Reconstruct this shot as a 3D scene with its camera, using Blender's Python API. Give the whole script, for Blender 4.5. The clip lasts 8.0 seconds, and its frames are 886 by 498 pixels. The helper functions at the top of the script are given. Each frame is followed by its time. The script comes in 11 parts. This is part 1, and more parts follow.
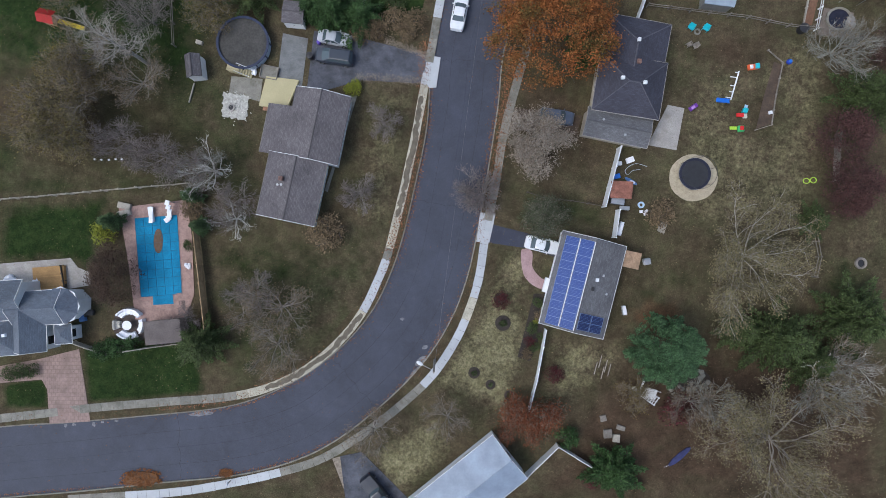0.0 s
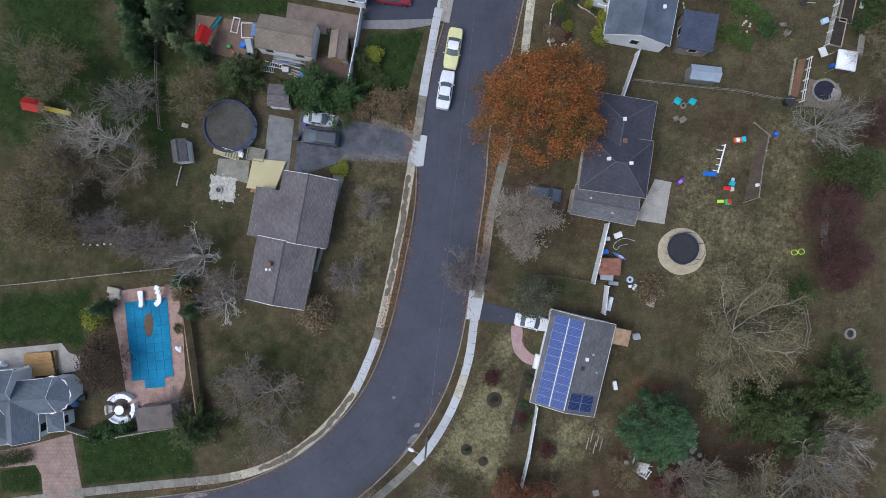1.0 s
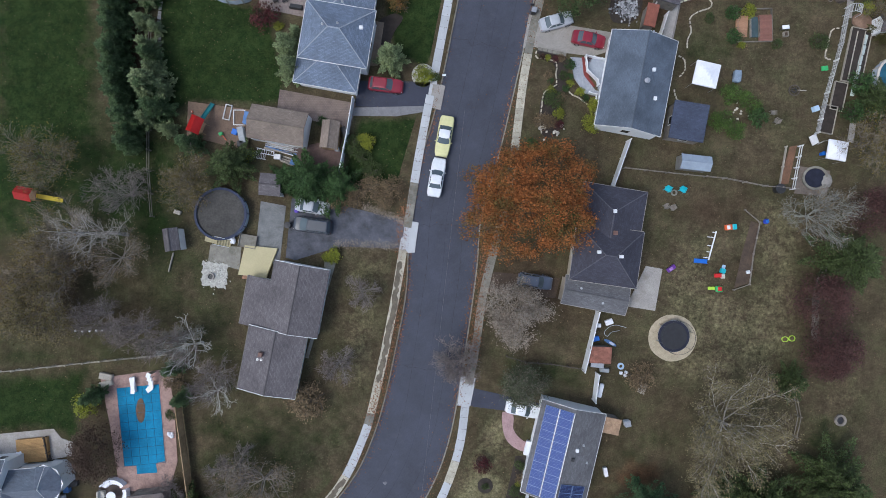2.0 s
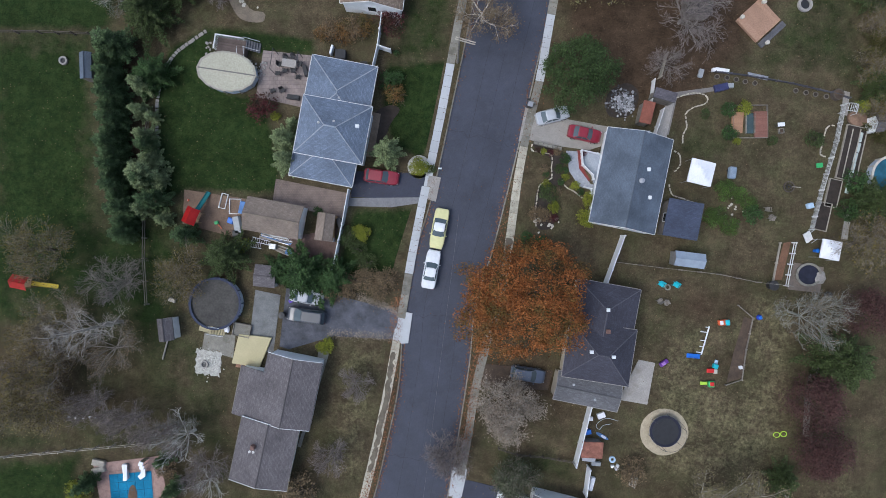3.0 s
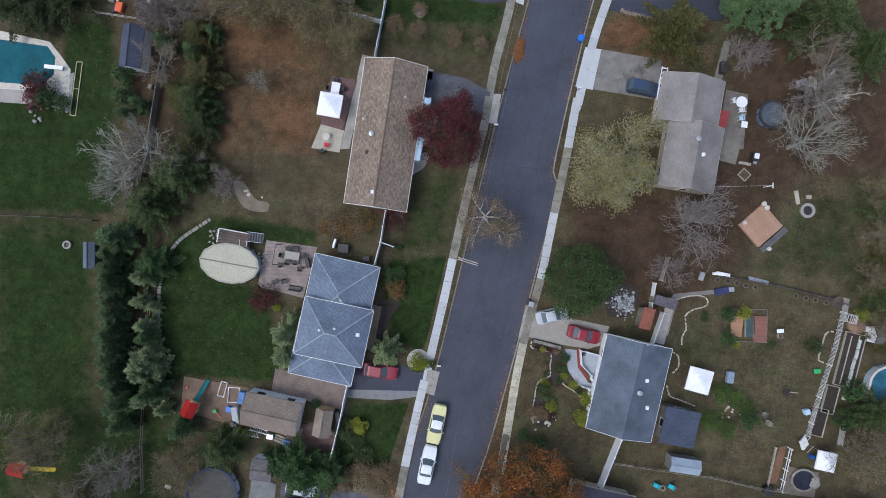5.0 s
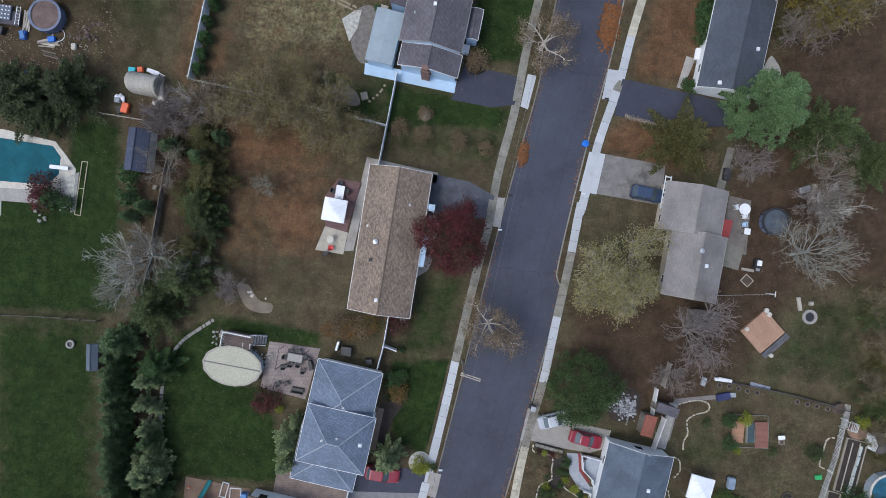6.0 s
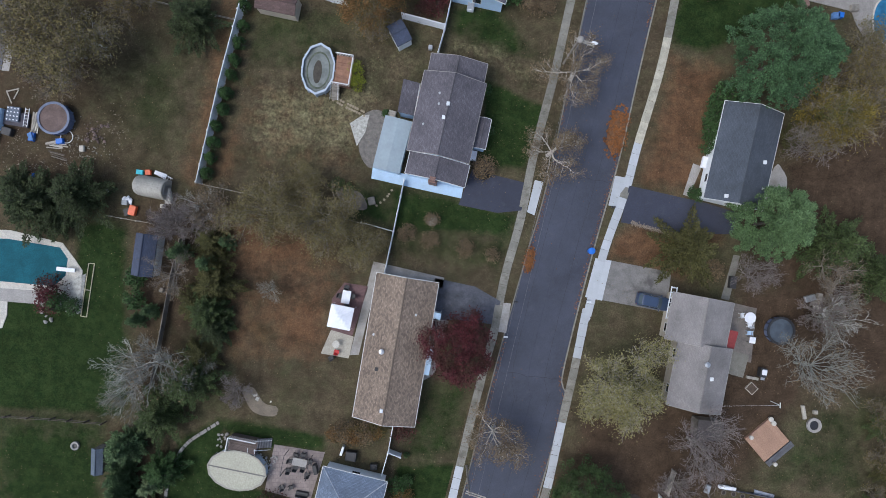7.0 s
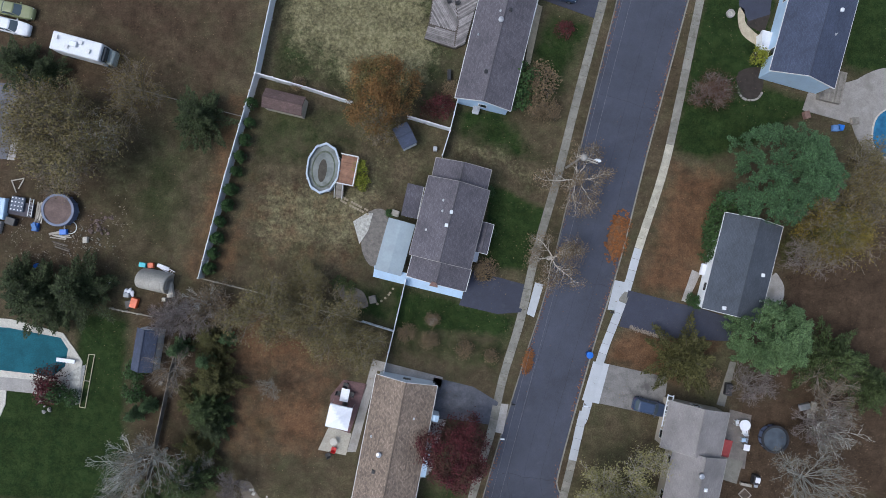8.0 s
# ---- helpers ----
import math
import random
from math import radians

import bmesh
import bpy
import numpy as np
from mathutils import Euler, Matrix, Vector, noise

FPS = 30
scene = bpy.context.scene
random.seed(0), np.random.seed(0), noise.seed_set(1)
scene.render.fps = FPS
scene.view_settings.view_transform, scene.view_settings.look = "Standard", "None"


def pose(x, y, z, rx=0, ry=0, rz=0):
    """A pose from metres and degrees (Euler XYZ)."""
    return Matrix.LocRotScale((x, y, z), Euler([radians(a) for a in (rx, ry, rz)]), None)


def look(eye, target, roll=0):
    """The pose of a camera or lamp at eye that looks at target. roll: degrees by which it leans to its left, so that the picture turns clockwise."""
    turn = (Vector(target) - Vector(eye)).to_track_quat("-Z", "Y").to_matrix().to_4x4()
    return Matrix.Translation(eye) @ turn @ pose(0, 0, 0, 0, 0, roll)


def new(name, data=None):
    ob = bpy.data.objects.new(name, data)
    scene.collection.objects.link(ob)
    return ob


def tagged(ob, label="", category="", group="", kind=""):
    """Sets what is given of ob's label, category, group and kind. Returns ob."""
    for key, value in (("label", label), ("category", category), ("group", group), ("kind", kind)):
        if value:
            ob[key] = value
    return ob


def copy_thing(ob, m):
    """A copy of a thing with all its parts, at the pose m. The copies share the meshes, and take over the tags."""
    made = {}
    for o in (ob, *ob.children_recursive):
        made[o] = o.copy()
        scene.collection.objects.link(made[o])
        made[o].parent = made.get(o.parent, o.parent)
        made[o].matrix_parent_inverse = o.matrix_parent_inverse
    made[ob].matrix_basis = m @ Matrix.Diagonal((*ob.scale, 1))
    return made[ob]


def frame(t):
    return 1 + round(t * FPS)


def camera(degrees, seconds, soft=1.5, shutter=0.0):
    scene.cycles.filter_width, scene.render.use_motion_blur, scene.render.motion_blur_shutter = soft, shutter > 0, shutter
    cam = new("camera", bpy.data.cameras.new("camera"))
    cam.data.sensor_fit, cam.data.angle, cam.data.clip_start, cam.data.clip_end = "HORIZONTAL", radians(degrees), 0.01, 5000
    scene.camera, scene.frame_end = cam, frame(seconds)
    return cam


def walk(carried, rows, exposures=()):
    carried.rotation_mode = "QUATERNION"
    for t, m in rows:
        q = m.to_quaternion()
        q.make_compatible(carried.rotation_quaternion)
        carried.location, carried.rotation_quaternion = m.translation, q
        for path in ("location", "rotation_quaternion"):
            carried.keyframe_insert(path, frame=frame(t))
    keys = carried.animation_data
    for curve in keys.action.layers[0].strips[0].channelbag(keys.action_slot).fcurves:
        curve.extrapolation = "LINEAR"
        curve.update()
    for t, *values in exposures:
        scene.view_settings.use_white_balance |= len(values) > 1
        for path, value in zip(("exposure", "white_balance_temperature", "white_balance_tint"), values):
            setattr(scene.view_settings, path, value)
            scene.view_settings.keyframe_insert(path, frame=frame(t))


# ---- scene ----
# ---- camera and its path: a level flight looking straight down ----
cam = camera(80.0, 8.0, soft=0.9)
ROWS = [
    (0.0, 0.097, 0.219, 68.025, -0.004, -0.001, 0.246),
    (0.5, 0.679, 5.348, 68.090, -0.200, -0.018, -0.601),
    (1.0, 1.448, 10.634, 68.121, -0.295, -0.059, -0.826),
    (1.5, 2.160, 16.132, 68.151, -0.320, -0.048, -0.841),
    (3.0, 3.693, 33.474, 68.349, -0.205, 0.040, 0.021),
    (3.5, 3.862, 39.534, 68.370, -0.201, 0.035, 0.658),
    (4.0, 3.820, 45.801, 68.402, -0.210, 0.050, 1.107),
    (4.5, 3.665, 52.204, 68.443, -0.227, 0.076, 1.411),
    (6.0, 2.459, 71.795, 68.614, -0.029, 0.006, 2.215),
    (6.5, 1.802, 78.506, 68.676, 0.012, -0.002, 2.495),
    (7.0, 1.068, 85.214, 68.736, 0.116, -0.022, 2.751),
    (7.5, 0.357, 91.737, 68.920, 0.471, -0.170, 2.984),
    (8.0, -0.180, 97.874, 69.267, 0.389, -0.349, 4.223),
]
walk(cam, [(t, pose(x, y, z, rx, ry, rz)) for t, x, y, z, rx, ry, rz in ROWS],
     exposures=[(0.0, 0.06, 5880, 7), (8.0, 0.06, 5880, 7)])

# ---- overcast daylight ----
world = bpy.data.worlds.new("overcast_sky")
scene.world = world
world.use_nodes = True
wn = world.node_tree.nodes
sky = wn.new("ShaderNodeTexSky")
sky.sky_type, sky.sun_disc = "NISHITA", False
sky.sun_elevation, sky.sun_rotation = radians(57), radians(249)
sky.air_density, sky.dust_density = 1.0, 4.0
hsv = wn.new("ShaderNodeHueSaturation")
hsv.inputs["Saturation"].default_value = 0.8
world.node_tree.links.new(sky.outputs[0], hsv.inputs["Color"])
world.node_tree.links.new(hsv.outputs[0], wn["Background"].inputs[0])
wn["Background"].inputs[1].default_value = 0.182
sun = new("sun", bpy.data.lights.new("sun", "SUN"))
sun.data.energy, sun.data.angle, sun.data.color = 0.7, radians(25), (1.0, 0.98, 0.95)
sun.matrix_world = look((-36, -14, 60), (0, 0, 0))


# ---- materials ----
def node_mat(name):
    m = bpy.data.materials.new(name)
    m.use_nodes = True
    nt = m.node_tree
    return m, nt, nt.nodes["Principled BSDF"]


def noise_fac(nt, scale, detail=3.0, rough=0.6, coord=None):
    n = nt.nodes.new("ShaderNodeTexNoise")
    n.inputs["Scale"].default_value, n.inputs["Detail"].default_value = scale, detail
    n.inputs["Roughness"].default_value = rough
    if coord is None:
        coord = nt.nodes.new("ShaderNodeNewGeometry").outputs["Position"]
    nt.links.new(coord, n.inputs["Vector"])
    return n.outputs["Fac"]


def ramp(nt, fac, lo, hi, a=0.35, b=0.65):
    r = nt.nodes.new("ShaderNodeValToRGB")
    r.color_ramp.elements[0].position, r.color_ramp.elements[1].position = a, b
    r.color_ramp.elements[0].color, r.color_ramp.elements[1].color = (*lo, 1), (*hi, 1)
    nt.links.new(fac, r.inputs[0])
    return r.outputs[0]


def blend(nt, fac, a, b, mode="MIX"):
    m = nt.nodes.new("ShaderNodeMix")
    m.data_type, m.blend_type = "RGBA", mode
    for sock, v in ((m.inputs[0], fac), (m.inputs[6], a), (m.inputs[7], b)):
        if isinstance(v, (int, float)):
            sock.default_value = v
        elif isinstance(v, tuple):
            sock.default_value = (*v, 1)
        else:
            nt.links.new(v, sock)
    return m.outputs[2]


def bump(nt, bsdf, fac, strength, dist):
    b = nt.nodes.new("ShaderNodeBump")
    b.inputs["Strength"].default_value, b.inputs["Distance"].default_value = strength, dist
    nt.links.new(fac, b.inputs["Height"])
    nt.links.new(b.outputs[0], bsdf.inputs["Normal"])


def surface(name, col, vary=0.25, coarse=0.6, fine=9.0, rough=0.85, metal=0.0, relief=0.02, stain=None, rand=0.0):
    """A surface of one material: broad variation, fine grain, optional stains, a random shade for each piece."""
    m, nt, bs = node_mat(name)
    lo = tuple(c * (1 - vary) for c in col)
    hi = tuple(min(1, c * (1 + vary)) for c in col)
    c = ramp(nt, noise_fac(nt, coarse, 4), lo, hi, 0.3, 0.7)
    lo_g, hi_g = ((0.82,) * 3, (1.13,) * 3) if rough > 0.6 else ((0.95,) * 3, (1.04,) * 3)
    g = ramp(nt, noise_fac(nt, fine, 2), lo_g, hi_g, 0.3, 0.7)
    c = blend(nt, 1.0, c, g, "MULTIPLY")
    if stain:
        f = ramp(nt, noise_fac(nt, coarse * 0.45, 5, 0.7), (0, 0, 0), (1, 1, 1), 0.52, 0.66)
        c = blend(nt, f, c, stain)
    if rand:
        oi = nt.nodes.new("ShaderNodeObjectInfo")
        r = ramp(nt, oi.outputs["Random"], (1 - rand,) * 3, (1 + rand,) * 3, 0, 1)
        c = blend(nt, 1.0, c, r, "MULTIPLY")
    nt.links.new(c, bs.inputs["Base Color"])
    bs.inputs["Roughness"].default_value, bs.inputs["Metallic"].default_value = rough, metal
    if relief and rough > 0.6:
        bump(nt, bs, noise_fac(nt, fine * 1.5, 3), 0.5, relief)
    return m


def plain(name, col, rough=0.5, metal=0.0):
    m, nt, bs = node_mat(name)
    c = ramp(nt, noise_fac(nt, 3.0, 3), tuple(v * 0.86 for v in col), tuple(min(1, v * 1.1) for v in col))
    nt.links.new(c, bs.inputs["Base Color"])
    bs.inputs["Roughness"].default_value, bs.inputs["Metallic"].default_value = rough, metal
    return m


def shingle(name, col, vary=0.3, row=0.16, length=0.42, mortar=0.78, streak=0.2):
    """Asphalt shingles laid in courses; UV runs along the eave and up the slope in metres."""
    m, nt, bs = node_mat(name)
    uv = nt.nodes.new("ShaderNodeUVMap").outputs[0]
    b = nt.nodes.new("ShaderNodeTexBrick")
    b.inputs["Scale"].default_value = 1.0
    b.inputs["Brick Width"].default_value, b.inputs["Row Height"].default_value = length, row
    b.inputs["Mortar Size"].default_value, b.inputs["Mortar Smooth"].default_value = row * 0.12, 0.4
    b.inputs["Color1"].default_value = (*[c * (1 - vary) for c in col], 1)
    b.inputs["Color2"].default_value = (*[c * (1 + vary) for c in col], 1)
    b.inputs["Mortar"].default_value = (*[c * mortar for c in col], 1)
    nt.links.new(uv, b.inputs["Vector"])
    big = ramp(nt, noise_fac(nt, 0.35, 4), (1 - streak,) * 3, (1 + streak,) * 3, 0.3, 0.7)
    c = blend(nt, 1.0, b.outputs["Color"], big, "MULTIPLY")
    g = ramp(nt, noise_fac(nt, 14, 2), (0.75,) * 3, (1.2,) * 3, 0.3, 0.7)
    c = blend(nt, 1.0, c, g, "MULTIPLY")
    nt.links.new(c, bs.inputs["Base Color"])
    bs.inputs["Roughness"].default_value = 0.88
    bump(nt, bs, b.outputs["Fac"], 0.4, -0.012)
    return m


def leaf(name, col, vary=0.35, rough=0.6, other=None):
    """Leaves: every leaf of the crown takes its own shade."""
    m, nt, bs = node_mat(name)
    geo = nt.nodes.new("ShaderNodeNewGeometry")
    c = ramp(nt, geo.outputs["Random Per Island"], tuple(v * (1 - vary) for v in col), tuple(v * (1 + vary) for v in col), 0, 1)
    if other:
        d = ramp(nt, geo.outputs["Random Per Island"], tuple(v * (1 - vary) for v in other), tuple(v * (1 + vary) for v in other), 0, 1)
        c = blend(nt, ramp(nt, noise_fac(nt, 0.4, 4), (0, 0, 0), (1, 1, 1), 0.48, 0.62), c, d)
    g = ramp(nt, noise_fac(nt, 0.5, 3), (0.7,) * 3, (1.25,) * 3, 0.3, 0.7)
    c = blend(nt, 1.0, c, g, "MULTIPLY")
    nt.links.new(c, bs.inputs["Base Color"])
    bs.inputs["Roughness"].default_value = rough
    bs.inputs["Specular IOR Level"].default_value = 0.15
    return m


def car_paint(name, col):
    m, nt, bs = node_mat(name)
    c = ramp(nt, noise_fac(nt, 2.0, 3), tuple(v * 0.93 for v in col), tuple(min(1, v * 1.05) for v in col))
    nt.links.new(c, bs.inputs["Base Color"])
    bs.inputs["Roughness"].default_value, bs.inputs["Coat Weight"].default_value = 0.35, 0.6
    return m


def ground_mat():
    """Lawn and bare earth: attribute 'cover' holds green lawn, leaf litter and dry straw; elsewhere dull autumn grass."""
    m, nt, bs = node_mat("autumn_ground")
    at = nt.nodes.new("ShaderNodeAttribute")
    at.attribute_name = "cover"
    sep = nt.nodes.new("ShaderNodeSeparateColor")
    nt.links.new(at.outputs["Color"], sep.inputs[0])
    patchy = noise_fac(nt, 0.42, 9, 0.68)
    mottle, mid, fine = noise_fac(nt, 0.2, 8, 0.72), noise_fac(nt, 0.9, 8, 0.75), noise_fac(nt, 6.0, 5, 0.8)

    clumps = noise_fac(nt, 0.8, 9, 0.78)

    def amount(sock, soft=0.35, by=None):
        a = nt.nodes.new("ShaderNodeMath")
        a.operation = "MULTIPLY_ADD"
        nt.links.new(by or patchy, a.inputs[0])
        a.inputs[1].default_value = 1.1
        nt.links.new(sock, a.inputs[2])
        s = nt.nodes.new("ShaderNodeMapRange")
        s.inputs[1].default_value, s.inputs[2].default_value = 1.05 - soft, 1.05 + soft
        nt.links.new(a.outputs[0], s.inputs[0])
        return s.outputs[0]

    base = blend(nt, ramp(nt, mid, (0, 0, 0), (1, 1, 1), 0.36, 0.66), (0.062, 0.048, 0.030), (0.096, 0.078, 0.047))
    base = blend(nt, ramp(nt, mottle, (0, 0, 0), (0.75, 0.75, 0.75), 0.44, 0.66), base, (0.062, 0.065, 0.031))
    green = ramp(nt, mid, (0.013, 0.026, 0.008), (0.030, 0.046, 0.014), 0.36, 0.64)
    litter = ramp(nt, mid, (0.046, 0.032, 0.021), (0.076, 0.051, 0.033), 0.35, 0.65)
    rusty = ramp(nt, mid, (0.080, 0.048, 0.028), (0.145, 0.080, 0.042), 0.35, 0.65)
    straw = ramp(nt, mid, (0.118, 0.107, 0.053), (0.210, 0.190, 0.112), 0.3, 0.7)
    c = blend(nt, amount(sep.outputs[0], 0.25), base, green)
    c = blend(nt, amount(sep.outputs[1], 0.25), c, litter)
    c = blend(nt, amount(sep.outputs[2], 0.13, clumps), c, straw)
    c = blend(nt, amount(at.outputs["Alpha"], 0.25), c, rusty)
    g = ramp(nt, fine, (0.56,) * 3, (1.44,) * 3, 0.32, 0.68)
    shaggy = ramp(nt, noise_fac(nt, 2.4, 7, 0.85), (0.45,) * 3, (1.6,) * 3, 0.36, 0.64)
    g = blend(nt, ramp(nt, sep.outputs[2], (0, 0, 0), (0.85, 0.85, 0.85), 0.1, 0.5), g, shaggy)
    c = blend(nt, 1.0, c, g, "MULTIPLY")
    worn = ramp(nt, noise_fac(nt, 0.3, 9, 0.74), (0.62,) * 3, (1.36,) * 3, 0.32, 0.68)
    c = blend(nt, 1.0, c, worn, "MULTIPLY")
    nt.links.new(c, bs.inputs["Base Color"])
    bs.inputs["Roughness"].default_value = 1.0
    bs.inputs["Specular IOR Level"].default_value = 0.1
    bump(nt, bs, fine, 0.7, 0.05)
    return m


def asphalt_mat(name, col, patch=0.25):
    m, nt, bs = node_mat(name)
    c = ramp(nt, noise_fac(nt, 0.16 if patch < 0.5 else 0.5, 6, 0.7), tuple(v * (1 - patch) for v in col), tuple(v * (1 + patch) for v in col), 0.3, 0.7)
    g = ramp(nt, noise_fac(nt, 12, 3), (0.8,) * 3, (1.18,) * 3, 0.3, 0.7)
    c = blend(nt, 1.0, c, g, "MULTIPLY")
    s = ramp(nt, noise_fac(nt, 0.9, 6, 0.75), (0, 0, 0), (0.35, 0.35, 0.35), 0.55, 0.8)
    c = blend(nt, s, c, (0.11, 0.11, 0.12))
    nt.links.new(c, bs.inputs["Base Color"])
    bs.inputs["Roughness"].default_value = 0.8
    bump(nt, bs, noise_fac(nt, 25, 2), 0.3, 0.01)
    return m


def glass_mat(name, col=(0.02, 0.025, 0.03)):
    m, nt, bs = node_mat(name)
    bs.inputs["Base Color"].default_value = (*col, 1)
    bs.inputs["Roughness"].default_value = 0.08
    bs.inputs["Specular IOR Level"].default_value = 0.6
    return m


GROUND = ground_mat()
ASPHALT = asphalt_mat("street_asphalt", (0.049, 0.054, 0.076))
DRIVE = asphalt_mat("driveway_asphalt", (0.036, 0.040, 0.062))
DRIVE_OLD = asphalt_mat("weathered_driveway_asphalt", (0.070, 0.074, 0.092), 0.6)
CONC_OLD = surface("weathered_concrete", (0.21, 0.20, 0.17), 0.2, 1.2, 10, rand=0.15, stain=(0.13, 0.12, 0.095))
CONC_NEW = surface("new_concrete", (0.43, 0.445, 0.465), 0.06, 1.2, 10, rough=0.6, rand=0.08)
CONC = surface("grey_concrete", (0.33, 0.31, 0.29), 0.15, 0.8, 8, rand=0.1, stain=(0.25, 0.23, 0.20))
def paver_mat(name, col, size=0.5):
    """Square pavers with darker joints, laid in metres."""
    m, nt, bs = node_mat(name)
    b = nt.nodes.new("ShaderNodeTexBrick")
    b.inputs["Scale"].default_value = 1.0
    b.inputs["Brick Width"].default_value, b.inputs["Row Height"].default_value = size, size
    b.inputs["Mortar Size"].default_value = 0.035
    b.inputs["Color1"].default_value, b.inputs["Color2"].default_value = (*[c * 0.92 for c in col], 1), (*[c * 1.08 for c in col], 1)
    b.inputs["Mortar"].default_value = (*[c * 0.8 for c in col], 1)
    nt.links.new(nt.nodes.new("ShaderNodeNewGeometry").outputs["Position"], b.inputs["Vector"])
    g = ramp(nt, noise_fac(nt, 0.8, 5, 0.7), (0.72,) * 3, (1.25,) * 3, 0.3, 0.7)
    c = blend(nt, 1.0, b.outputs["Color"], g, "MULTIPLY")
    nt.links.new(c, bs.inputs["Base Color"])
    bs.inputs["Roughness"].default_value = 0.85
    bump(nt, bs, b.outputs["Fac"], 0.5, -0.02)
    return m


PAVER_GREY = paver_mat("grey_pink_pavers", (0.25, 0.205, 0.19))
PAVER = paver_mat("pink_brick_pavers", (0.27, 0.19, 0.165))
EARTH = surface("bare_earth", (0.075, 0.052, 0.036), 0.35, 0.8, 6)
MULCH = surface("dark_mulch", (0.032, 0.024, 0.019), 0.4, 1.5, 9, relief=0.05)
SAND = surface("sand_ring", (0.42, 0.36, 0.26), 0.15, 1.5, 10)
GRAVEL = surface("pale_gravel", (0.42, 0.41, 0.37), 0.35, 2.5, 12, relief=0.05)
WHITE = surface("white_vinyl", (0.72, 0.74, 0.77), 0.06, 1.0, 6, rough=0.45, relief=0.0, rand=0.05)
WHITE_PAINT = surface("white_painted_wood", (0.70, 0.70, 0.70), 0.08, 1.5, 9, rough=0.6)
WOOD = surface("grey_weathered_wood", (0.20, 0.18, 0.155), 0.3, 1.5, 12, rand=0.25)
WOOD_TAN = surface("tan_wood", (0.36, 0.25, 0.14), 0.25, 1.5, 12, rand=0.15)
WOOD_RED = surface("red_brown_deck_wood", (0.26, 0.14, 0.09), 0.25, 1.5, 12, rand=0.15)
BARK = surface("grey_bark", (0.25, 0.225, 0.20), 0.3, 2, 10)
BARK_PALE = surface("pale_bark", (0.38, 0.355, 0.32), 0.2, 2, 10)
BARK_DARK = surface("dark_bark", (0.085, 0.07, 0.058), 0.3, 2, 10)
TWIG = surface("brown_twigs", (0.20, 0.168, 0.135), 0.3, 1.0, 8, relief=0)
TWIG_PALE = surface("pale_twigs", (0.33, 0.295, 0.25), 0.3, 1.0, 8, relief=0)
TWIG_PURPLE = surface("purplish_twigs", (0.20, 0.168, 0.158), 0.3, 1.0, 8, relief=0)
METAL = surface("dull_metal", (0.45, 0.46, 0.48), 0.12, 2, 8, rough=0.4, metal=0.7, relief=0)
DARK = surface("dark_plastic", (0.025, 0.025, 0.028), 0.2, 2, 8, rough=0.5, relief=0)
RUBBER = surface("tyre_rubber", (0.02, 0.02, 0.02), 0.2, 3, 10, relief=0)
GLASS = glass_mat("dark_glass")
BLUE_PALE = surface("pale_blue_siding", (0.42, 0.56, 0.72), 0.08, 0.8, 6, rough=0.5, relief=0.005)
SIDING_WHITE = surface("white_siding", (0.72, 0.74, 0.76), 0.07, 0.8, 6, rough=0.6)
SIDING_TAN = surface("tan_siding", (0.42, 0.37, 0.30), 0.08, 0.8, 6, rough=0.6)


# ---- building helpers ----
def part(name, bm, material, parent, label="", kind=""):
    """Link a bmesh (or a ready mesh) as one part of a thing."""
    if isinstance(bm, bmesh.types.BMesh):
        me = bpy.data.meshes.new(name)
        bm.to_mesh(me)
        bm.free()
    else:
        me = bm
    if material and not me.materials:
        me.materials.append(material)
    ob = new(name, me)
    ob.parent = parent
    return tagged(ob, label=label, kind=kind)


def thing(name, label, category, at, turn=0.0, group="", kind=""):
    """The empty base of a thing, at a place of the plan."""
    ob = new(name)
    ob.empty_display_size = 0.3
    x, y, z = at if len(at) == 3 else (*at, 0.0)
    ob.matrix_basis = pose(x, y, z, 0, 0, turn)
    return tagged(ob, label, category, group, kind)


def box(bm, x, y, z, lx, ly, lz, turn=0.0, bevel=0.0, tilt=(0, 0)):
    """A box with its base centre at x, y, z."""
    m = pose(x, y, z + lz / 2, tilt[0], tilt[1], turn) @ Matrix.Diagonal((lx, ly, lz, 1))
    vs = bmesh.ops.create_cube(bm, size=1, matrix=m)["verts"]
    if bevel:
        es = list({e for v in vs for e in v.link_edges})
        bmesh.ops.bevel(bm, geom=es, offset=bevel, segments=1, affect="EDGES")
    return bm


def boxes(*rows):
    bm = bmesh.new()
    for r in rows:
        box(bm, *r)
    return bm


def tube(bm, a, b, r0, r1=None, seg=8, cap=True):
    a, b = Vector(a), Vector(b)
    d = b - a
    m = Matrix.Translation((a + b) / 2) @ d.to_track_quat("Z", "Y").to_matrix().to_4x4()
    bmesh.ops.create_cone(bm, cap_ends=cap, segments=seg, radius1=r0, radius2=r0 if r1 is None else r1, depth=d.length, matrix=m)
    return bm


def ring(bm, x, y, z, r_in, r_out, h, seg=40, sx=1.0, sy=1.0):
    """An upright ring (a wall of a round pool, a rim, a kerb)."""
    prof = ((r_in, 0), (r_out, 0), (r_out, h), (r_in, h))
    vs = [[bm.verts.new((x + sx * r * math.cos(a), y + sy * r * math.sin(a), z + zz)) for r, zz in prof]
          for a in (2 * math.pi * i / seg for i in range(seg))]
    for i in range(seg):
        p, q = vs[i], vs[(i + 1) % seg]
        for j in range(4):
            bm.faces.new((p[j], q[j], q[(j + 1) % 4], p[(j + 1) % 4]))
    return bm


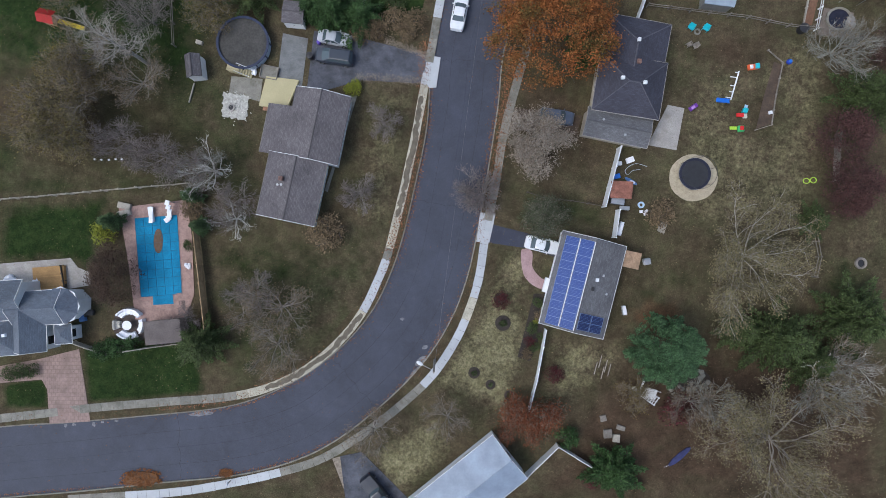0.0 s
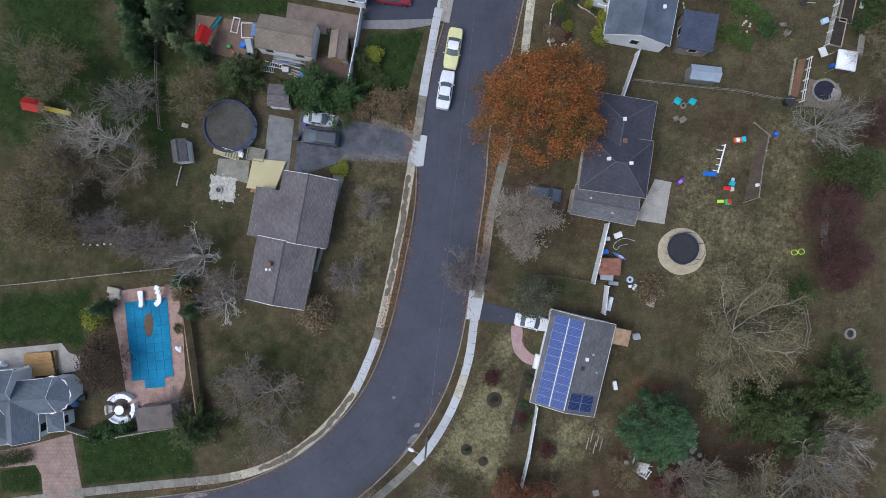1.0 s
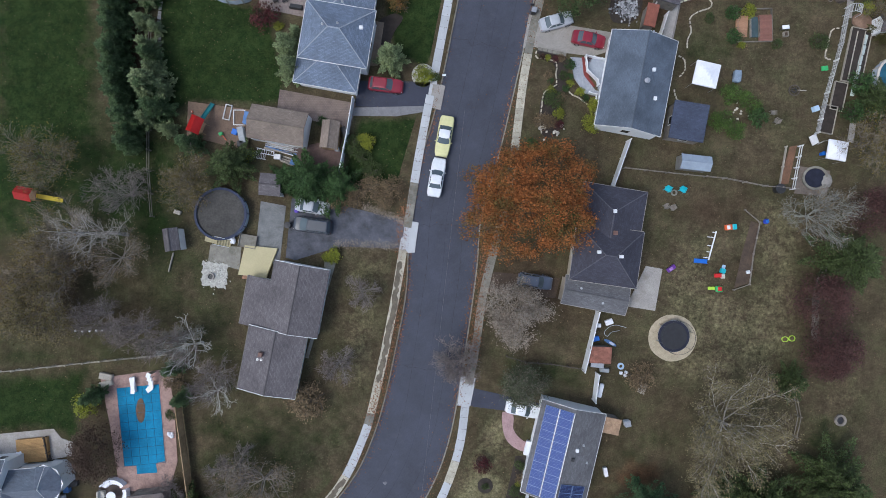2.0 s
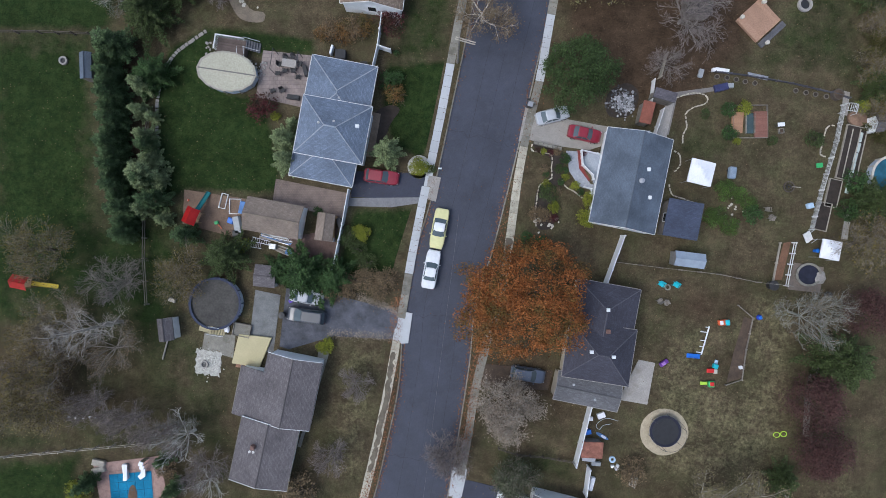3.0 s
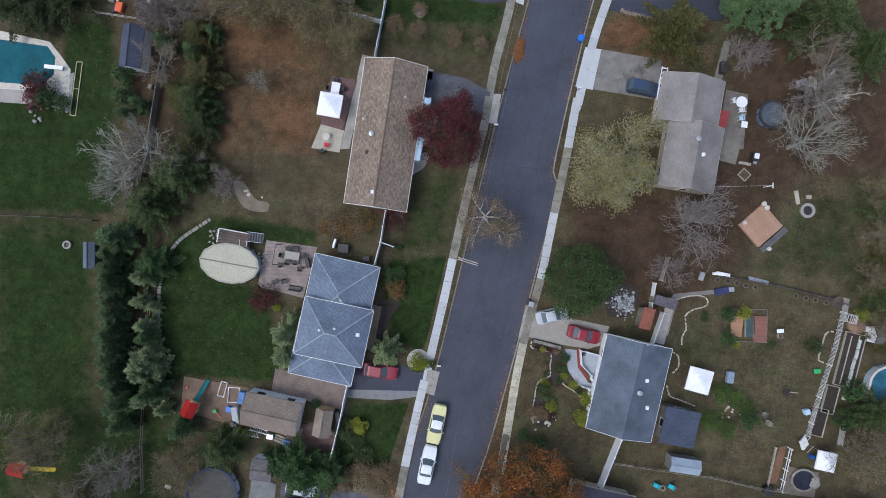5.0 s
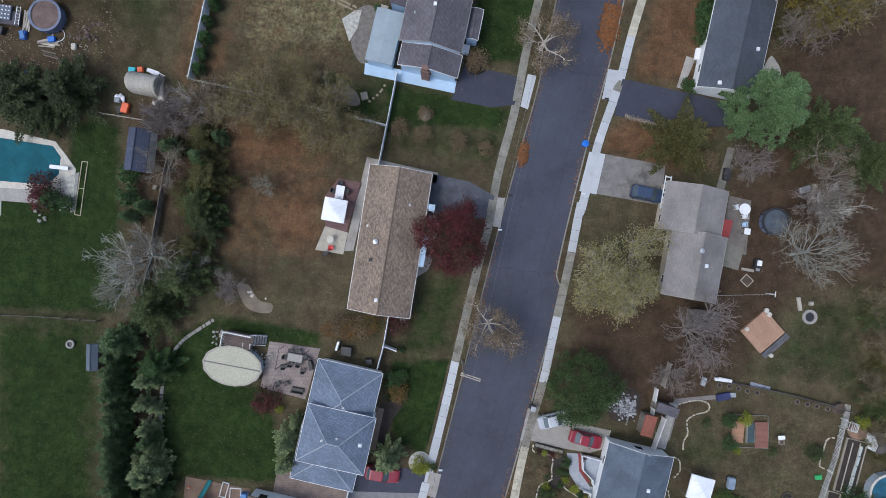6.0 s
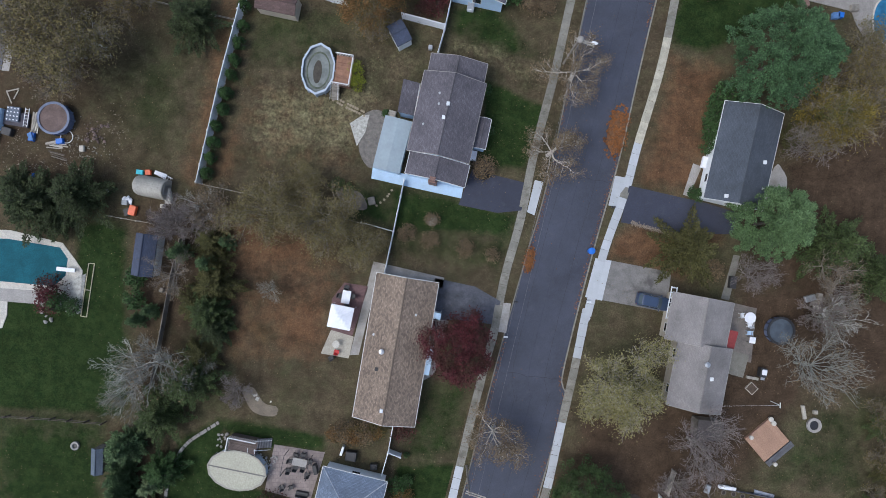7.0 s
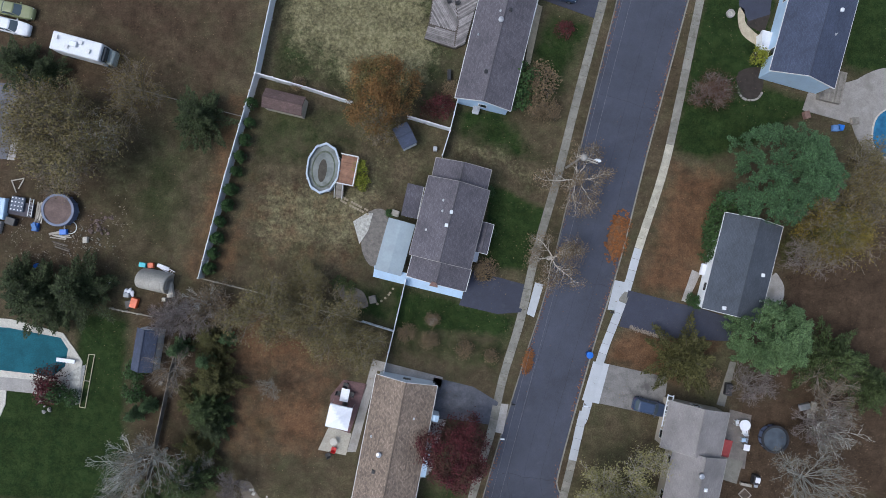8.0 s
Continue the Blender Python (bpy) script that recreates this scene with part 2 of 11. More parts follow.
def disc(bm, x, y, z, r, h=0.05, seg=40, sx=1.0, sy=1.0, dome=0.0):
    """A slab with a round outline."""
    lo = [bm.verts.new((x + sx * r * math.cos(a), y + sy * r * math.sin(a), z)) for a in (2 * math.pi * i / seg for i in range(seg))]
    hi = [bm.verts.new((v.co.x, v.co.y, z + h)) for v in lo]
    top = bm.verts.new((x, y, z + h + dome))
    for i in range(seg):
        j = (i + 1) % seg
        bm.faces.new((lo[i], lo[j], hi[j], hi[i]))
        bm.faces.new((hi[i], hi[j], top))
    return bm


def prism(pts, z0, z1):
    """A slab over a polygon of the plan."""
    bm = bmesh.new()
    area = sum(a[0] * b[1] - b[0] * a[1] for a, b in zip(pts, pts[1:] + pts[:1]))
    pts = pts if area > 0 else pts[::-1]
    lo = [bm.verts.new((*p, z0)) for p in pts]
    hi = [bm.verts.new((*p, z1)) for p in pts]
    bm.faces.new(hi)
    for i in range(len(pts)):
        j = (i + 1) % len(pts)
        bm.faces.new((lo[i], lo[j], hi[j], hi[i]))
    return bm


def curve_pts(pts, step=1.0):
    """A smooth line through points of the plan, sampled evenly."""
    p = [Vector(q).to_2d() for q in pts]
    p = [2 * p[0] - p[1], *p, 2 * p[-1] - p[-2]]
    fine = []
    for i in range(1, len(p) - 2):
        n = max(2, int((p[i + 1] - p[i]).length / 0.3))
        for k in range(n):
            t = k / n
            fine.append(0.5 * (2 * p[i] + (p[i + 1] - p[i - 1]) * t + (2 * p[i - 1] - 5 * p[i] + 4 * p[i + 1] - p[i + 2]) * t * t
                               + (3 * p[i] - p[i - 1] - 3 * p[i + 1] + p[i + 2]) * t ** 3))
    fine.append(p[-2])
    out, gone, want = [fine[0]], 0.0, step
    for a, b in zip(fine, fine[1:]):
        gone += (b - a).length
        if gone >= want:
            out.append(b)
            want += step
    return out


def smooth_poly(pts, step=0.5):
    """A closed, rounded outline through points of the plan."""
    q = curve_pts([pts[-1], *pts, pts[0], pts[1]], step)
    a = min(range(len(q) // 3), key=lambda i: (q[i] - Vector(pts[0]).to_2d()).length)
    b = min(range(2 * len(q) // 3, len(q)), key=lambda i: (q[i] - Vector(pts[0]).to_2d()).length)
    return [tuple(v) for v in q[a:b]]


def strip(left, right, z, name, mat, parent=None, zr=None):
    """A ribbon between two lines of equal count."""
    me = bpy.data.meshes.new(name)
    n = len(left)
    verts = [(*p, z) for p in left] + [(*p, z if zr is None else zr) for p in right]
    me.from_pydata(verts, [], [(i + 1, i, n + i, n + i + 1) for i in range(n - 1)])
    me.materials.append(mat)
    ob = new(name, me)
    ob.parent = parent
    return ob


def offset_line(pts, d):
    """The line moved sideways by d (to its left)."""
    out = []
    for i, p in enumerate(pts):
        t = (pts[min(i + 1, len(pts) - 1)] - pts[max(i - 1, 0)]).normalized()
        out.append(p + Vector((-t.y, t.x)) * d)
    return out


def slab(name, pts, mat, label, category, z=0.03, kind="structure", deep=0.25, rounded=False):
    """A paved area over a polygon of the plan."""
    pts = smooth_poly(pts) if rounded else pts
    me = bpy.data.meshes.new(name)
    bm = prism(list(pts), -deep, z)
    bm.to_mesh(me)
    bm.free()
    me.materials.append(mat)
    return tagged(new(name, me), label, category, kind=kind)


# ---- the street ----
KERB_W = curve_pts([(-180.0, -32.5), (-120.0, -28.8), (-80.0, -25.8), (-56.88, -23.04), (-48.88, -22.49), (-38.69, -21.58), (-28.50, -20.44), (-22.68, -18.74), (-17.23, -15.95), (-12.52, -12.14), (-8.90, -7.76),
                    (-6.59, -3.02), (-4.93, 2.09), (-3.50, 8.28), (-1.94, 16.30), (-1.05, 28.41), (2.33, 40.24), (5.56, 54.98),
                    (8.82, 70.80), (11.93, 84.45), (14.10, 93.52), (16.50, 107.85), (18.58, 120.33), (20.70, 132.47), (25.0, 157.1), (30.1, 186.6), (36.2, 221.1)], 1.0)
KERB_E = curve_pts([(-180.0, -41.5), (-120.0, -37.8), (-80.0, -34.8), (-56.84, -32.07), (-45.93, -31.07), (-37.20, -30.09), (-26.28, -28.95), (-19.01, -27.10), (-13.19, -24.16), (-6.66, -18.89), (-1.95, -13.77),
                    (1.30, -8.44), (3.17, -3.34), (4.31, 1.76), (5.45, 8.32), (7.01, 18.52), (7.75, 25.69), (10.19, 33.83), (13.12, 45.64), (15.29, 55.22),
                    (17.92, 67.00), (17.27, 69.28), (20.37, 85.07), (23.33, 97.92), (25.79, 111.53), (27.97, 122.91), (30.00, 133.41), (34.7, 158.0), (40.3, 187.4), (46.9, 221.8)], 1.0)


def resample(pts, n):
    d = np.r_[0, np.cumsum([(b - a).length for a, b in zip(pts, pts[1:])])]
    s = np.linspace(0, d[-1], n)
    return [Vector((np.interp(v, d, [p.x for p in pts]), np.interp(v, d, [p.y for p in pts]))) for v in s]


road_w, road_e = resample(KERB_W, 420), resample(KERB_E, 420)
road = strip(road_w, road_e, -0.12, "road", ASPHALT)
tagged(road, "dark grey asphalt street bending between the houses", "road", kind="structure")
kerb_thing_w = thing("kerb", "low concrete kerb along the street, partly under leaves", "kerb", (0, 0), kind="structure")
kerb_thing_e = thing("kerb", "low concrete kerb along the street beside the sidewalk", "kerb", (0, 0), kind="structure")
for edge, side, root in ((road_w, 1, kerb_thing_w), (road_e, -1, kerb_thing_e)):
    back = offset_line(edge, 0.16 * side)
    near, far = (edge, back)
    a, b = (back, edge) if side > 0 else (edge, back)
    strip(a, b, 0.02, "kerb_top", CONC_OLD, root)
    me = bpy.data.meshes.new("kerb_face")
    n = len(edge)
    me.from_pydata([(*p, 0.02) for p in edge] + [(*p, -0.14) for p in edge], [],
                   [(i, i + 1, n + i + 1, n + i) for i in range(n - 1)])
    me.materials.append(CONC_OLD)
    new("kerb_face", me).parent = root
    o = offset_line(edge, 2.2 * side)
    a, b = (o, back) if side > 0 else (back, o)
    ver = strip(a, b, 0.01, "verge", None or GROUND)
    col = ver.data.color_attributes.new("cover", "FLOAT_COLOR", "POINT")
    rnd = random.Random(5)
    for i in range(2 * n):
        col.data[i].color = (0.0, 0.34 + 0.3 * noise.noise((i * 0.07, side, 0)), 0.2 + 0.25 * noise.noise((i * 0.05, 7 + side, 0)), 0)
    tagged(ver, "strip of worn grass and fallen leaves beside the kerb", "verge", kind="structure")

# tar seam along the street and drain lid
seam = offset_line(road_e[60:], 4.3)
strip(offset_line(seam, 0.03), offset_line(seam, -0.03), -0.116, "road_seam", DRIVE, road)


# ---- the ground: one sheet to the horizon ----
def axis(lo, hi, step):
    return np.r_[-2500, -700, -220, np.arange(lo, hi + step / 2, step), 240, 700, 2500]


gx, gy = axis(-78, 78, 0.75), axis(-48, 148, 0.75)
GX, GY = np.meshgrid(gx, gy)
road_poly = np.array([tuple(p) for p in road_w] + [tuple(p) for p in reversed(road_e)])


def inside(poly, X, Y):
    res = np.zeros(X.shape, bool)
    px, py = poly[:, 0], poly[:, 1]
    for i in range(len(poly)):
        x0, y0, x1, y1 = px[i - 1], py[i - 1], px[i], py[i]
        if y0 == y1:
            continue
        hit = ((y0 > Y) != (y1 > Y)) & (X < (x1 - x0) * (Y - y0) / (y1 - y0) + x0)
        res ^= hit
    return res


def poly_depth(pts, X, Y):
    """Distance to an outline, positive inside."""
    poly = np.array([tuple(p) for p in pts])
    d = np.full(X.shape, 1e9)
    for i in range(len(poly)):
        a, b = poly[i - 1], poly[i]
        ab = b - a
        t = np.clip(((X - a[0]) * ab[0] + (Y - a[1]) * ab[1]) / max(ab @ ab, 1e-9), 0, 1)
        d = np.minimum(d, np.hypot(X - a[0] - t * ab[0], Y - a[1] - t * ab[1]))
    return np.where(inside(poly, X, Y), d, -d)


GZ = np.where(poly_depth(road_poly, GX, GY) > -1.15, -0.45, 0.0)
COVER = np.zeros((*GX.shape, 4))


def cover(kind, amount, pts, soft=1.5):
    """Lay green lawn (0), leaf litter (1), dry straw (2) or rusty thin leaves (3) over a polygon of the plan."""
    w = np.clip(poly_depth(pts, GX, GY) / soft * 0.5 + 0.5, 0, 1) * amount
    COVER[..., kind] = np.maximum(COVER[..., kind] * (1 - w * 0.0), w)
    for k in range(4):
        if k != kind:
            COVER[..., k] *= 1 - w * (0.45 if kind == 2 else 1.0)


def blob(kind, amount, at, rx, ry, turn=0.0, soft=2.0):
    pts = [(at[0] + rx * math.cos(a) * math.cos(radians(turn)) - ry * math.sin(a) * math.sin(radians(turn)),
            at[1] + rx * math.cos(a) * math.sin(radians(turn)) + ry * math.sin(a) * math.cos(radians(turn))) for a in np.linspace(0, 6.28, 20)[:-1]]
    cover(kind, amount, pts, soft)


# what grows or lies on the ground, lot by lot
cover(0, 0.72, [(-61.51, 38.61), (-30.21, 38.74), (-29.45, 32.19), (-30.81, 8.16), (-61.38, 7.30)], 4)
cover(0, 0.8, [(-61.51, 38.61), (-38.22, 38.71), (-41.80, 25.59), (-61.45, 24.05)], 5)
cover(1, 0.75, [(-61.44, 22.59), (-43.98, 24.12), (-35.22, 19.06), (-33.73, 10.33), (-61.39, 9.49)], 6)
cover(0, 0.6, [(-61.39, 8.91), (-31.54, 10.34), (-31.53, 8.16), (-61.38, 6.58)], 2)
cover(0, 0.55, [(-33.07, 26.35), (-28.32, 22.73), (-24.28, 15.47), (-24.96, 3.09), (-30.81, 8.16)], 4)
cover(0, 0.85, [(-57.00, 5.28), (-43.54, 6.65), (-44.95, -4.27), (-47.51, -1.37), (-56.97, -1.78)])
cover(0, 1.0, [(-46.15, -12.43), (-32.54, -11.65), (-30.55, -18.41), (-45.39, -19.71)], 0.8)
cover(0, 1.0, [(-56.32, -17.43), (-51.08, -16.82), (-50.63, -20.46), (-56.31, -20.49)], 0.6)
cover(0, 0.5, [(-30.06, 3.07), (-6.75, 0.26), (-13.25, -11.42), (-24.87, -18.02), (-29.25, -14.40)], 4)
blob(0, 0.5, (-27.18, 12.55), 3.5, 4.0)
cover(2, 0.42, [(-10.48, 21.36), (-2.83, 21.39), (-6.75, 0.99), (-12.31, 3.14)], 2)
cover(2, 0.40, [(-12.0, -1.0), (-7.6, -1.5), (-13.5, -10.5), (-22.0, -16.0), (-24.0, -9.0)], 4)
for at, r in (((-40, 30), 6), ((-53, 27), 7), ((-41, 16.5), 4), ((-35.5, 25), 4), ((-58, 12), 5), ((-47, 28), 4)):
    blob(0, 0.66, at, r, r * 0.8, 0, 4)
cover(2, 0.60, [(6.36, 0.31), (12.55, 0.34), (10.79, -14.23), (8.64, -21.52), (1.34, -18.64), (-1.57, -17.19), (4.21, -8.43)], 2)
blob(0, 0.5, (9.66, -6.22), 1.5, 2.0)
blob(1, 0.6, (6.22, -1.87), 1.5, 3.0)
cover(2, 0.64, [(-10.27, -25.97), (-0.10, -20.83), (1.38, -25.92), (-5.88, -32.50)], 2)
blob(1, 0.7, (-13.90, -30.35), 3.0, 1.5, -45)
cover(2, 0.45, [(29.89, 30.99), (51.38, 28.17), (48.57, 4.86), (34.02, 1.89), (26.72, 6.95), (29.96, 14.25)], 3)
blob(1, 0.55, (37.56, 25.93), 6.0, 3.0)
blob(1, 0.5, (40.87, 17.94), 3.5, 3.0)
blob(0, 0.4, (31.38, 22.99), 1.8, 5.0)
cover(0, 0.3, [(22.38, -0.35), (34.03, 0.43), (34.79, -7.57), (24.60, -8.34)], 4)
blob(3, 0.95, (27.51, -8.30), 3.0, 1.3)
cover(2, 0.60, [(14.42, -11.30), (25.34, -11.25), (23.91, -18.54), (13.00, -20.04)], 2.5)
cover(1, 0.75, [(20.26, -15.64), (33.35, -11.22), (57.24, -14.03), (57.32, -32.23), (11.60, -32.43), (15.92, -22.94)], 4)
blob(2, 0.35, (54.40, 2.70), 4.0, 6.0)
blob(0, 0.5, (52.25, -3.86), 4.0, 3.0)
cover(1, 0.5, [(8.81, 22.89), (18.64, 22.94), (20.86, 14.21), (20.16, 8.38), (8.50, 10.52)], 3)
cover(0, 0.5, [(11.06, 7.25), (20.89, 6.56), (20.55, 2.56), (8.53, 3.60)], 1.5)
cover(0, 1.0, [(-31.70, 59.20), (-27.00, 61.88), (-24.61, 53.51), (-19.45, 52.54), (-16.97, 40.49), (-29.46, 40.92), (-33.08, 38.63), (-33.42, 54.03)], 0.8)
cover(0, 0.9, [(-27.01, 62.24), (-13.04, 60.39), (-12.99, 58.19), (-20.32, 58.38), (-26.23, 60.43)], 0.8)
cover(0, 1.0, [(-3.80, 56.95), (4.76, 57.53), (2.77, 49.05), (1.11, 44.98), (-2.43, 45.99), (-4.02, 51.08)], 0.8)
cover(0, 0.9, [(-8.11, 38.37), (0.54, 38.58), (-1.09, 29.88), (-10.10, 29.50)], 0.8)
cover(0, 1.0, [(-56.32, 60.79), (-41.28, 61.16), (-39.96, 34.41), (-55.72, 32.55)], 5)
blob(2, 0.34, (-47.17, 41.5), 6.0, 7.0, 0, 7)
cover(1, 0.9, [(-40.76, 60.24), (-36.72, 60.40), (-35.47, 46.84), (-36.66, 39.45), (-39.59, 39.33)], 2)
cover(0, 1.0, [(-56.64, 75.79), (-40.21, 78.75), (-39.83, 61.56), (-56.34, 61.89)], 1.2)
cover(0, 0.95, [(-46.58, 86.85), (-39.56, 86.63), (-38.46, 63.10), (-57.07, 61.41), (-58.03, 73.48), (-47.24, 76.47)], 1.2)
cover(0, 0.6, [(-0.78, 68.37), (5.81, 68.53), (4.62, 57.52), (-3.80, 56.95)], 2)
cover(1, 0.45, [(-28.18, 87.46), (-12.28, 82.70), (-9.92, 71.03), (-13.88, 64.70), (-26.36, 63.81)], 3)
cover(3, 1.0, [(-27.54, 89.04), (-14.55, 85.87), (-11.45, 81.58), (-13.99, 71.20), (-26.46, 70.72)], 3.5)
blob(0, 0.55, (-22.17, 73.82), 2.6, 2.2, 0, 3)
cover(1, 0.6, [(-26.76, 83.46), (-10.65, 83.11), (-13.44, 77.20), (-27.33, 76.14)], 3)
cover(0, 0.9, [(-6.42, 93.50), (2.98, 91.97), (11.28, 90.35), (10.02, 87.28), (-5.92, 86.86)], 1.5)
cover(0, 0.5, [(-5.98, 87.60), (10.33, 88.05), (9.26, 82.41), (-6.44, 83.86)], 1.5)
cover(0, 1.0, [(5.78, 107.64), (13.77, 104.29), (11.38, 96.15), (5.25, 96.59)], 0.8)
cover(0, 0.75, [(-13.11, 93.75), (-6.42, 93.50), (-5.98, 87.60), (-12.72, 88.59)], 1.5)
cover(3, 0.45, [(-27.55, 108.28), (-7.41, 106.81), (-9.39, 93.66), (-29.37, 93.30)], 3)
cover(2, 0.5, [(-25.5, 107.0), (-9.0, 110.0), (-6.5, 104.0), (-10.5, 94.5), (-27.5, 95.5)], 4)
blob(2, 0.46, (-20.87, 98.38), 5.5, 3.5, 0, 5)
blob(2, 0.46, (-10.71, 101.36), 3.0, 3.0, 0, 3)
cover(2, 0.36, [(-11.60, 113.20), (-1.19, 113.24), (-2.23, 107.20), (-10.03, 102.15), (-16.67, 101.66)], 2.5)
cover(0, 0.48, [(-25.23, 116.64), (-13.30, 116.05), (-9.96, 111.09), (-18.59, 107.46), (-27.50, 107.54)], 2)
cover(0, 0.75, [(0.73, 117.48), (13.71, 118.46), (18.48, 130.05), (11.68, 131.03), (9.22, 123.73), (7.49, 116.87), (12.42, 110.53), (7.97, 110.19), (0.26, 113.72)], 1.5)
cover(2, 0.40, [(0.26, 113.72), (7.76, 113.16), (15.66, 107.04), (13.59, 104.65), (5.80, 109.29), (-0.23, 110.33)], 1.5)
cover(0, 0.75, [(-24.31, 136.0), (-2.32, 136.0), (-0.15, 119.28), (-7.36, 116.13), (-23.18, 119.03)], 2)
cover(2, 0.62, [(-24.31, 133.87), (-4.32, 135.42), (-0.15, 119.28), (-7.36, 116.13), (-23.18, 119.03)], 2.5)
cover(0, 0.5, [(-3.5, 122.5), (-0.5, 121.0), (-1.0, 116.5), (-6.0, 116.5)], 2)
cover(0, 0.4, [(-23.63, 124.96), (-16.08, 123.30), (-13.30, 116.05), (-23.98, 119.71)], 2)
cover(0, 1.0, [(32.51, 138.26), (42.23, 139.01), (40.55, 123.11), (48.35, 121.08), (39.78, 114.82), (33.21, 112.46), (29.35, 114.04)], 1.5)
cover(0, 0.9, [(50.46, 139.64), (58.33, 140.25), (59.34, 125.29), (51.01, 126.16)], 1.0)
cover(3, 0.75, [(29.48, 112.18), (37.06, 110.88), (34.17, 93.51), (25.87, 94.76)], 2)
cover(3, 0.9, [(24.38, 89.44), (37.85, 88.94), (32.30, 82.96), (22.45, 85.22)], 1.5)
cover(1, 0.85, [(45.83, 103.31), (60.66, 105.91), (62.27, 82.15), (39.93, 80.54), (44.75, 97.26)], 3)
cover(1, 0.95, [(39.48, 81.40), (61.55, 88.49), (62.11, 68.80), (49.68, 68.87), (41.22, 57.32), (32.64, 49.79), (19.28, 56.78), (19.77, 66.31), (32.18, 67.34)], 3)
cover(0, 0.5, [(49.71, 67.77), (58.84, 67.99), (58.11, 54.81), (44.16, 57.03)], 2.5)
cover(2, 0.30, [(34.74, 53.50), (54.50, 53.26), (49.25, 31.14), (38.27, 30.86), (37.18, 44.04)], 3)
blob(0, 0.6, (37.86, 46.26), 3.0, 2.0)
cover(1, 0.35, [(25.72, 34.22), (47.05, 31.08), (46.38, 28.86), (25.06, 31.27)], 2)
cover(1, 0.58, [(-63.34, 130.86), (-25.79, 133.76), (-30.72, 91.72), (-60.05, 89.56)], 3)
blob(1, 0.7, (-41.50, 125.83), 7.0, 4.0)
cover(3, 0.45, [(-31.01, 114.71), (-26.59, 115.05), (-30.47, 93.22), (-35.30, 93.60)], 4)
blob(0, 0.62, (-37.91, 103.42), 6.5, 8.5, 0, 8)
blob(0, 0.45, (-34.35, 110.00), 5.0, 5.0, 0, 7)
blob(2, 0.45, (-44.36, 105.53), 3.5, 2.5, 0, 3)
blob(2, 0.3, (-29.93, 100.67), 2.0, 3.0)
cover(3, 0.75, [(-33.6, 92.5), (-30.9, 92.5), (-26.2, 116.0), (-28.6, 117.0)], 2.5)
cover(3, 0.7, [(-29.8, 93.0), (-26.6, 93.2), (-25.6, 99.5), (-28.2, 99.5)], 2.0)
blob(2, 0.35, (-53.02, 93.78), 5.0, 2.0)
cover(1, 0.6, [(-40.16, 89.54), (-30.72, 91.72), (-27.39, 77.17), (-37.25, 61.72), (-39.86, 76.27)], 2)

ys, xs = GX.shape
gme = bpy.data.meshes.new("ground")
bumps = np.array([0.05 * noise.noise((x * 0.09, y * 0.09, 0)) for x, y in zip(GX.ravel(), GY.ravel())]).reshape(GX.shape)
GZ = GZ + np.where(GZ > -0.1, np.minimum(bumps - 0.03, 0.0), 0)
idx = np.arange(ys * xs).reshape(ys, xs)
faces = np.stack([idx[:-1, :-1], idx[:-1, 1:], idx[1:, 1:], idx[1:, :-1]], -1).reshape(-1, 4)
gme.from_pydata(np.c_[GX.ravel(), GY.ravel(), GZ.ravel()].tolist(), [], faces.tolist())
gcol = gme.color_attributes.new("cover", "FLOAT_COLOR", "POINT")
gcol.data.foreach_set("color", COVER.ravel())
gme.materials.append(GROUND)
tagged(new("ground", gme), "autumn lawns, bare earth and leaf litter between houses", "ground", kind="structure")

# ---- driveways and paved areas ----
slab("driveway", [(-16.62, 28.24), (-10.50, 27.32), (-1.97, 25.18), (-2.69, 21.53), (-10.48, 21.94), (-16.30, 20.24), (-17.54, 20.60)], DRIVE_OLD, "cracked grey asphalt driveway with fallen leaves", "driveway")
slab("driveway", [(6.56, 3.37), (15.24, 1.23), (14.74, -0.81), (11.09, 0.33), (6.06, 1.04)], DRIVE, "short black asphalt driveway beside the solar house", "driveway")
slab("driveway", [(-7.87, 43.29), (1.45, 43.01), (0.87, 39.84), (-2.28, 39.69), (-8.30, 39.98)], DRIVE, "black asphalt driveway beside the hip-roofed house", "driveway")
slab("driveway_border", [(-8.37, 39.83), (0.80, 39.91), (0.67, 39.17), (-2.99, 38.64), (-8.71, 38.79)], surface("grey_border_pavers", (0.19, 0.19, 0.20), 0.15, 1.5, 8), "grey paver border along the driveway", "paving", z=0.035)
slab("driveway", [(15.18, 50.82), (25.19, 49.02), (24.52, 46.66), (22.49, 46.02), (18.81, 46.52), (14.02, 47.50)], surface("tan_driveway_concrete", (0.295, 0.275, 0.25), 0.1, 0.8, 8, stain=(0.25, 0.235, 0.21)), "pale concrete driveway with two parked cars", "driveway")
slab("driveway", [(0.26, 81.53), (5.52, 80.65), (8.92, 78.90), (8.10, 75.88), (3.03, 76.25), (-1.03, 75.96)], DRIVE_OLD, "grey worn asphalt driveway with rounded corner", "driveway")
slab("driveway", [(4.40, 95.93), (6.82, 95.37), (11.81, 94.40), (11.02, 90.85), (7.93, 90.40), (2.82, 91.21)], DRIVE, "dark blue-black asphalt driveway", "driveway")
slab("driveway", [(24.90, 94.76), (34.95, 92.97), (39.14, 91.93), (38.59, 89.07), (31.88, 88.88), (24.05, 89.94)], DRIVE, "wide dark asphalt driveway strewn with leaves", "driveway")
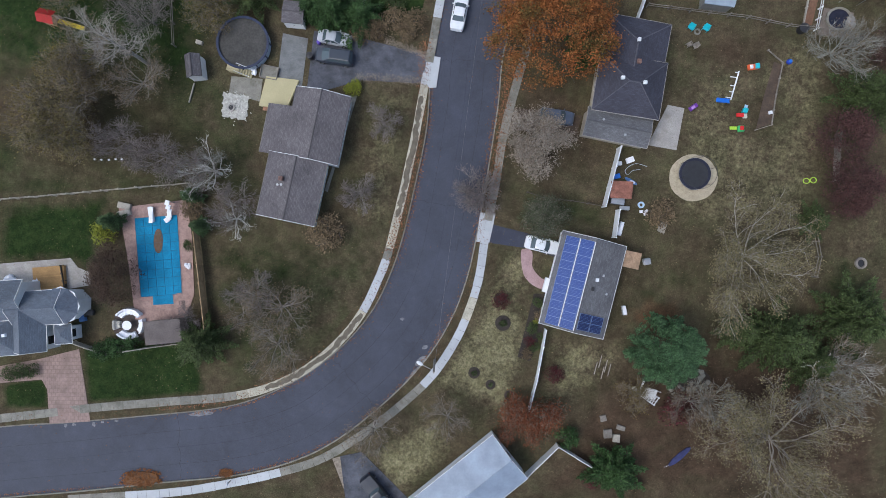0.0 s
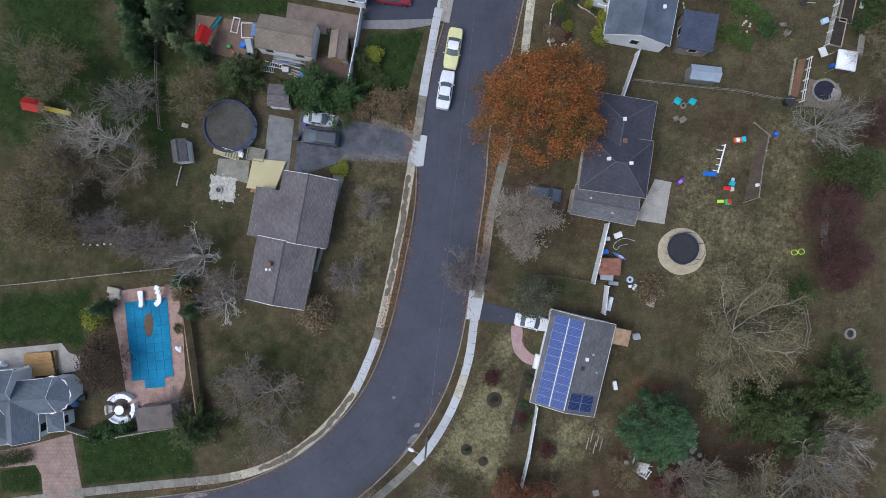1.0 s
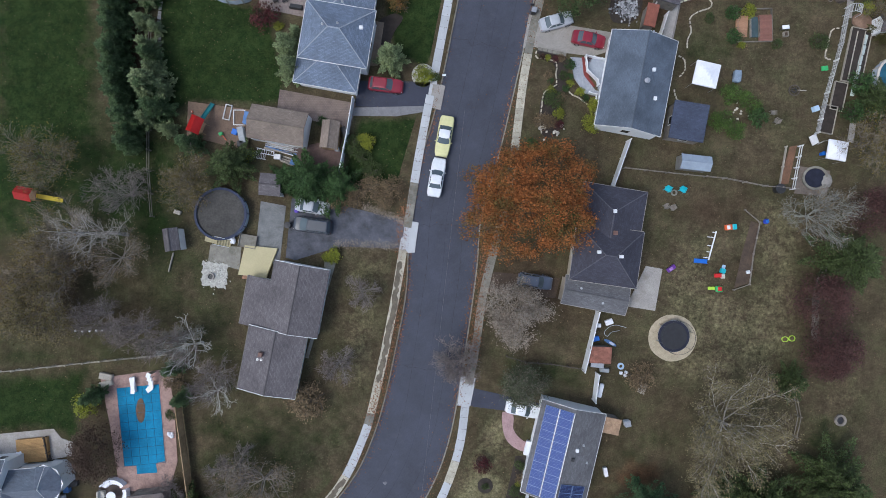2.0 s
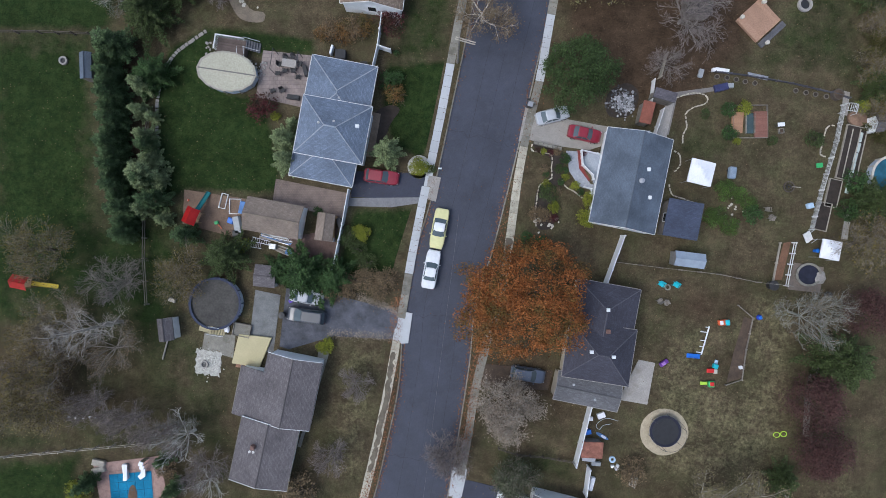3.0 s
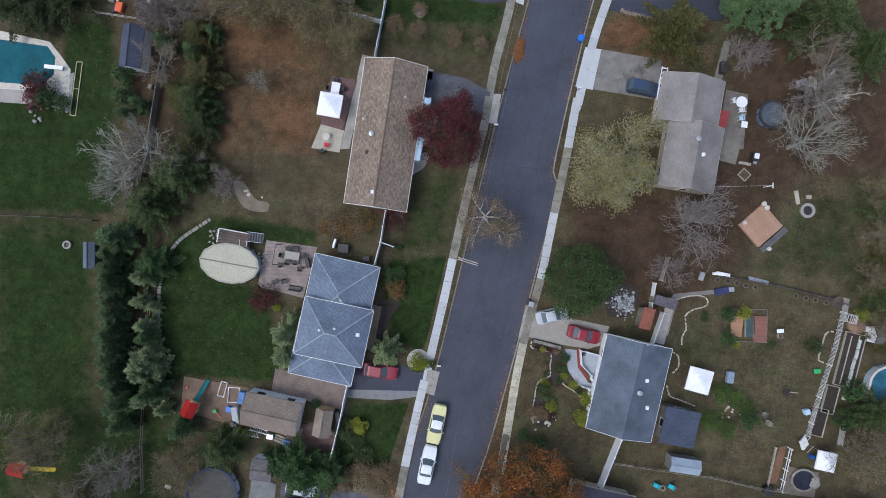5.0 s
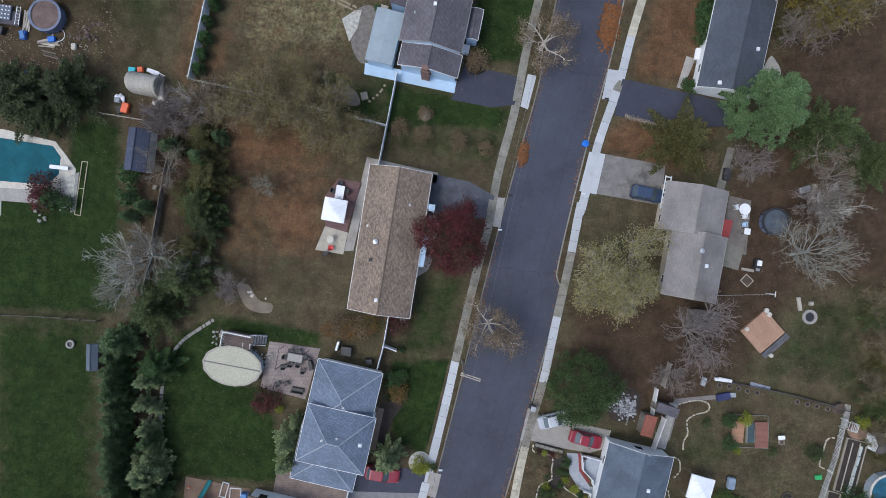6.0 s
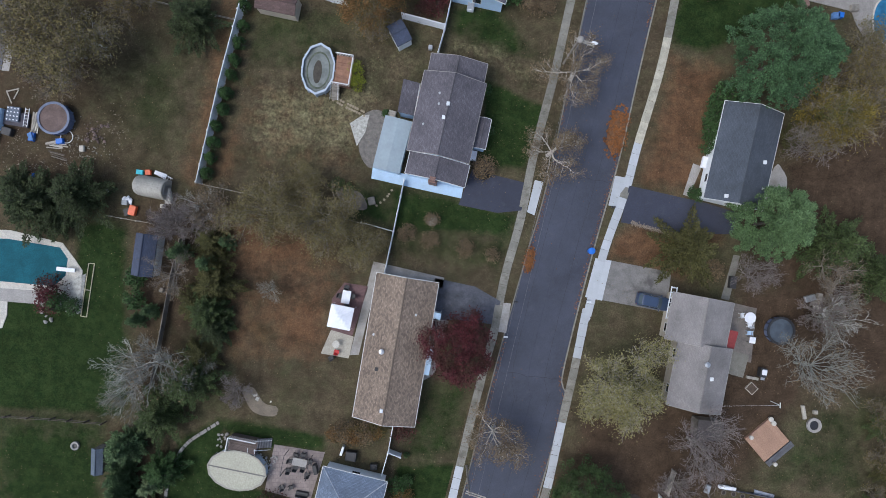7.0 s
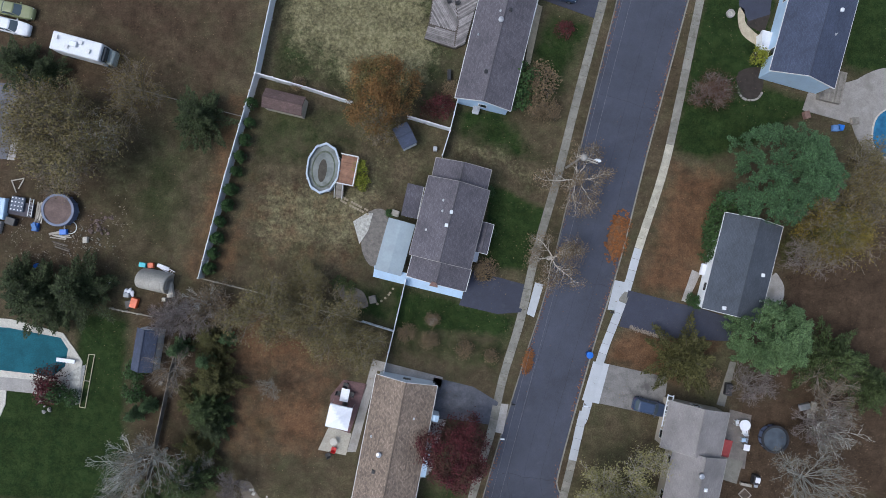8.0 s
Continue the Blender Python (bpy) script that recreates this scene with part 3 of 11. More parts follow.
slab("driveway", [(23.07, 84.89), (30.90, 83.75), (30.53, 78.53), (22.10, 79.70)], surface("oil_stained_concrete", (0.185, 0.175, 0.165), 0.2, 0.8, 8, stain=(0.09, 0.085, 0.08)), "stained grey concrete driveway", "driveway")
slab("driveway", [(10.48, 132.21), (18.64, 129.99), (19.89, 136.53), (10.91, 136.59)], DRIVE, "dark asphalt driveway at the street", "driveway")
slab("driveway", [(36.52, 137.82), (41.31, 138.18), (40.95, 132.45), (38.25, 131.34), (36.84, 133.33)], DRIVE, "dark asphalt driveway ending at the porch", "driveway")
slab("driveway", [(-13.04, -26.56), (-10.27, -25.97), (-3.69, -32.49), (-12.28, -32.53)], DRIVE_OLD, "short worn asphalt driveway", "driveway")
slab("parking_pad", [(8.10, 18.52), (17.93, 17.47), (17.22, 14.92), (7.75, 15.61)], EARTH, "bare earth parking pad under the pale tree", "driveway", z=0.02)
slab("paver_driveway", [(-51.97, -14.21), (-46.73, -12.87), (-45.24, -22.19), (-50.48, -22.50), (-50.79, -18.13), (-51.52, -16.83), (-56.91, -17.29), (-61.27, -17.60), (-61.28, -15.27), (-56.92, -15.10)], PAVER, "pink-grey brick paver driveway", "driveway")
slab("side_yard_paving", [(-20.64, 27.92), (-17.39, 27.26), (-18.32, 19.88), (-21.63, 19.80)], surface("damp_stained_concrete", (0.17, 0.175, 0.175), 0.25, 0.8, 8, stain=(0.10, 0.10, 0.10)), "stained concrete side yard with puddles", "paving")
slab("patio", [(28.99, 18.90), (31.11, 18.48), (30.11, 13.08), (26.40, 13.72)], CONC, "tan concrete patio behind the dark-roofed house", "patio")
slab("patio", [(-19.60, 58.91), (-12.99, 58.19), (-14.66, 51.55), (-20.56, 52.88)], PAVER_GREY, "pinkish paver patio beside the house", "patio")
slab("patio", [(-17.97, 42.30), (-8.16, 40.35), (-8.96, 37.02), (-18.41, 39.36)], paver_mat("small_brown_pavers", (0.20, 0.155, 0.135), 0.22), "brown paver patio between house and shed", "patio")
slab("play_yard", [(-29.82, 40.91), (-21.35, 39.65), (-22.33, 34.49), (-30.09, 36.50)], surface("brown_play_earth", (0.17, 0.115, 0.08), 0.2, 1, 8), "brown bare-earth play yard", "yard", z=0.02)
slab("patio", [(-13.05, 78.20), (-11.51, 80.38), (-8.37, 80.02), (-10.24, 73.23), (-12.91, 73.41)], surface("maroon_patio", (0.13, 0.075, 0.075), 0.2, 1, 8), "maroon brick patio with table", "patio")
slab("patio", [(-12.97, 74.14), (-9.95, 73.40), (-10.48, 70.55), (-14.14, 71.03)], surface("tan_patio", (0.38, 0.35, 0.29), 0.12, 1, 8), "tan concrete patio slab", "patio", z=0.04)
slab("house_walk", [(-7.88, 83.31), (1.44, 81.62), (1.25, 80.27), (-7.18, 81.88), (-9.19, 71.09), (-10.36, 71.00)], CONC, "pale concrete walk round the brown house", "walk")
slab("front_walk", [(0.18, 76.57), (2.30, 75.98), (1.13, 71.83), (-0.49, 71.71)], CONC, "concrete stoop walk under the red maple", "walk", z=0.02)
slab("front_walk", [(0.26, 70.81), (1.15, 70.54), (0.53, 68.91), (-1.13, 67.63), (-1.72, 64.91), (-1.95, 62.41), (-2.68, 62.10), (-3.04, 65.02), (-2.53, 68.33), (-1.38, 69.09)], CONC, "curved concrete front walk", "walk", rounded=True)
slab("front_walk", [(10.22, 0.18), (11.60, -0.10), (11.61, -1.99), (12.56, -3.30), (13.80, -4.02), (13.37, -4.90), (11.77, -4.47), (10.45, -2.87)], surface("pink_walk_bricks", (0.36, 0.24, 0.24), 0.15, 1, 8), "curved pink brick front walk", "walk", rounded=True)
slab("front_walk", [(-6.07, 51.03), (-4.38, 50.71), (-5.34, 45.19), (-6.81, 45.15)], surface("brown_walk", (0.20, 0.15, 0.11), 0.2, 1, 8), "brown front walk along the house", "walk")
slab("front_walk", [(33.10, 98.05), (34.25, 97.68), (32.74, 93.70), (31.97, 93.94)], CONC, "narrow concrete walk to the stoop", "walk")
slab("back_patio", [(43.78, 98.24), (44.71, 97.86), (45.41, 96.42), (44.96, 94.30), (42.38, 93.74)], CONC, "rounded concrete patio behind the slate-roofed house", "patio", rounded=True)
slab("front_walk", [(36.86, 133.03), (37.62, 132.79), (37.90, 131.01), (39.98, 129.22), (39.59, 128.29), (37.56, 129.49), (36.82, 131.38)], SAND, "curved tan paver walk to the porch", "walk", rounded=True)
slab("back_patio", [(38.58, 74.08), (41.52, 73.42), (40.87, 70.48), (38.07, 71.14)], CONC_OLD, "small worn concrete patio", "patio")
slab("side_walk", [(9.77, 131.63), (10.92, 131.20), (9.85, 123.40), (9.22, 123.73)], surface("tan_stone_walk", (0.36, 0.30, 0.20), 0.2, 1.2, 8), "tan walk along the house", "walk")
slab("side_walk", [(-12.51, 20.04), (-11.05, 19.90), (-13.92, 10.42), (-14.79, 7.50), (-15.22, 7.65), (-13.35, 13.33)], CONC_OLD, "narrow old concrete walk along the house", "walk")
slab("side_walk", [(32.35, 46.85), (33.66, 52.74), (32.70, 53.01), (31.10, 47.11)], CONC, "grey concrete side walk", "walk", z=0.028)
slab("garden_path", [(-11.81, 101.13), (-10.19, 102.29), (-9.30, 102.35), (-9.73, 100.09), (-10.78, 98.23)], GRAVEL, "pale flagstone corner bed", "garden bed")
slab("gravel_bed", [(-10.04, 102.30), (-7.37, 102.35), (-8.50, 95.58), (-10.44, 97.66)], surface("grey_gravel", (0.16, 0.145, 0.13), 0.3, 2, 12), "grey gravel bed beside the blue patio roof", "garden bed", z=0.02, rounded=True)
slab("gravel_bed", [(p[0] + 0.14 * math.sin(k * 2.1), p[1] + 0.14 * math.cos(k * 3.7)) for k, p in enumerate(Vector(a).lerp(Vector(b), j / 9) for a, b in (((-28.24, 20.26), (-25.03, 19.84)), ((-25.03, 19.84), (-25.31, 16.63)), ((-25.31, 16.63), (-28.51, 17.20)), ((-28.51, 17.20), (-28.24, 20.26))) for j in range(9))], GRAVEL, "white gravel square with a dark fire pit", "garden bed")
slab("gravel_patch", [(-27.23, 22.38), (-23.22, 22.03), (-23.57, 19.11), (-27.58, 20.19)], CONC_OLD, "worn gravel strip beside the pool steps", "garden bed", z=0.02)

slab("garden_path", [(33.08, 53.02), (33.44, 53.48), (38.9, 54.22), (40.71, 54.61), (41.04, 54.25), (38.9, 53.68), (33.9, 52.89), (32.82, 48.0), (32.14, 48.09)], surface("brown_grey_concrete", (0.19, 0.175, 0.165), 0.15, 0.8, 8), "grey concrete path bending to the covered boat", "walk", z=0.022)
slab("brick_yard", [(-16.6, 34.6), (-8.95, 36.2), (-10.4, 30.6), (-15.8, 31.4)], surface("worn_red_brown_brick", (0.105, 0.068, 0.058), 0.3, 1.4, 9), "worn red-brown brick yard between garage and fence", "yard", z=0.016)

# ---- sidewalks of single slabs ----
slab_me = bpy.data.meshes.new("slab")
sbm = bmesh.new()
box(sbm, 0, 0, -0.1, 1.0, 1.0, 0.14, bevel=0.012)
sbm.to_mesh(slab_me)
sbm.free()
slab_me.materials.append(CONC_OLD)
slab_pale = slab_me.copy()
slab_pale.materials.clear()
slab_pale.materials.append(surface("cream_worn_concrete", (0.42, 0.39, 0.31), 0.2, 1.2, 10, rand=0.12))
WORN = [(-20, -7.6, -26, -9), (-0.4, 20.8, -9, 0), (30, 47, 9, 15), (-9.5, -6, 0, 5), (100.6, 114, 24, 32)]
slab_new = slab_me.copy()
slab_new.materials.clear()
slab_new.materials.append(CONC_NEW)


def sidewalk(label, pts, width, fresh, length=1.45):
    root = thing("sidewalk", label, "sidewalk", (0, 0), kind="structure")
    line = curve_pts(pts, length)
    rnd = random.Random(len(pts))
    for a, b in zip(line, line[1:]):
        c, d = (a + b) / 2, b - a
        is_new = any(lo <= c.y <= hi and xl <= c.x <= xh for lo, hi, xl, xh in fresh)
        pale = any(lo <= c.y <= hi and xl <= c.x <= xh for lo, hi, xl, xh in WORN)
        ob = new("slab", slab_new if is_new else slab_pale if pale else slab_me)
        ob.parent = root
        ob.matrix_basis = pose(c.x, c.y, rnd.uniform(-0.02, 0.01), rnd.uniform(-0.4, 0.4), rnd.uniform(-0.4, 0.4), math.degrees(math.atan2(d.y, d.x))) @ Matrix.Diagonal((d.length - 0.025, width * rnd.uniform(0.95, 1.0), 1, 1))
    return root


sidewalk("concrete sidewalk of old and new slabs along the street",
         [(-59.80, -22.18), (-51.07, -21.19), (-44.88, -20.44), (-35.06, -19.59), (-27.78, -18.98), (-22.69, -17.87), (-17.60, -15.44), (-13.25, -11.78), (-10.35, -8.13), (-8.55, -4.48), (-7.11, -0.84), (-5.82, 4.27),
          (-4.74, 9.00), (-3.53, 14.83), (-2.41, 21.02), (-1.44, 26.19), (-0.28, 32.83), (1.03, 39.47), (2.15, 44.64), (3.65, 52.01), (4.75, 57.89),
          (6.25, 65.61), (7.88, 73.33), (8.20, 74.55), (9.28, 82.04), (10.97, 89.58), (12.39, 98.60), (14.44, 108.44), (16.29, 119.03), (18.72, 131.94), (24.3, 161.4), (29.5, 191.0)], 1.1,
         [(-7.5, -0.5, -20, 0), (30.5, 57.5, -10, 20), (22.0, 25.0, -5, 5)])
sidewalk("concrete sidewalk with pale new slabs beside the lawns",
         [(-48.11, -32.25), (-35.01, -31.32), (-27.73, -30.19), (-20.46, -28.56), (-15.37, -26.86), (-10.28, -23.78), (-5.93, -20.49), (-1.43, -16.32), (1.68, -11.72), (3.48, -7.71), (4.77, -3.33), (5.62, 2.49),
          (6.90, 9.05), (8.11, 16.34), (11.21, 27.98), (12.29, 34.62), (13.41, 42.72), (14.71, 49.35), (16.17, 55.24), (17.32, 61.86), (18.93, 70.68), (20.18, 78.74),
          (20.07, 76.88), (22.02, 85.93), (24.43, 93.91), (25.84, 100.34), (28.28, 110.22), (29.73, 119.30), (31.44, 132.17), (35.4, 161.9), (41.0, 191.4)], 1.1,
         [(-17.0, -9.5, -5, 9), (-6.0, 4.5, -5, 12), (55.0, 63.0, 10, 25), (72.5, 92.5, 10, 30), (-33, -28.7, -40, -19.5), (94.5, 100.6, 20, 40)])
slab("driveway_apron", [(-1.10, 25.04), (-0.30, 24.89), (-0.86, 21.03), (-1.96, 20.95)], CONC_NEW, "white new concrete driveway apron", "apron", z=0.025)
slab("driveway_apron", [(4.88, 4.97), (6.78, 4.68), (6.21, 1.04), (4.39, 1.18)], CONC_NEW, "white new concrete driveway apron", "apron", z=0.025)
slab("driveway_apron", [(1.83, 42.80), (3.37, 42.47), (2.72, 39.37), (1.24, 39.77)], CONC, "grey concrete driveway apron", "apron", z=0.025)
slab("driveway_apron", [(14.29, 51.54), (15.39, 51.20), (14.54, 47.14), (13.44, 47.26)], CONC, "grey concrete driveway apron", "apron", z=0.025)
slab("driveway_apron", [(8.93, 78.75), (10.27, 78.70), (9.81, 74.81), (8.46, 75.01)], CONC, "grey concrete driveway apron", "apron", z=0.025)
slab("driveway_apron", [(12.59, 94.90), (13.72, 94.69), (12.77, 90.31), (11.78, 90.68)], CONC_NEW, "pale concrete driveway apron", "apron", z=0.025)
slab("driveway_apron", [(23.02, 95.96), (25.28, 95.68), (24.36, 91.90), (22.33, 92.05)], CONC_NEW, "pale concrete driveway apron", "apron", z=0.025)
slab("driveway_apron", [(20.97, 85.11), (23.07, 84.89), (22.10, 79.63), (19.85, 79.98)], CONC_NEW, "pale concrete driveway apron", "apron", z=0.025)


# ---- houses ----
def roof_mesh(kind, lx, ly, eave, rise, thick=0.14):
    """A gable, hip or half-hipped roof (hip at +x) over lx by ly, the ridge along x; UV in metres along the eave and up the slope."""
    bm = bmesh.new()
    uvl = bm.loops.layers.uv.new("UVMap")
    a, b = lx / 2, ly / 2
    if kind == "gable":
        r0, r1 = (-a, 0, eave + rise), (a, 0, eave + rise)
    elif kind == "shed":
        r0, r1 = (-a, b, eave + rise), (a, b, eave + rise)
    elif kind == "half":
        r0, r1 = (-a, 0, eave + rise), (a - b * 0.8, 0, eave + rise)
    else:
        k = max(a - b, 0.15)
        r0, r1 = (-k, 0, eave + rise), (k, 0, eave + rise)
    c = [(-a, -b, eave), (a, -b, eave), (a, b, eave), (-a, b, eave)]

    def face(pts):
        vs = [bm.verts.new(p) for p in pts]
        f = bm.faces.new(vs)
        p0, d = Vector(pts[0]), (Vector(pts[1]) - Vector(pts[0])).normalized()
        f.normal_update()
        up = f.normal.cross(d)
        for l in f.loops:
            v = l.vert.co - p0
            l[uvl].uv = (v.dot(d), v.dot(up))
        lo = [bm.verts.new((p[0], p[1], p[2] - thick)) for p in pts]
        n = len(pts)
        for i in range(n):
            j = (i + 1) % n
            bm.faces.new((vs[j], vs[i], lo[i], lo[j]))
        bm.faces.new(lo[::-1])

    if kind == "shed":
        face([c[0], c[1], r1, r0])
    else:
        face([c[0], c[1], r1, r0])
        face([c[2], c[3], r0, r1])
        if kind == "hip":
            face([c[1], c[2], r1])
            face([c[3], c[0], r0])
        elif kind == "half":
            face([c[1], c[2], r1])
    return bm, r0, r1


def window(root, x, y, z, turn, w=1.0, h=1.1):
    fr = part("window_frame", boxes((0, 0, 0, w + 0.16, 0.06, 0.08), (0, 0, h + 0.08, w + 0.16, 0.06, 0.08), (-w / 2 - 0.04, 0, 0.08, 0.08, 0.06, h), (w / 2 + 0.04, 0, 0.08, 0.08, 0.06, h)), WHITE_PAINT, root)
    fr.matrix_basis = pose(x, y, z, 0, 0, turn)
    part("pane", boxes((0, 0.0, 0.08, w, 0.02, h)), GLASS, fr)


def block(root, at, roof_mat, wall_mat, eave=2.6, rise=1.4, kind="gable", turn90=False, over=0.35, gutter=True, ridge=True, vents=(), base=0.0, trim=WHITE_PAINT, gable_window=True, ends=None, barge=None):
    """One volume of a house: walls, roof, ridge cap, gutters, windows. at: x, y, length, width, angle of the roof's outline."""
    x, y, lx, ly, ang = at
    if turn90:
        lx, ly, ang = ly, lx, ang + 90
    if kind != "shed" and lx < ly and not turn90 and kind == "hip":
        lx, ly, ang = ly, lx, ang + 90
    m = root.matrix_basis.inverted() @ pose(x, y, base, 0, 0, ang)
    bm, r0, r1 = roof_mesh(kind, lx, ly, eave, rise)
    rf = part("roof", bm, roof_mat, root)
    rf.matrix_basis = m
    wl, ww, h = lx - 2 * ((0.12 if kind == "gable" and over > 0.3 else over) if ends is None else ends), ly - 2 * over, eave - 0.10
    for k, (u, v, w, d) in enumerate(((0, -ww / 2 + 0.1, wl, 0.2), (0, ww / 2 - 0.1, wl, 0.2), (-wl / 2 + 0.1, 0, 0.2, ww - 0.4), (wl / 2 - 0.1, 0, 0.2, ww - 0.4))):
        b = boxes((u, v, -0.1, w, d, h + 0.1 if kind != "shed" else h + 0.1 + rise * (0.5 + v / ly)))
        if k > 1 and kind == "shed":
            b.free()
            b = bmesh.new()
            s, g = ww / 2, rise * ww / ly / 2
            vs = [b.verts.new((u + e, q, z)) for e in (-0.1, 0.1) for q, z in ((-s, -0.1), (s, -0.1), (s, h + rise / 2 + g - 0.06), (-s, h + rise / 2 - g - 0.06))]
            for f in ((0, 3, 2, 1), (4, 5, 6, 7), (0, 1, 5, 4), (1, 2, 6, 5), (2, 3, 7, 6), (3, 0, 4, 7)):
                b.faces.new([vs[i] for i in f])
        if k > 1 and kind == "gable":
            s, g = (ww / 2), rise * (ww / ly) - 0.06
            vs = [b.verts.new((u + e, q, z)) for e in (-0.1, 0.1) for q, z in ((-s, h), (s, h), (0, h + g))]
            for f in ((0, 2, 1), (3, 4, 5), (0, 1, 4, 3), (1, 2, 5, 4), (2, 0, 3, 5)):
                b.faces.new([vs[i] for i in f])
        wall = part("wall", b, wall_mat, root)
        wall.matrix_basis = m
        if eave > 2.2:
            if k < 2:
                for q in (-0.28, 0.28) if wl > 5 else (0.0,):
                    window(root, 0, 0, 0, 0)
                    scene.collection.objects[-2].matrix_basis = m @ pose(q * wl, v + (-0.11 if v < 0 else 0.11), 1.0)
            elif ww > 4 and gable_window:
                window(root, 0, 0, 0, 0)
                scene.collection.objects[-2].matrix_basis = m @ pose(u + (-0.11 if u < 0 else 0.11), 0, 1.0, 0, 0, 90)
    if ridge and kind != "shed":
        c = bmesh.new()
        tube(c, (r0[0], 0, r0[2] - 0.02), (r1[0], 0, r1[2] - 0.02), 0.09, seg=6)
        if kind == "hip":
            for sx in (-1, 1):
                for sy in (-1, 1):
                    tube(c, (r1[0] * sx, 0, r1[2] - 0.02), (lx / 2 * sx, ly / 2 * sy, eave - 0.02), 0.07, seg=6)
        elif kind == "half":
            for sy in (-1, 1):
                tube(c, (r1[0], 0, r1[2] - 0.02), (lx / 2, ly / 2 * sy, eave - 0.02), 0.07, seg=6)
        part("ridge_cap", c, {ROOF_BLUE: RIDGE_PALE, ROOF_DARK: RIDGE_DARK}.get(roof_mat, roof_mat), root).matrix_basis = m
    if gutter:
        for s in (-1, 1):
            if kind == "shed" and s > 0:
                continue
            part("gutter", boxes((0, s * (ly / 2 + 0.03), eave - 0.11, lx, 0.07, 0.09)), trim, root).matrix_basis = m
        if kind in ("hip", "half"):
            for s in (-1, 1) if kind == "hip" else (1,):
                part("gutter", boxes((s * (lx / 2 + 0.03), 0, eave - 0.11, 0.07, ly, 0.09)), trim, root).matrix_basis = m
        if kind == "gable":
            for s in (-1, 1):
                sl = math.degrees(math.atan2(rise, ly / 2))
                hyp = math.hypot(rise, ly / 2)
                part("bargeboard", boxes((s * (lx / 2 + 0.02), -ly / 4, eave + rise / 2 - 0.15, 0.05, hyp, 0.16, 0, 0, (sl, 0)), (s * (lx / 2 + 0.02), ly / 4, eave + rise / 2 - 0.15, 0.05, hyp, 0.16, 0, 0, (-sl, 0))), barge or trim, root).matrix_basis = m
    for u, v, sort in vents:
        z = eave + rise * (1 - abs(v) / (ly / 2)) if kind != "shed" else eave
        b = bmesh.new()
        if sort == "pipe":
            tube(b, (u, v, z - 0.1), (u, v, z + 0.35), 0.06)
            disc(b, u, v, z, 0.16, 0.04, 12)
            mt = METAL
        elif sort == "white":
            box(b, u, v, z - 0.1, 0.45, 0.4, 0.35, 8, 0.04)
            mt = WHITE
        elif sort == "turbine":
            tube(b, (u, v, z - 0.1), (u, v, z + 0.25), 0.2, seg=14)
            disc(b, u, v, z + 0.25, 0.33, 0.14, 18, dome=0.08)
            mt = METAL
        elif sort == "dark":
            box(b, u, v, z - 0.1, 0.45, 0.4, 0.3, 5, 0.04)
            mt = DARK
        elif sort == "stack":
            box(b, u, v, z - 0.3, 0.5, 0.5, 0.95, 4, 0.02)
            ring(b, u, v, z + 0.65, 0.1, 0.22, 0.06, 10)
            mt = BRICK
        else:
            box(b, u, v, z - 0.4, 0.9, 0.65, 1.3, 0, 0.02)
            box(b, u, v, z + 0.9, 1.0, 0.75, 0.08)
            mt = BRICK
        part("chimney" if sort in ("brick", "stack") else "roof_vent", b, mt, root).matrix_basis = m
    return m


WALL_BRIGHT = surface("fresh_white_siding", (0.84, 0.86, 0.88), 0.04, 0.8, 6, rough=0.5)
ROOF_BROWN = shingle("brown_grey_shingles", (0.125, 0.113, 0.120), 0.2, mortar=0.65)
ROOF_DARK = shingle("charcoal_shingles", (0.046, 0.046, 0.064), 0.18)
ROOF_GREY = shingle("grey_shingles", (0.125, 0.125, 0.135), 0.2)
ROOF_SLATE = shingle("slate_blue_shingles", (0.088, 0.110, 0.146), 0.07, mortar=0.84, streak=0.3)
ROOF_BLUE = shingle("blue_grey_shingles", (0.142, 0.178, 0.245), 0.16, mortar=0.6)
ROOF_TAN = shingle("brown_cedar_tone_shingles", (0.215, 0.165, 0.128), 0.36, 0.17, 0.27, mortar=0.6)
ROOF_SHED = shingle("faded_brown_shingles", (0.205, 0.165, 0.135), 0.16, 0.15, 0.3, mortar=0.75)
ROOF_PALE = shingle("pale_grey_shingles", (0.225, 0.208, 0.202), 0.07, mortar=0.86)
ROOF_DUSK = shingle("dusky_grey_shingles", (0.112, 0.103, 0.120), 0.2, mortar=0.65)
ROOF_STEEL = surface("pale_steel_roofing", (0.25, 0.30, 0.38), 0.25, 0.3, 5, rough=0.45, relief=0.01)
ROOF_SMOKE = shingle("smoke_blue_shingles", (0.066, 0.077, 0.097), 0.12)
ROOF_NAVY = shingle("navy_shingles", (0.052, 0.064, 0.104), 0.16)
RIDGE_DARK = surface("charcoal_ridge_caps", (0.085, 0.085, 0.105), 0.15, 2, 8)
RIDGE_PALE = surface("pale_ridge_caps", (0.30, 0.33, 0.38), 0.15, 2, 8)
BRICK = surface("red_brown_brick", (0.20, 0.12, 0.10), 0.25, 3, 9)


def house(label, at, group="houses of the street"):
    return thing("house", label, "house", at, group=group)


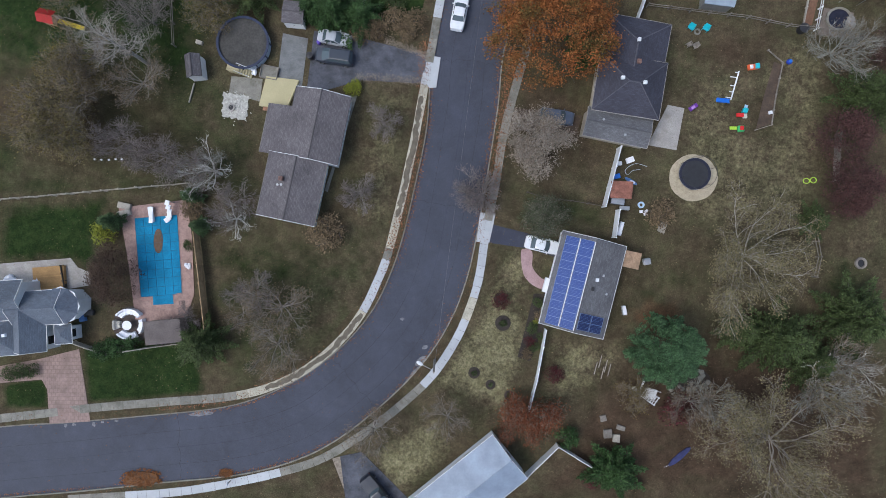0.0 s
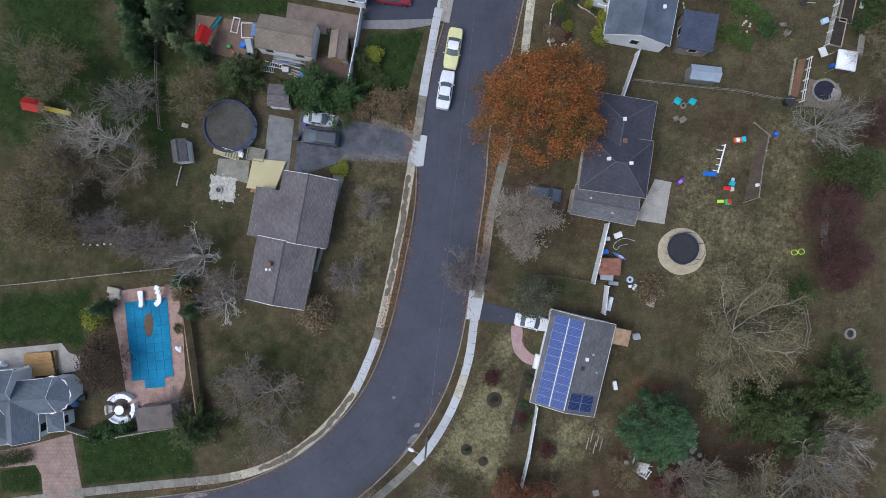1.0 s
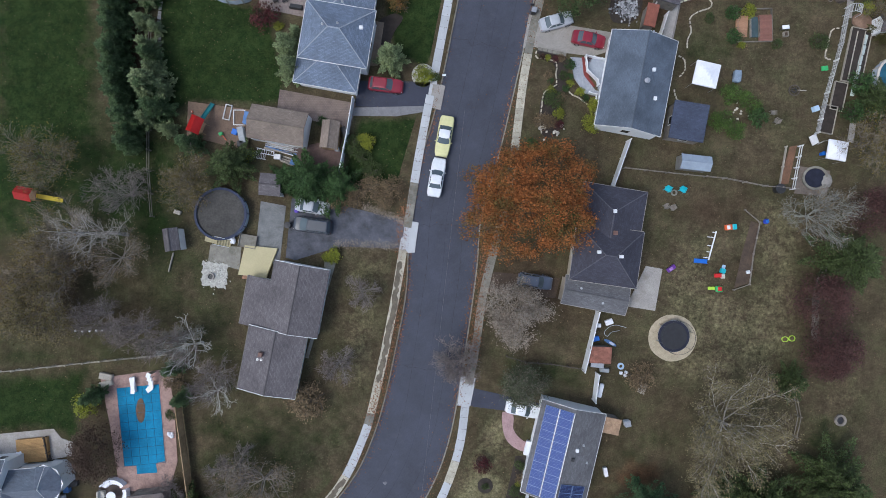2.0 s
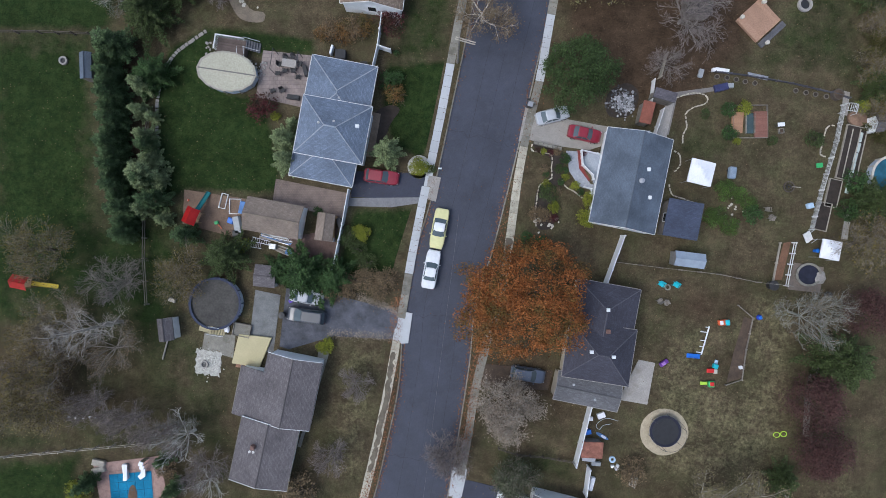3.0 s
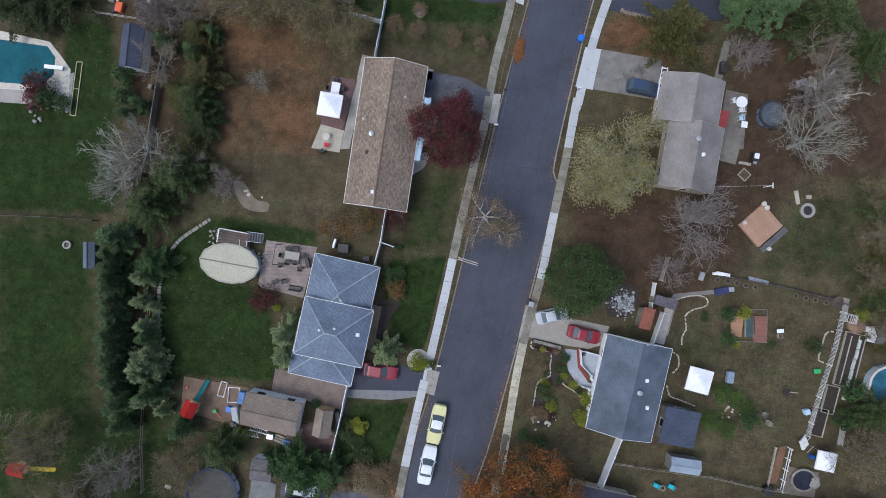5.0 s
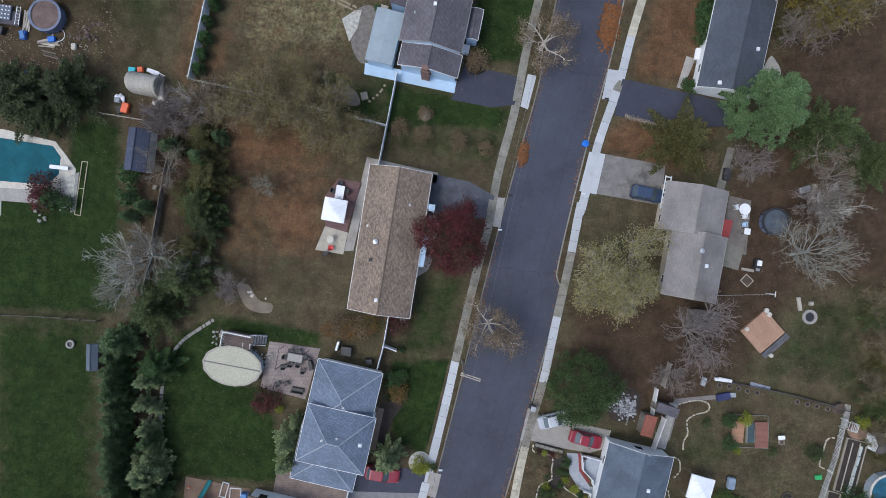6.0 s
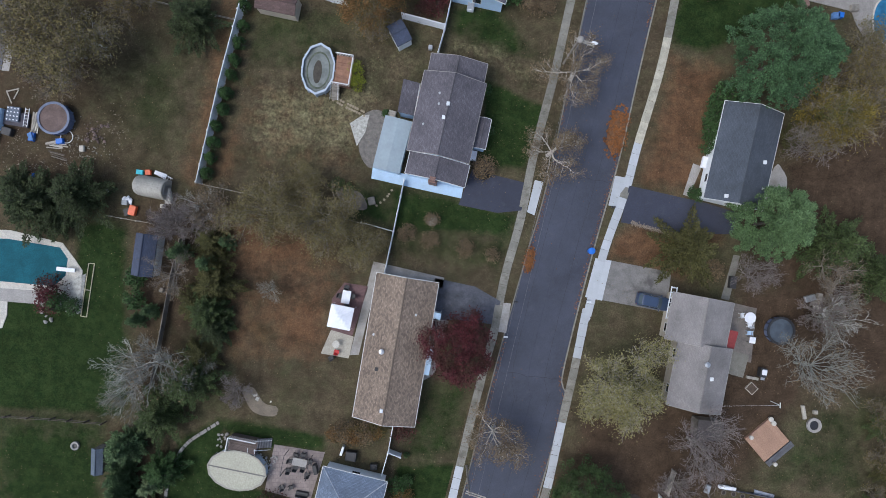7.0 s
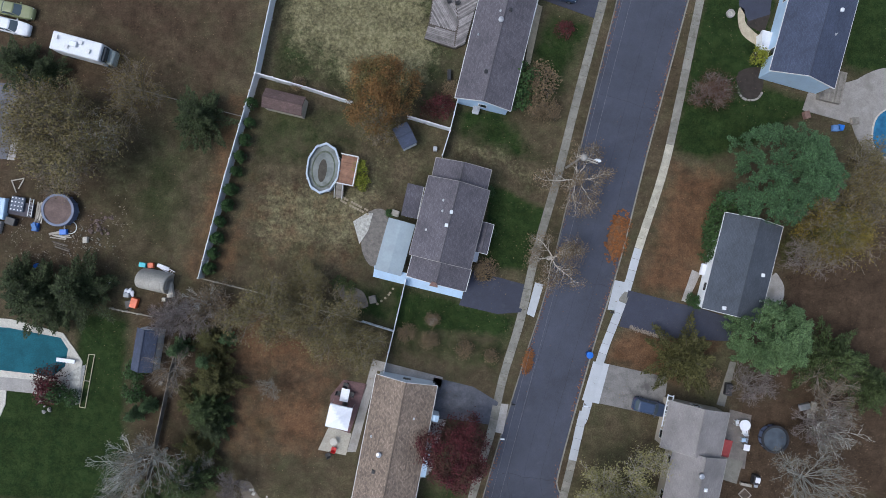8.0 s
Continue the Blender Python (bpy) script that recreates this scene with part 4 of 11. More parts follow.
h = house("single-storey house with a brown-grey gable roof and white trim", (-18.44, 11.86))
block(h, (-20.86, 15.13, 6.24, 3.30, -101.4), ROOF_BROWN, WALL_BRIGHT, eave=1.60, rise=1.0, kind="shed", over=0.2, trim=CONC_OLD)
block(h, (-15.59, 15.43, 6.91, 8.64, -11.4), ROOF_BROWN, WALL_BRIGHT, rise=1.05, turn90=True, barge=WALL_BRIGHT, trim=ROOF_BROWN, gable_window=False, ends=0.06)
block(h, (-18.71, 7.63, 7.36, 8.05, -11.8), ROOF_BROWN, WALL_BRIGHT, rise=0.9, turn90=True, eave=2.45, gable_window=False, ends=0.06, barge=WALL_BRIGHT, trim=CONC_OLD, vents=((0.9, 1.3, "stack"), (0.2, 1.2, "pipe"), (0.1, 1.7, "pipe")))

h = house("house with charcoal hip roofs and a low grey rear wing", (23.74, 22.96))
block(h, (23.83, 25.70, 8.04, 6.44, -10.3), ROOF_DARK, SIDING_TAN, eave=2.55, rise=1.25, kind="half", turn90=True, vents=((0.1, 0.0, "white"),), trim=CONC)
block(h, (23.01, 20.35, 8.36, 7.08, -8.9), ROOF_DARK, SIDING_TAN, eave=3.05, rise=1.8, kind="hip", vents=((-1.5, 0.27, "white"), (1.19, 0.09, "white"), (0.4, 2.9, "stack")), trim=CONC)
block(h, (21.78, 15.45, 8.18, 3.65, -11.6), ROOF_GREY, SIDING_TAN, eave=2.35, rise=0.5, kind="gable", vents=((-2.0, 0.5, "pipe"), (1.0, -0.8, "pipe")), trim=CONC)

h = house("ranch house with a slate-blue gable roof and white vents", (28.09, 41.61))
block(h, (27.07, 41.73, 8.31, 12.01, -11.3), ROOF_SLATE, SIDING_WHITE, rise=1.5, turn90=True, vents=((1.6, -1.5, "white"), (0.0, -0.8, "turbine"), (-1.7, -2.4, "white"), (6.0, -0.5, "pipe")))
block(h, (33.66, 36.94, 4.39, 4.69, -9.7), ROOF_NAVY, WOOD, eave=2.3, rise=0.25, kind="shed", over=0.2, gutter=False)

h = house("ranch house with pale-edged blue-grey hip roofs", (-10.56, 48.72))
block(h, (-9.35, 52.43, 8.28, 8.64, -10.9), ROOF_BLUE, SIDING_WHITE, eave=2.6, rise=1.25, kind="hip", vents=((-0.6, -0.4, "pipe"),))
block(h, (-9.83, 47.86, 8.56, 7.17, -10.3), ROOF_BLUE, SIDING_WHITE, eave=3.75, rise=1.9, kind="hip", vents=((3.2, 0.6, "white"), (0.3, 0.7, "pipe"), (-1.4, 0.2, "pipe")))
block(h, (-10.99, 45.13, 8.01, 7.00, -10.8), ROOF_BLUE, SIDING_WHITE, eave=2.6, rise=1.2, kind="hip")

h = house("long ranch house with a mottled brown shingle roof", (-4.85, 72.42))
block(h, (-4.23, 72.47, 7.88, 18.31, -6.8), ROOF_TAN, SIDING_WHITE, rise=1.5, turn90=True, vents=((-0.3, 1.6, "turbine"), (-2.6, 1.9, "dark"), (4.8, -1.8, "pipe"), (-7.4, 0.4, "white"), (1.5, 3.0, "pipe")))
block(h, (-0.41, 71.36, 1.52, 3.80, -8.3), BLUE_PALE, SIDING_WHITE, eave=2.3, rise=0.12, kind="gable", turn90=True, over=0.1, gutter=False, ridge=False)
block(h, (0.72, 76.90, 1.02, 0.81, -9.6), BLUE_PALE, SIDING_WHITE, eave=2.3, rise=0.12, kind="gable", turn90=True, over=0.1, gutter=False, ridge=False)

h = house("split-level house with dusky grey gable roofs and pale blue siding", (0.43, 101.44))
block(h, (0.76, 101.71, 7.86, 10.13, -9.8), ROOF_DUSK, BLUE_PALE, eave=3.4, rise=1.6, turn90=True, trim=CONC, gable_window=False, vents=((2.4, 1.4, "pipe"), (1.2, 0.1, "white"), (1.1, 1.2, "pipe"), (-0.5, 0.3, "white"), (-1.6, 2.6, "pipe")))
block(h, (1.81, 107.80, 7.18, 3.05, -8.4), ROOF_DUSK, BLUE_PALE, eave=2.6, rise=1.0, turn90=True, trim=CONC)
block(h, (-0.10, 95.30, 7.68, 2.86, -10.8), ROOF_DUSK, BLUE_PALE, eave=2.6, rise=1.2, turn90=True)
block(h, (-4.11, 104.12, 2.05, 4.15, -7.8), ROOF_DUSK, BLUE_PALE, eave=2.4, rise=0.5, kind="shed", over=0.12, turn90=True)
block(h, (5.33, 100.12, 1.55, 3.86, -9.2), ROOF_DUSK, BLUE_PALE, eave=2.4, rise=0.3, kind="gable", over=0.12, turn90=True)
block(h, (-5.91, 98.18, 3.49, 6.79, -11.2), surface("blue_grey_patio_sheet", (0.27, 0.325, 0.36), 0.1, 0.6, 4, rough=0.5), BLUE_PALE, eave=2.3, rise=0.12, kind="gable", over=0.15, turn90=True, ridge=False, gutter=False)
ch = boxes((0, 0, -0.1, 1.05, 0.6, 3.2), (0, 0.05, 3.1, 0.75, 0.5, 0.9))
part("chimney", ch, BRICK, h).matrix_basis = h.matrix_basis.inverted() @ pose(-0.62, 93.85, 0, 0, 0, -10.8)
slab("blue_walk", [(-8.57, 95.57), (3.38, 93.63), (3.13, 92.05), (-8.68, 94.08)], BLUE_PALE, "strip of pale blue painted walk along the house", "walk", z=0.05)

h = house("ranch house with a long dusky grey gable roof", (4.66, 124.88))
block(h, (5.22, 125.15, 7.22, 16.60, -9.4), ROOF_DUSK, BLUE_PALE, eave=2.7, rise=1.4, turn90=True, vents=((2.0, 0.3, "turbine"), (3.2, 0.6, "pipe"), (-4.6, 0.6, "dark"), (7, 2.0, "pipe"), (0, 2.6, "pipe"), (3.6, -0.6, "dark")))
block(h, (8.64, 128.40, 1.63, 10.21, -10.9), ROOF_DUSK, BLUE_PALE, eave=2.45, rise=0.3, turn90=True, over=0.1)

h = house("ranch house with a navy roof, pale blue siding and white porch", (45.46, 130.24))
block(h, (45.17, 129.68, 8.54, 13.51, -11.2), ROOF_NAVY, BLUE_PALE, eave=3.0, rise=1.4, turn90=True, gable_window=False, vents=((2.6, -2.1, "white"), (-0.5, -2.2, "pipe")))

h = house("ranch house with a dark slate gable roof under green trees", (39.38, 99.11))
block(h, (38.20, 98.83, 7.56, 12.48, -10.0), ROOF_SMOKE, SIDING_WHITE, eave=2.6, rise=1.4, turn90=True, vents=((-0.4, -2.4, "white"), (-5.6, 1.5, "white"), (-3.6, -3.0, "pipe")))

h = house("house with weathered pale grey roofs", (35.21, 73.43))
block(h, (33.63, 77.87, 7.77, 6.01, -8.0), ROOF_PALE, SIDING_TAN, eave=2.6, rise=1.3, turn90=True, trim=CONC)
aw = bmesh.new()
for e in (-0.35, 0.35):
    box(aw, e, 0, 0, 0.1, 4.2, 0.1)
for k in range(7):
    box(aw, 0, -1.95 + 0.65 * k, 0.02, 0.7, 0.12, 0.08)
part("awning_frame", aw, WHITE, h, "white slatted awning frame").matrix_basis = h.matrix_basis.inverted() @ pose(30.15, 79.95, 2.25, 0, 0, -8.0)
block(h, (33.93, 70.87, 6.91, 8.31, -8.1), ROOF_PALE, SIDING_TAN, eave=2.6, rise=1.5, turn90=True, vents=((1.9, 0.2, "turbine"), (0.2, -0.9, "white")), trim=CONC)

h = house("ranch house with blue solar panels on a grey roof", (18.39, -4.37))
SOLAR = (17.45, -4.15, 8.17, 11.83, -14.1)
block(h, SOLAR, ROOF_GREY, SIDING_WHITE, rise=1.3, turn90=True, ends=0.05, gable_window=False, vents=((1.0, -1.3, "white"), (-0.2, -1.0, "dark"), (1.7, -2.0, "pipe"), (-0.4, -3.0, "pipe")))

h = house("house with a pale blue-grey metal gable roof", (1.40, -31.02))
block(h, (0.86, -31.69, 19.73, 6.93, 38.9), ROOF_STEEL, SIDING_WHITE, rise=1.2, vents=((1.0, -2.0, "white"),))

h = house("large house with blue-grey hip roofs and white trim", (-53.30, -9.41))
ROOF_A = shingle("slate_grey_blue_shingles", (0.115, 0.135, 0.17), 0.14)
block(h, (-55.27, -6.46, 8.24, 4.86, 4.1), ROOF_A, SIDING_WHITE, eave=3.5, rise=1.5, kind="gable", ridge=False)
block(h, (-55.97, -10.68, 7.68, 5.31, 4.4), ROOF_A, SIDING_WHITE, eave=2.9, rise=1.4, kind="hip", ridge=False, vents=((3.2, 0.0, "white"),))
block(h, (-49.83, -7.27, 6.14, 4.25, 4.1), ROOF_A, SIDING_WHITE, eave=3.0, rise=1.5, kind="gable", ridge=False)
block(h, (-50.93, -10.05, 4.18, 5.32, 2.2), ROOF_A, SIDING_WHITE, eave=2.9, rise=1.6, kind="gable", turn90=True, ridge=False)
block(h, (-47.11, -10.58, 2.11, 2.39, 4.1), ROOF_A, SIDING_WHITE, eave=2.4, rise=0.5, kind="hip", ridge=False)
tb = bmesh.new()
tx, ty = (-47.06, -7.02)
bmesh.ops.create_cone(tb, segments=8, radius1=2.35, radius2=0.05, depth=1.5, matrix=pose(tx - h.location.x, ty - h.location.y, 3.72, 0, 0, 22))
part("turret_roof", tb, surface("blue_grey_turret", (0.12, 0.14, 0.18), 0.2, 2, 9), h)
ge = bmesh.new()
ring(ge, tx - h.location.x, ty - h.location.y, 2.86, 2.28, 2.42, 0.1, 8)
part("turret_gutter", ge, WHITE, h)
tb = bmesh.new()
bmesh.ops.create_cone(tb, segments=8, radius1=2.0, radius2=2.0, depth=3.1, matrix=pose(tx - h.location.x, ty - h.location.y, 1.5, 0, 0, 22))
part("turret_wall", tb, SIDING_WHITE, h)


# ---- trees ----
def limb_net(rnd, height, reach, fork, levels, up=0.45, trunk_r=0.2, bare=0.25):
    """Segments of a branching tree: (start, end, radius at start, radius at end, level)."""
    segs, ends = [], []

    def grow(p, d, length, r, lev):
        n = 3 if lev < 2 else (2 if lev < levels else 1)
        q = p
        for i in range(n):
            dd = (d + Vector((rnd.gauss(0, 0.16), rnd.gauss(0, 0.16), rnd.gauss(0.03, 0.08)))).normalized()
            e = q + dd * length / n
            segs.append((q, e, r * (1 - 0.25 * i), r * (1 - 0.25 * (i + 1)), lev))
            q, d = e, dd
            if lev < levels:
                for k in range(fork[lev] if i or lev >= levels - 1 else fork[lev] // 2):
                    ang = rnd.uniform(0, 6.283)
                    side = d.cross(Vector((math.cos(ang), math.sin(ang), rnd.uniform(-0.4, 0.9)))).normalized()
                    nd = (d * rnd.uniform(0.5, 0.9) + side * rnd.uniform(0.5, 0.95) + Vector((0, 0, 0.12))).normalized()
                    grow(q, nd, length * rnd.uniform(0.42, 0.68), r * 0.48, lev + 1)
        if lev >= levels - 1:
            ends.append(q)

    top = Vector((rnd.gauss(0, 0.15), rnd.gauss(0, 0.15), height * bare))
    segs.append((Vector((0, 0, -0.2)), top, trunk_r * 1.25, trunk_r, 0))
    k = 6
    for i in range(k):
        a = 6.283 * i / k + rnd.uniform(-0.4, 0.4)
        s = rnd.uniform(0.75, 1.1)
        d = Vector((math.cos(a), math.sin(a), up * rnd.uniform(1.2, 2.2) * height / reach * 0.6)).normalized()
        grow(top - Vector((0, 0, rnd.uniform(0, 0.2) * top.z)), d, reach * s * 0.8 * (1 + 0.35 * d.z), trunk_r * 0.5, 1)
    grow(top, Vector((0, 0, 1)), height * 0.5, trunk_r * 0.7, 1)
    return segs, ends


def spread_limbs(rnd, height, reach, limbs=7, girth=0.16, side=(1, 2, 1.3, 1.0), lift=0.4, bare=0.3, bend=0.17, leader=False):
    """Segments of a spreading bare tree: long crooked limbs with side boughs along them, as limb_net gives them."""
    segs, ends = [], []

    def grow(p, d, length, r, lev):
        n = max(2, min(9, int(length / 0.5)))
        q, flip = p, rnd.choice((-1, 1))
        for i in range(n):
            d = (d + Vector((rnd.gauss(0, bend), rnd.gauss(0, bend), rnd.gauss(0.02, bend * 0.6)))).normalized()
            e = q + d * length / n
            segs.append((q, e, r * (1 - 0.72 * i / n), r * (1 - 0.72 * (i + 1) / n), lev))
            q = e
            t = (i + 1) / n
            if lev < 4 and t > 0.18:
                many = side[lev - 1] + rnd.uniform(-0.5, 0.5)
                for _ in range(max(0, round(many))):
                    flip = -flip
                    turn = Matrix.Rotation(flip * radians(rnd.uniform(28, 68)), 3, Vector((rnd.gauss(0, 0.45), rnd.gauss(0, 0.45), 1)).normalized())
                    nd = (turn @ d + Vector((0, 0, rnd.gauss(0.06, 0.22)))).normalized()
                    grow(q, nd, max(0.35, length * (1 - 0.55 * t) * rnd.uniform(0.32, 0.6)), r * (1 - 0.6 * t) * 0.55, lev + 1)
        ends.append(q)

    top = Vector((rnd.gauss(0, 0.15), rnd.gauss(0, 0.15), height * bare))
    segs.append((Vector((0, 0, -0.2)), top, girth * 1.5, girth * 1.15, 0))
    if leader:
        for i in range(limbs):
            k, a = i / limbs, 2.4 * i + rnd.uniform(-0.3, 0.3)
            p = Vector((0, 0, height * (bare * 0.8 + (0.95 - bare * 0.8) * k)))
            segs.append((p, p + Vector((0, 0, height * 0.8 / limbs)), girth * (1.15 - k), girth * (1.1 - k), 1))
            d = Vector((math.cos(a), math.sin(a), rnd.uniform(0.3, 0.8))).normalized()
            grow(p, d, reach * (1.1 - 0.75 * k) * rnd.uniform(0.75, 1.05), girth * (0.42 - 0.25 * k), 1)
        return segs, ends
    for i in range(limbs):
        a = 6.283 * i / limbs + rnd.uniform(-0.4, 0.4)
        d = Vector((math.cos(a), math.sin(a), lift * rnd.uniform(0.5, 1.7))).normalized()
        grow(top - Vector((0, 0, rnd.uniform(0, 0.25) * top.z)), d, reach * rnd.uniform(0.7, 1.1), girth * rnd.uniform(0.4, 0.6), 1)
    grow(top, Vector((rnd.gauss(0, 0.2), rnd.gauss(0, 0.2), 1)).normalized(), height * 0.55, girth * 0.55, 1)
    return segs, ends


def segs_mesh(name, segs, mat, thin=0.012):
    vs, fs = [], []
    for a, b, r0, r1, lev in segs:
        n = 6 if lev < 1 else (4 if lev < 2 else (3 if lev < 4 else 2))
        d = (b - a).normalized()
        u = (Matrix.Rotation(len(vs) * 1.7, 3, d) @ d.orthogonal()).normalized()
        v = d.cross(u)
        s = len(vs)
        for p, r in ((a, max(r0, thin) * (1.35 if n == 2 else 1)), (b, max(r1, thin) * (1.2 if n == 2 else 1))):
            for i in range(n):
                t = 6.283 * i / n
                vs.append(p + (u * math.cos(t) + v * math.sin(t)) * r)
        fs += [(s + i, s + (i + 1) % n, s + n + (i + 1) % n, s + n + i) for i in range(n if n > 2 else 1)]
    me = bpy.data.meshes.new(name)
    me.from_pydata([tuple(v) for v in vs], [], fs)
    me.materials.append(mat)
    return me


def quads_mesh(name, corners, mat):
    """A mesh of loose quads from an array of n x 4 x 3 corners."""
    n = len(corners)
    me = bpy.data.meshes.new(name)
    me.from_pydata(corners.reshape(-1, 3).tolist(), [], np.arange(4 * n).reshape(n, 4).tolist())
    me.materials.append(mat)
    return me


def unit(v):
    return v / np.maximum(np.linalg.norm(v, axis=1, keepdims=True), 1e-9)


def leaves_mesh(name, rnd, spots, count, size, spread, mat, lift=0.6, slim=1.0):
    """Single leaves strewn round the spots; lift: how much they lie flat."""
    g = np.random.default_rng(rnd.randrange(10 ** 6))
    sp = np.array([tuple(q) for q in spots])
    c = sp[g.integers(0, len(sp), count) if count != len(sp) else np.arange(count)] + g.normal(0, 1, (count, 3)) * (spread, spread, spread * 0.8)
    nrm = g.normal(0, 1, (count, 3))
    nrm[:, 2] = np.abs(nrm[:, 2]) + lift
    nrm = unit(nrm)
    u = unit(np.cross(nrm, g.normal(0, 1, (count, 3))))
    v = np.cross(nrm, u)
    k = (size * g.uniform(0.6, 1.3, count))[:, None]
    up = nrm * k * 0.12
    return quads_mesh(name, np.stack([c - u * k, c - v * k * 0.55 * slim + up, c + u * k, c + v * k * 0.55 * slim + up], 1), mat)


def clump_spots(rnd, height, reach, n, low=0.3, dome=1.0, ragged=0.25):
    """Centres of leaf clumps over an uneven rounded crown."""
    out = []
    seed = rnd.uniform(0, 99)
    for i in range(n):
        a, s = rnd.uniform(0, 6.283), rnd.random() ** 0.55
        lim = reach * (1 + ragged * 1.6 * noise.noise((math.cos(a) * 1.4, math.sin(a) * 1.4, seed)) + ragged * 0.7 * noise.noise((math.cos(a) * 4, math.sin(a) * 4, seed)))
        r = s * lim
        z = height * (low + (1 - low) * math.sqrt(max(0, 1 - s * s)) * dome) + rnd.gauss(0, 0.05 * height)
        z -= rnd.random() ** 2 * height * 0.3
        out.append(Vector((r * math.cos(a), r * math.sin(a), max(0.4, z))))
    return out


def tufts_mesh(name, rnd, spots, per, size, mat, length=0.5, slim=0.5):
    """Evergreen sprays: fans of narrow leaves pointing out and up from each spot."""
    g = np.random.default_rng(rnd.randrange(10 ** 6))
    c = np.repeat(np.array([tuple(q) for q in spots]), per, 0)
    n = len(c)
    out = unit(c * (1, 1, 0) + 1e-6)
    d = unit(out * g.uniform(0.1, 1.0, (n, 1)) + g.normal(0, 1, (n, 3)) * (0.7, 0.7, 0.4) + (0, 0, 0.35))
    b = c + g.normal(0, 1, (n, 3)) * (size, size, size * 0.6)
    side = unit(np.cross(d, g.normal(0, 1, (n, 3)) * (0.5, 0.5, 0) + (0, 0, 1)))
    l = (length * g.uniform(0.6, 1.3, n))[:, None]
    w = l * slim * 0.5
    return quads_mesh(name, np.stack([b, b + d * l * 0.6 + side * w, b + d * l, b + d * l * 0.6 - side * w], 1), mat)


def bare_tree(label, seed, height, reach, bark, twig, leaf_mat=None, leaves=0, leaf_size=0.16, at=(0, 0), fork=(0, 5, 5, 3), levels=4, twig_r=0.011, girth=0.13, limbs=0, side=(1, 2, 1.3, 1.0), leader=False):
    rnd = random.Random(seed)
    root = thing("tree", label, "tree", at)
    if limbs:
        segs, ends = spread_limbs(rnd, height, reach, limbs, girth, side, leader=leader)
    else:
        segs, ends = limb_net(rnd, height, reach, fork, levels, trunk_r=girth)
    k = reach / sorted(e.xy.length for e in ends)[int(len(ends) * 0.96)]
    kz = height / max(e.z for e in ends)
    fix = lambda p: Vector((p.x * k, p.y * k, p.z * kz))
    segs = [(fix(a), fix(b), r0, r1, l) for a, b, r0, r1, l in segs]
    part("trunk", segs_mesh("trunk", [s for s in segs if s[4] < 3], bark, 0.022), None, root)
    part("fine_branching", segs_mesh("fine_branching", [s for s in segs if s[4] >= 3], twig, twig_r), None, root, kind="stuff")
    if leaves:
        part("crown", leaves_mesh("crown", rnd, [fix(e) for e in ends], int(leaves * 1.55), leaf_size * 0.8, 0.35, leaf_mat), None, root)
    return root


def bough_tree(label, seed, height, reach, mat, at=(0, 0), tiers=5, boughs=8, per=9, frond=0.34, slim=0.42, rise=0.25, ragged=0.25, low=0.12, fan=0.3, name="tree", cat="tree"):
    """An evergreen of single boughs in rising tiers, each a fan of narrow fronds with gaps between."""
    rnd = random.Random(seed)
    g = np.random.default_rng(seed)
    root = thing(name, label, cat, at)
    t = bmesh.new()
    tube(t, (0, 0, -0.1), (0, 0, height * 0.92), max(0.05, height * 0.022), 0.02, 8)
    base, aim = [], []
    for j in range(tiers):
        k = j / tiers
        n = max(5, round(boughs * (1 - 0.35 * k)))
        a0 = rnd.uniform(0, 6.28)
        for i in range(n):
            a = a0 + 6.283 * i / n + rnd.gauss(0, 0.12)
            out, across = Vector((math.cos(a), math.sin(a), 0)), Vector((-math.sin(a), math.cos(a), 0))
            long = reach * (1 - 0.86 * k) * (1 + rnd.uniform(-1, 1) * ragged)
            z0 = height * (low + (0.94 - low) * k) + rnd.gauss(0, 0.03 * height)
            if j < tiers - 1:
                tube(t, (0, 0, z0), tuple(out * long * 0.8 + Vector((0, 0, z0 + rise * long * 0.5))), 0.035, 0.012, 4)
            steps_ = max(4, int(long / 0.22))
            for s_ in range(steps_):
                f = 0.12 + 0.9 * s_ / steps_
                half = long * fan * (1.02 - f) ** 0.7 * min(1, 0.35 + f * 1.6)
                for q in (-1, -0.5, 0, 0.5, 1):
                    p = out * long * (f - 0.12 * abs(q)) + across * half * q * rnd.uniform(0.75, 1.1)
                    base.append((p.x, p.y, z0 + rise * long * f - 0.22 * long * f * f - abs(q) * 0.12 + rnd.gauss(0, 0.06)))
                    v = out + across * q * 0.9
                    aim.append((v.x, v.y, 0.22))
    part("trunk", t, BARK_DARK, root)
    b = np.repeat(np.array(base), per, 0)
    m = len(b)
    d = unit(unit(np.repeat(np.array(aim), per, 0)) + g.normal(0, 0.38, (m, 3)))
    b = b + g.normal(0, 1, (m, 3)) * (0.09, 0.09, 0.07)
    across = unit(np.cross(d, g.normal(0, 0.35, (m, 3)) + (0, 0, 1)))
    l = (frond * g.uniform(0.55, 1.25, m))[:, None]
    w = l * slim * 0.5
    part("crown", quads_mesh("crown", np.stack([b, b + d * l * 0.55 + across * w, b + d * l, b + d * l * 0.55 - across * w], 1), mat), None, root)
    return root


